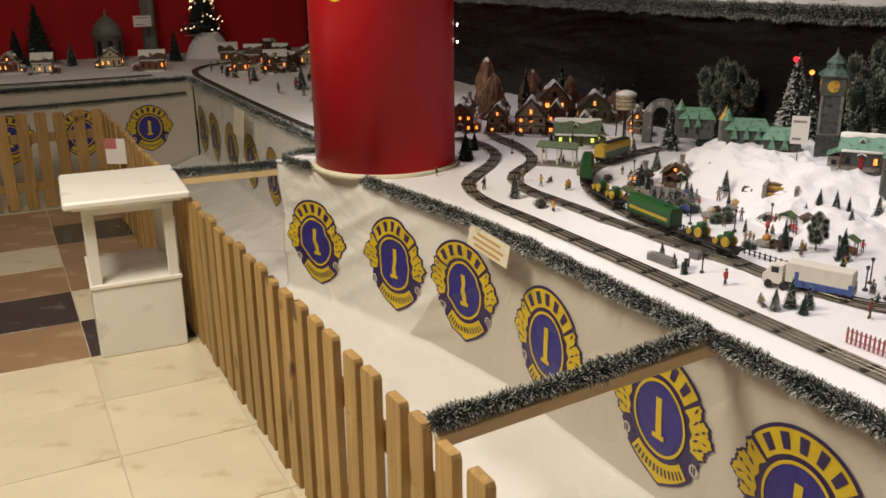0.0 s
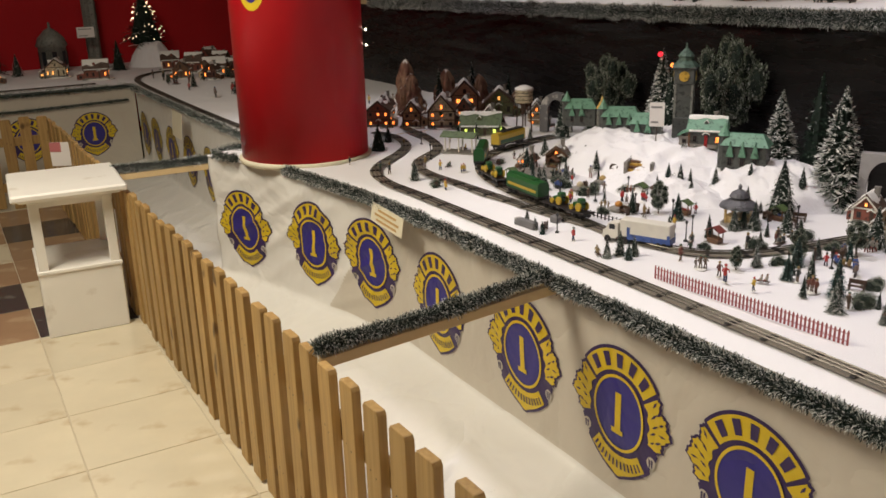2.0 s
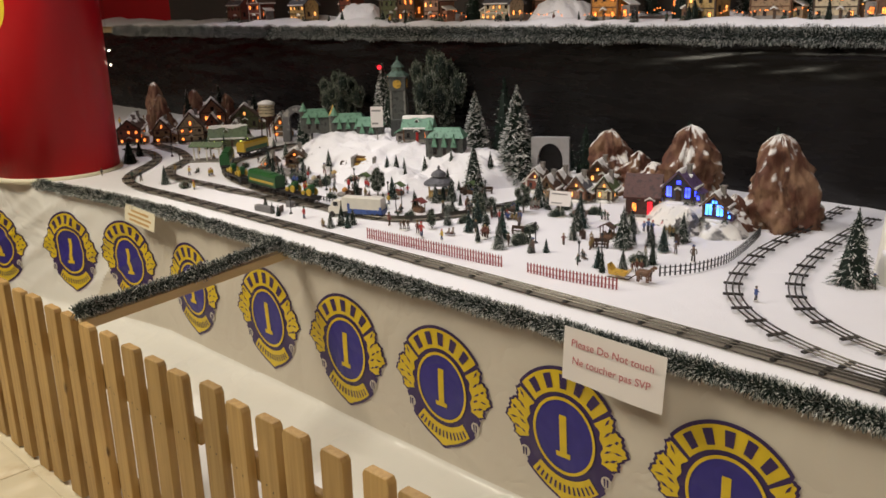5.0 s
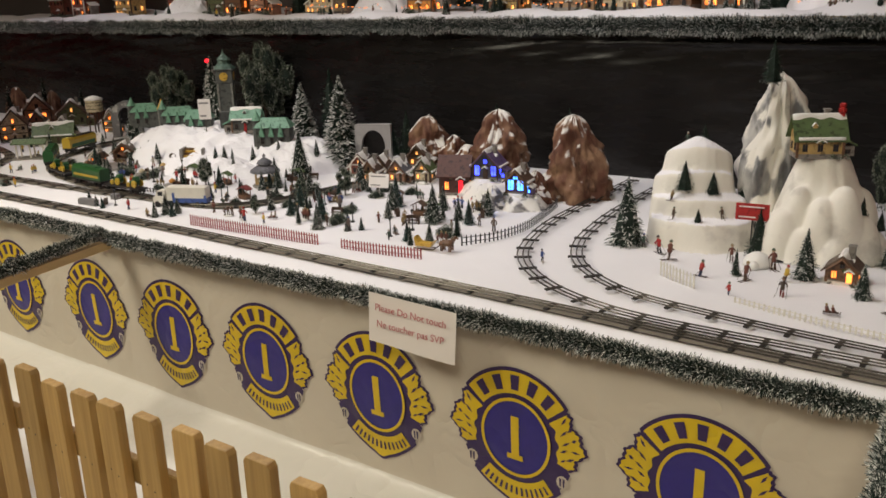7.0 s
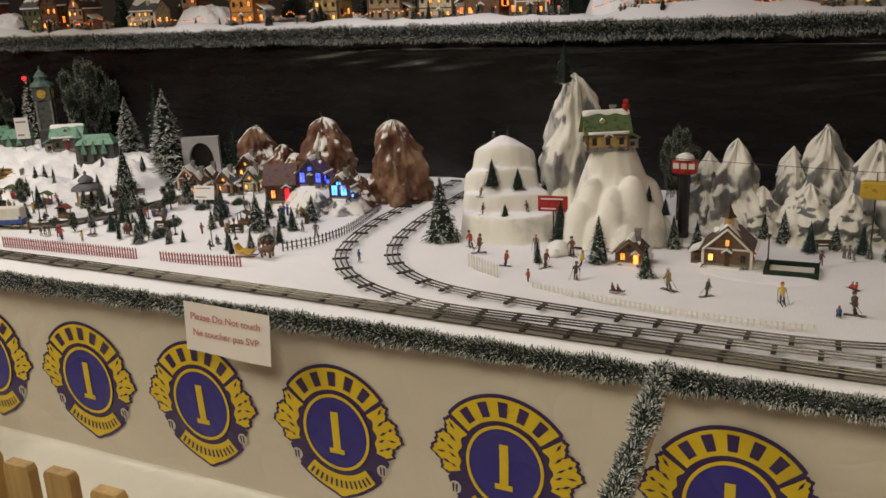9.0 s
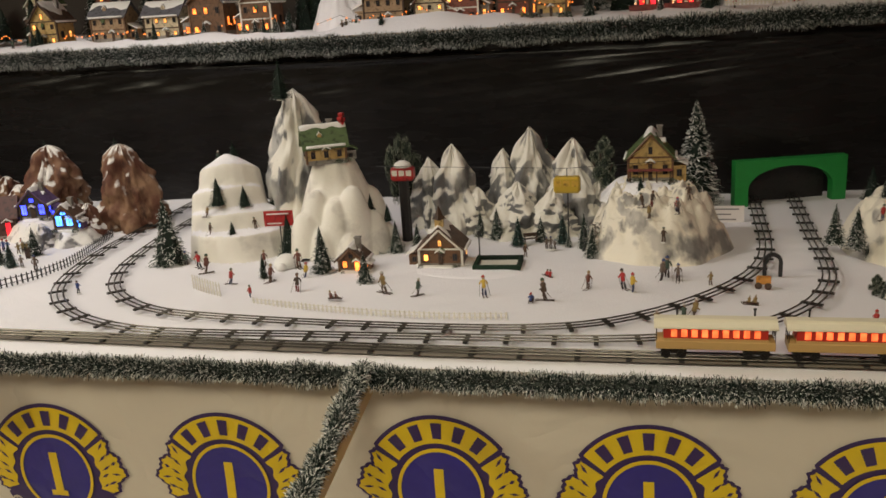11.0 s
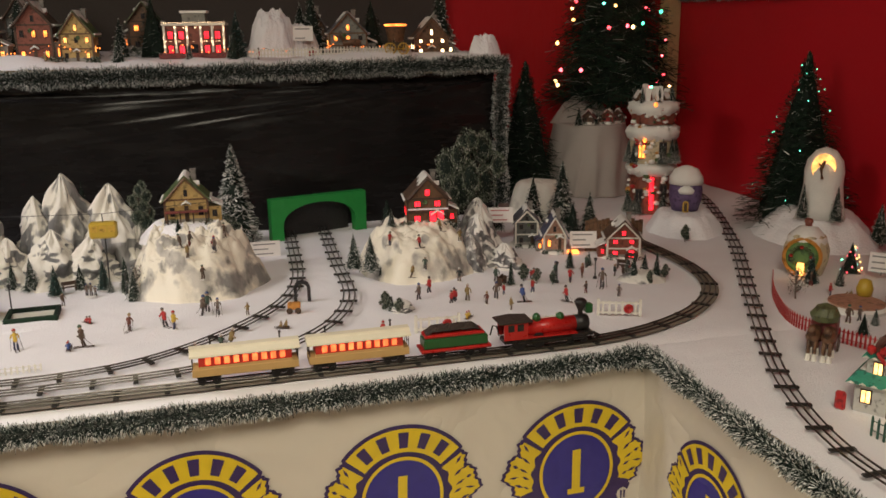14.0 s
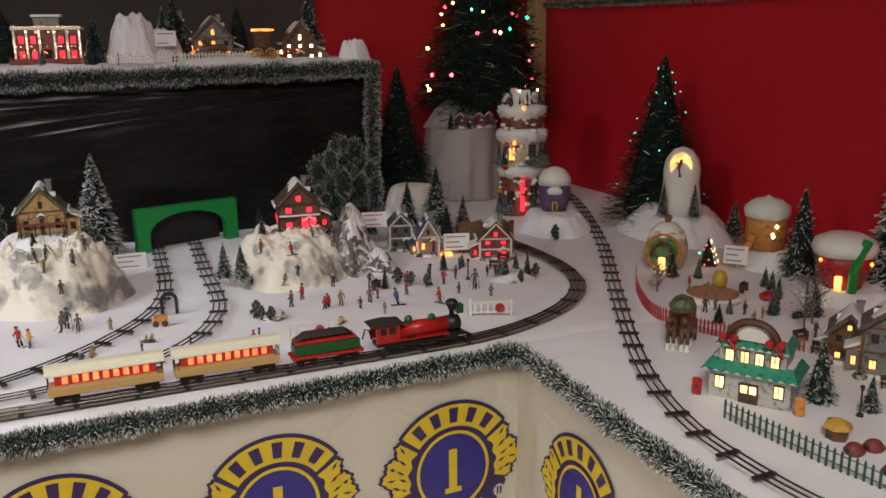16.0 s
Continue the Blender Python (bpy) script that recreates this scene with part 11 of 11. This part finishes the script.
# ---- unseen ceiling frames round the area lamps; the far one is added with its fill ----
def fitting(x, y, w, d, label):
    ob = base("ceiling_light", pose(x, y, 3.22), label, "ceiling light")
    bm = bmesh.new()
    for x0, x1, y0, y1 in ((-w / 2 - 0.03, w / 2 + 0.03, -d / 2 - 0.03, -d / 2), (-w / 2 - 0.03, w / 2 + 0.03, d / 2, d / 2 + 0.03), (-w / 2 - 0.03, -w / 2, -d / 2, d / 2), (w / 2, w / 2 + 0.03, -d / 2, d / 2)):
        box(bm, x0, x1, y0, y1, -0.02, 0.08)
    part("frame", bm, MAT["white"], ob)


fitting(-0.6, 3.2, 1.2, 1.2, "square white ceiling light over the aisle")
fitting(-1.0, -0.95, 1.2, 1.2, "square white ceiling light over the aisle")
fitting(0.6, 7.2, 1.2, 1.2, "unseen square white frame added round the far fill lamp")

# ---- floor tiles ----
def tile_mesh(mat):
    bm = bmesh.new()
    box(bm, 0.002, 0.448, 0.002, 0.448, -0.008, 0.0, bevel=0.0015)
    return mesh_of("tile", bm, MAT[mat])


TILE = {k: tile_mesh(k) for k in ("tile", "tile_brown", "tile_dark")}
rnd = random.Random(11)
DARK = {(-1, 11), (0, 10), (0, 14), (-2, 12), (-3, 11), (1, 13)}
BROWN = {(-1, 12), (0, 12), (-1, 14), (0, 13), (-2, 13), (1, 14), (-1, 15), (0, 15), (1, 15), (-2, 14), (-2, 15), (-3, 13), (-3, 14), (-1, 10)}
for i in range(-4, 2):
    for j in range(2, 17):
        k = "tile_dark" if (i, j) in DARK else "tile_brown" if (i, j) in BROWN else "tile"
        o = new("tile", TILE[k])
        o.parent = floor
        o.location = (0.25 + 0.45 * (i - 0), 0.02 + 0.45 * j - 0.22, 0)
rest_v, rest_f = [], []
for i in range(-10, 3):
    for j in range(-9, 22):
        if -4 <= i < 2 and 2 <= j < 17:
            continue
        x, y = 0.25 + 0.45 * i, 0.02 + 0.45 * j - 0.22
        n = len(rest_v)
        rest_v += [(x + 0.002, y + 0.002, 0), (x + 0.448, y + 0.002, 0), (x + 0.448, y + 0.448, 0), (x + 0.002, y + 0.448, 0)]
        rest_f.append((n, n + 1, n + 2, n + 3))
me = bpy.data.meshes.new("tiles")
me.from_pydata(rest_v, [], rest_f)
me.materials.append(MAT["tile"])
o = new("tiles", me)
o.parent = floor
tagged(o, kind="stuff")
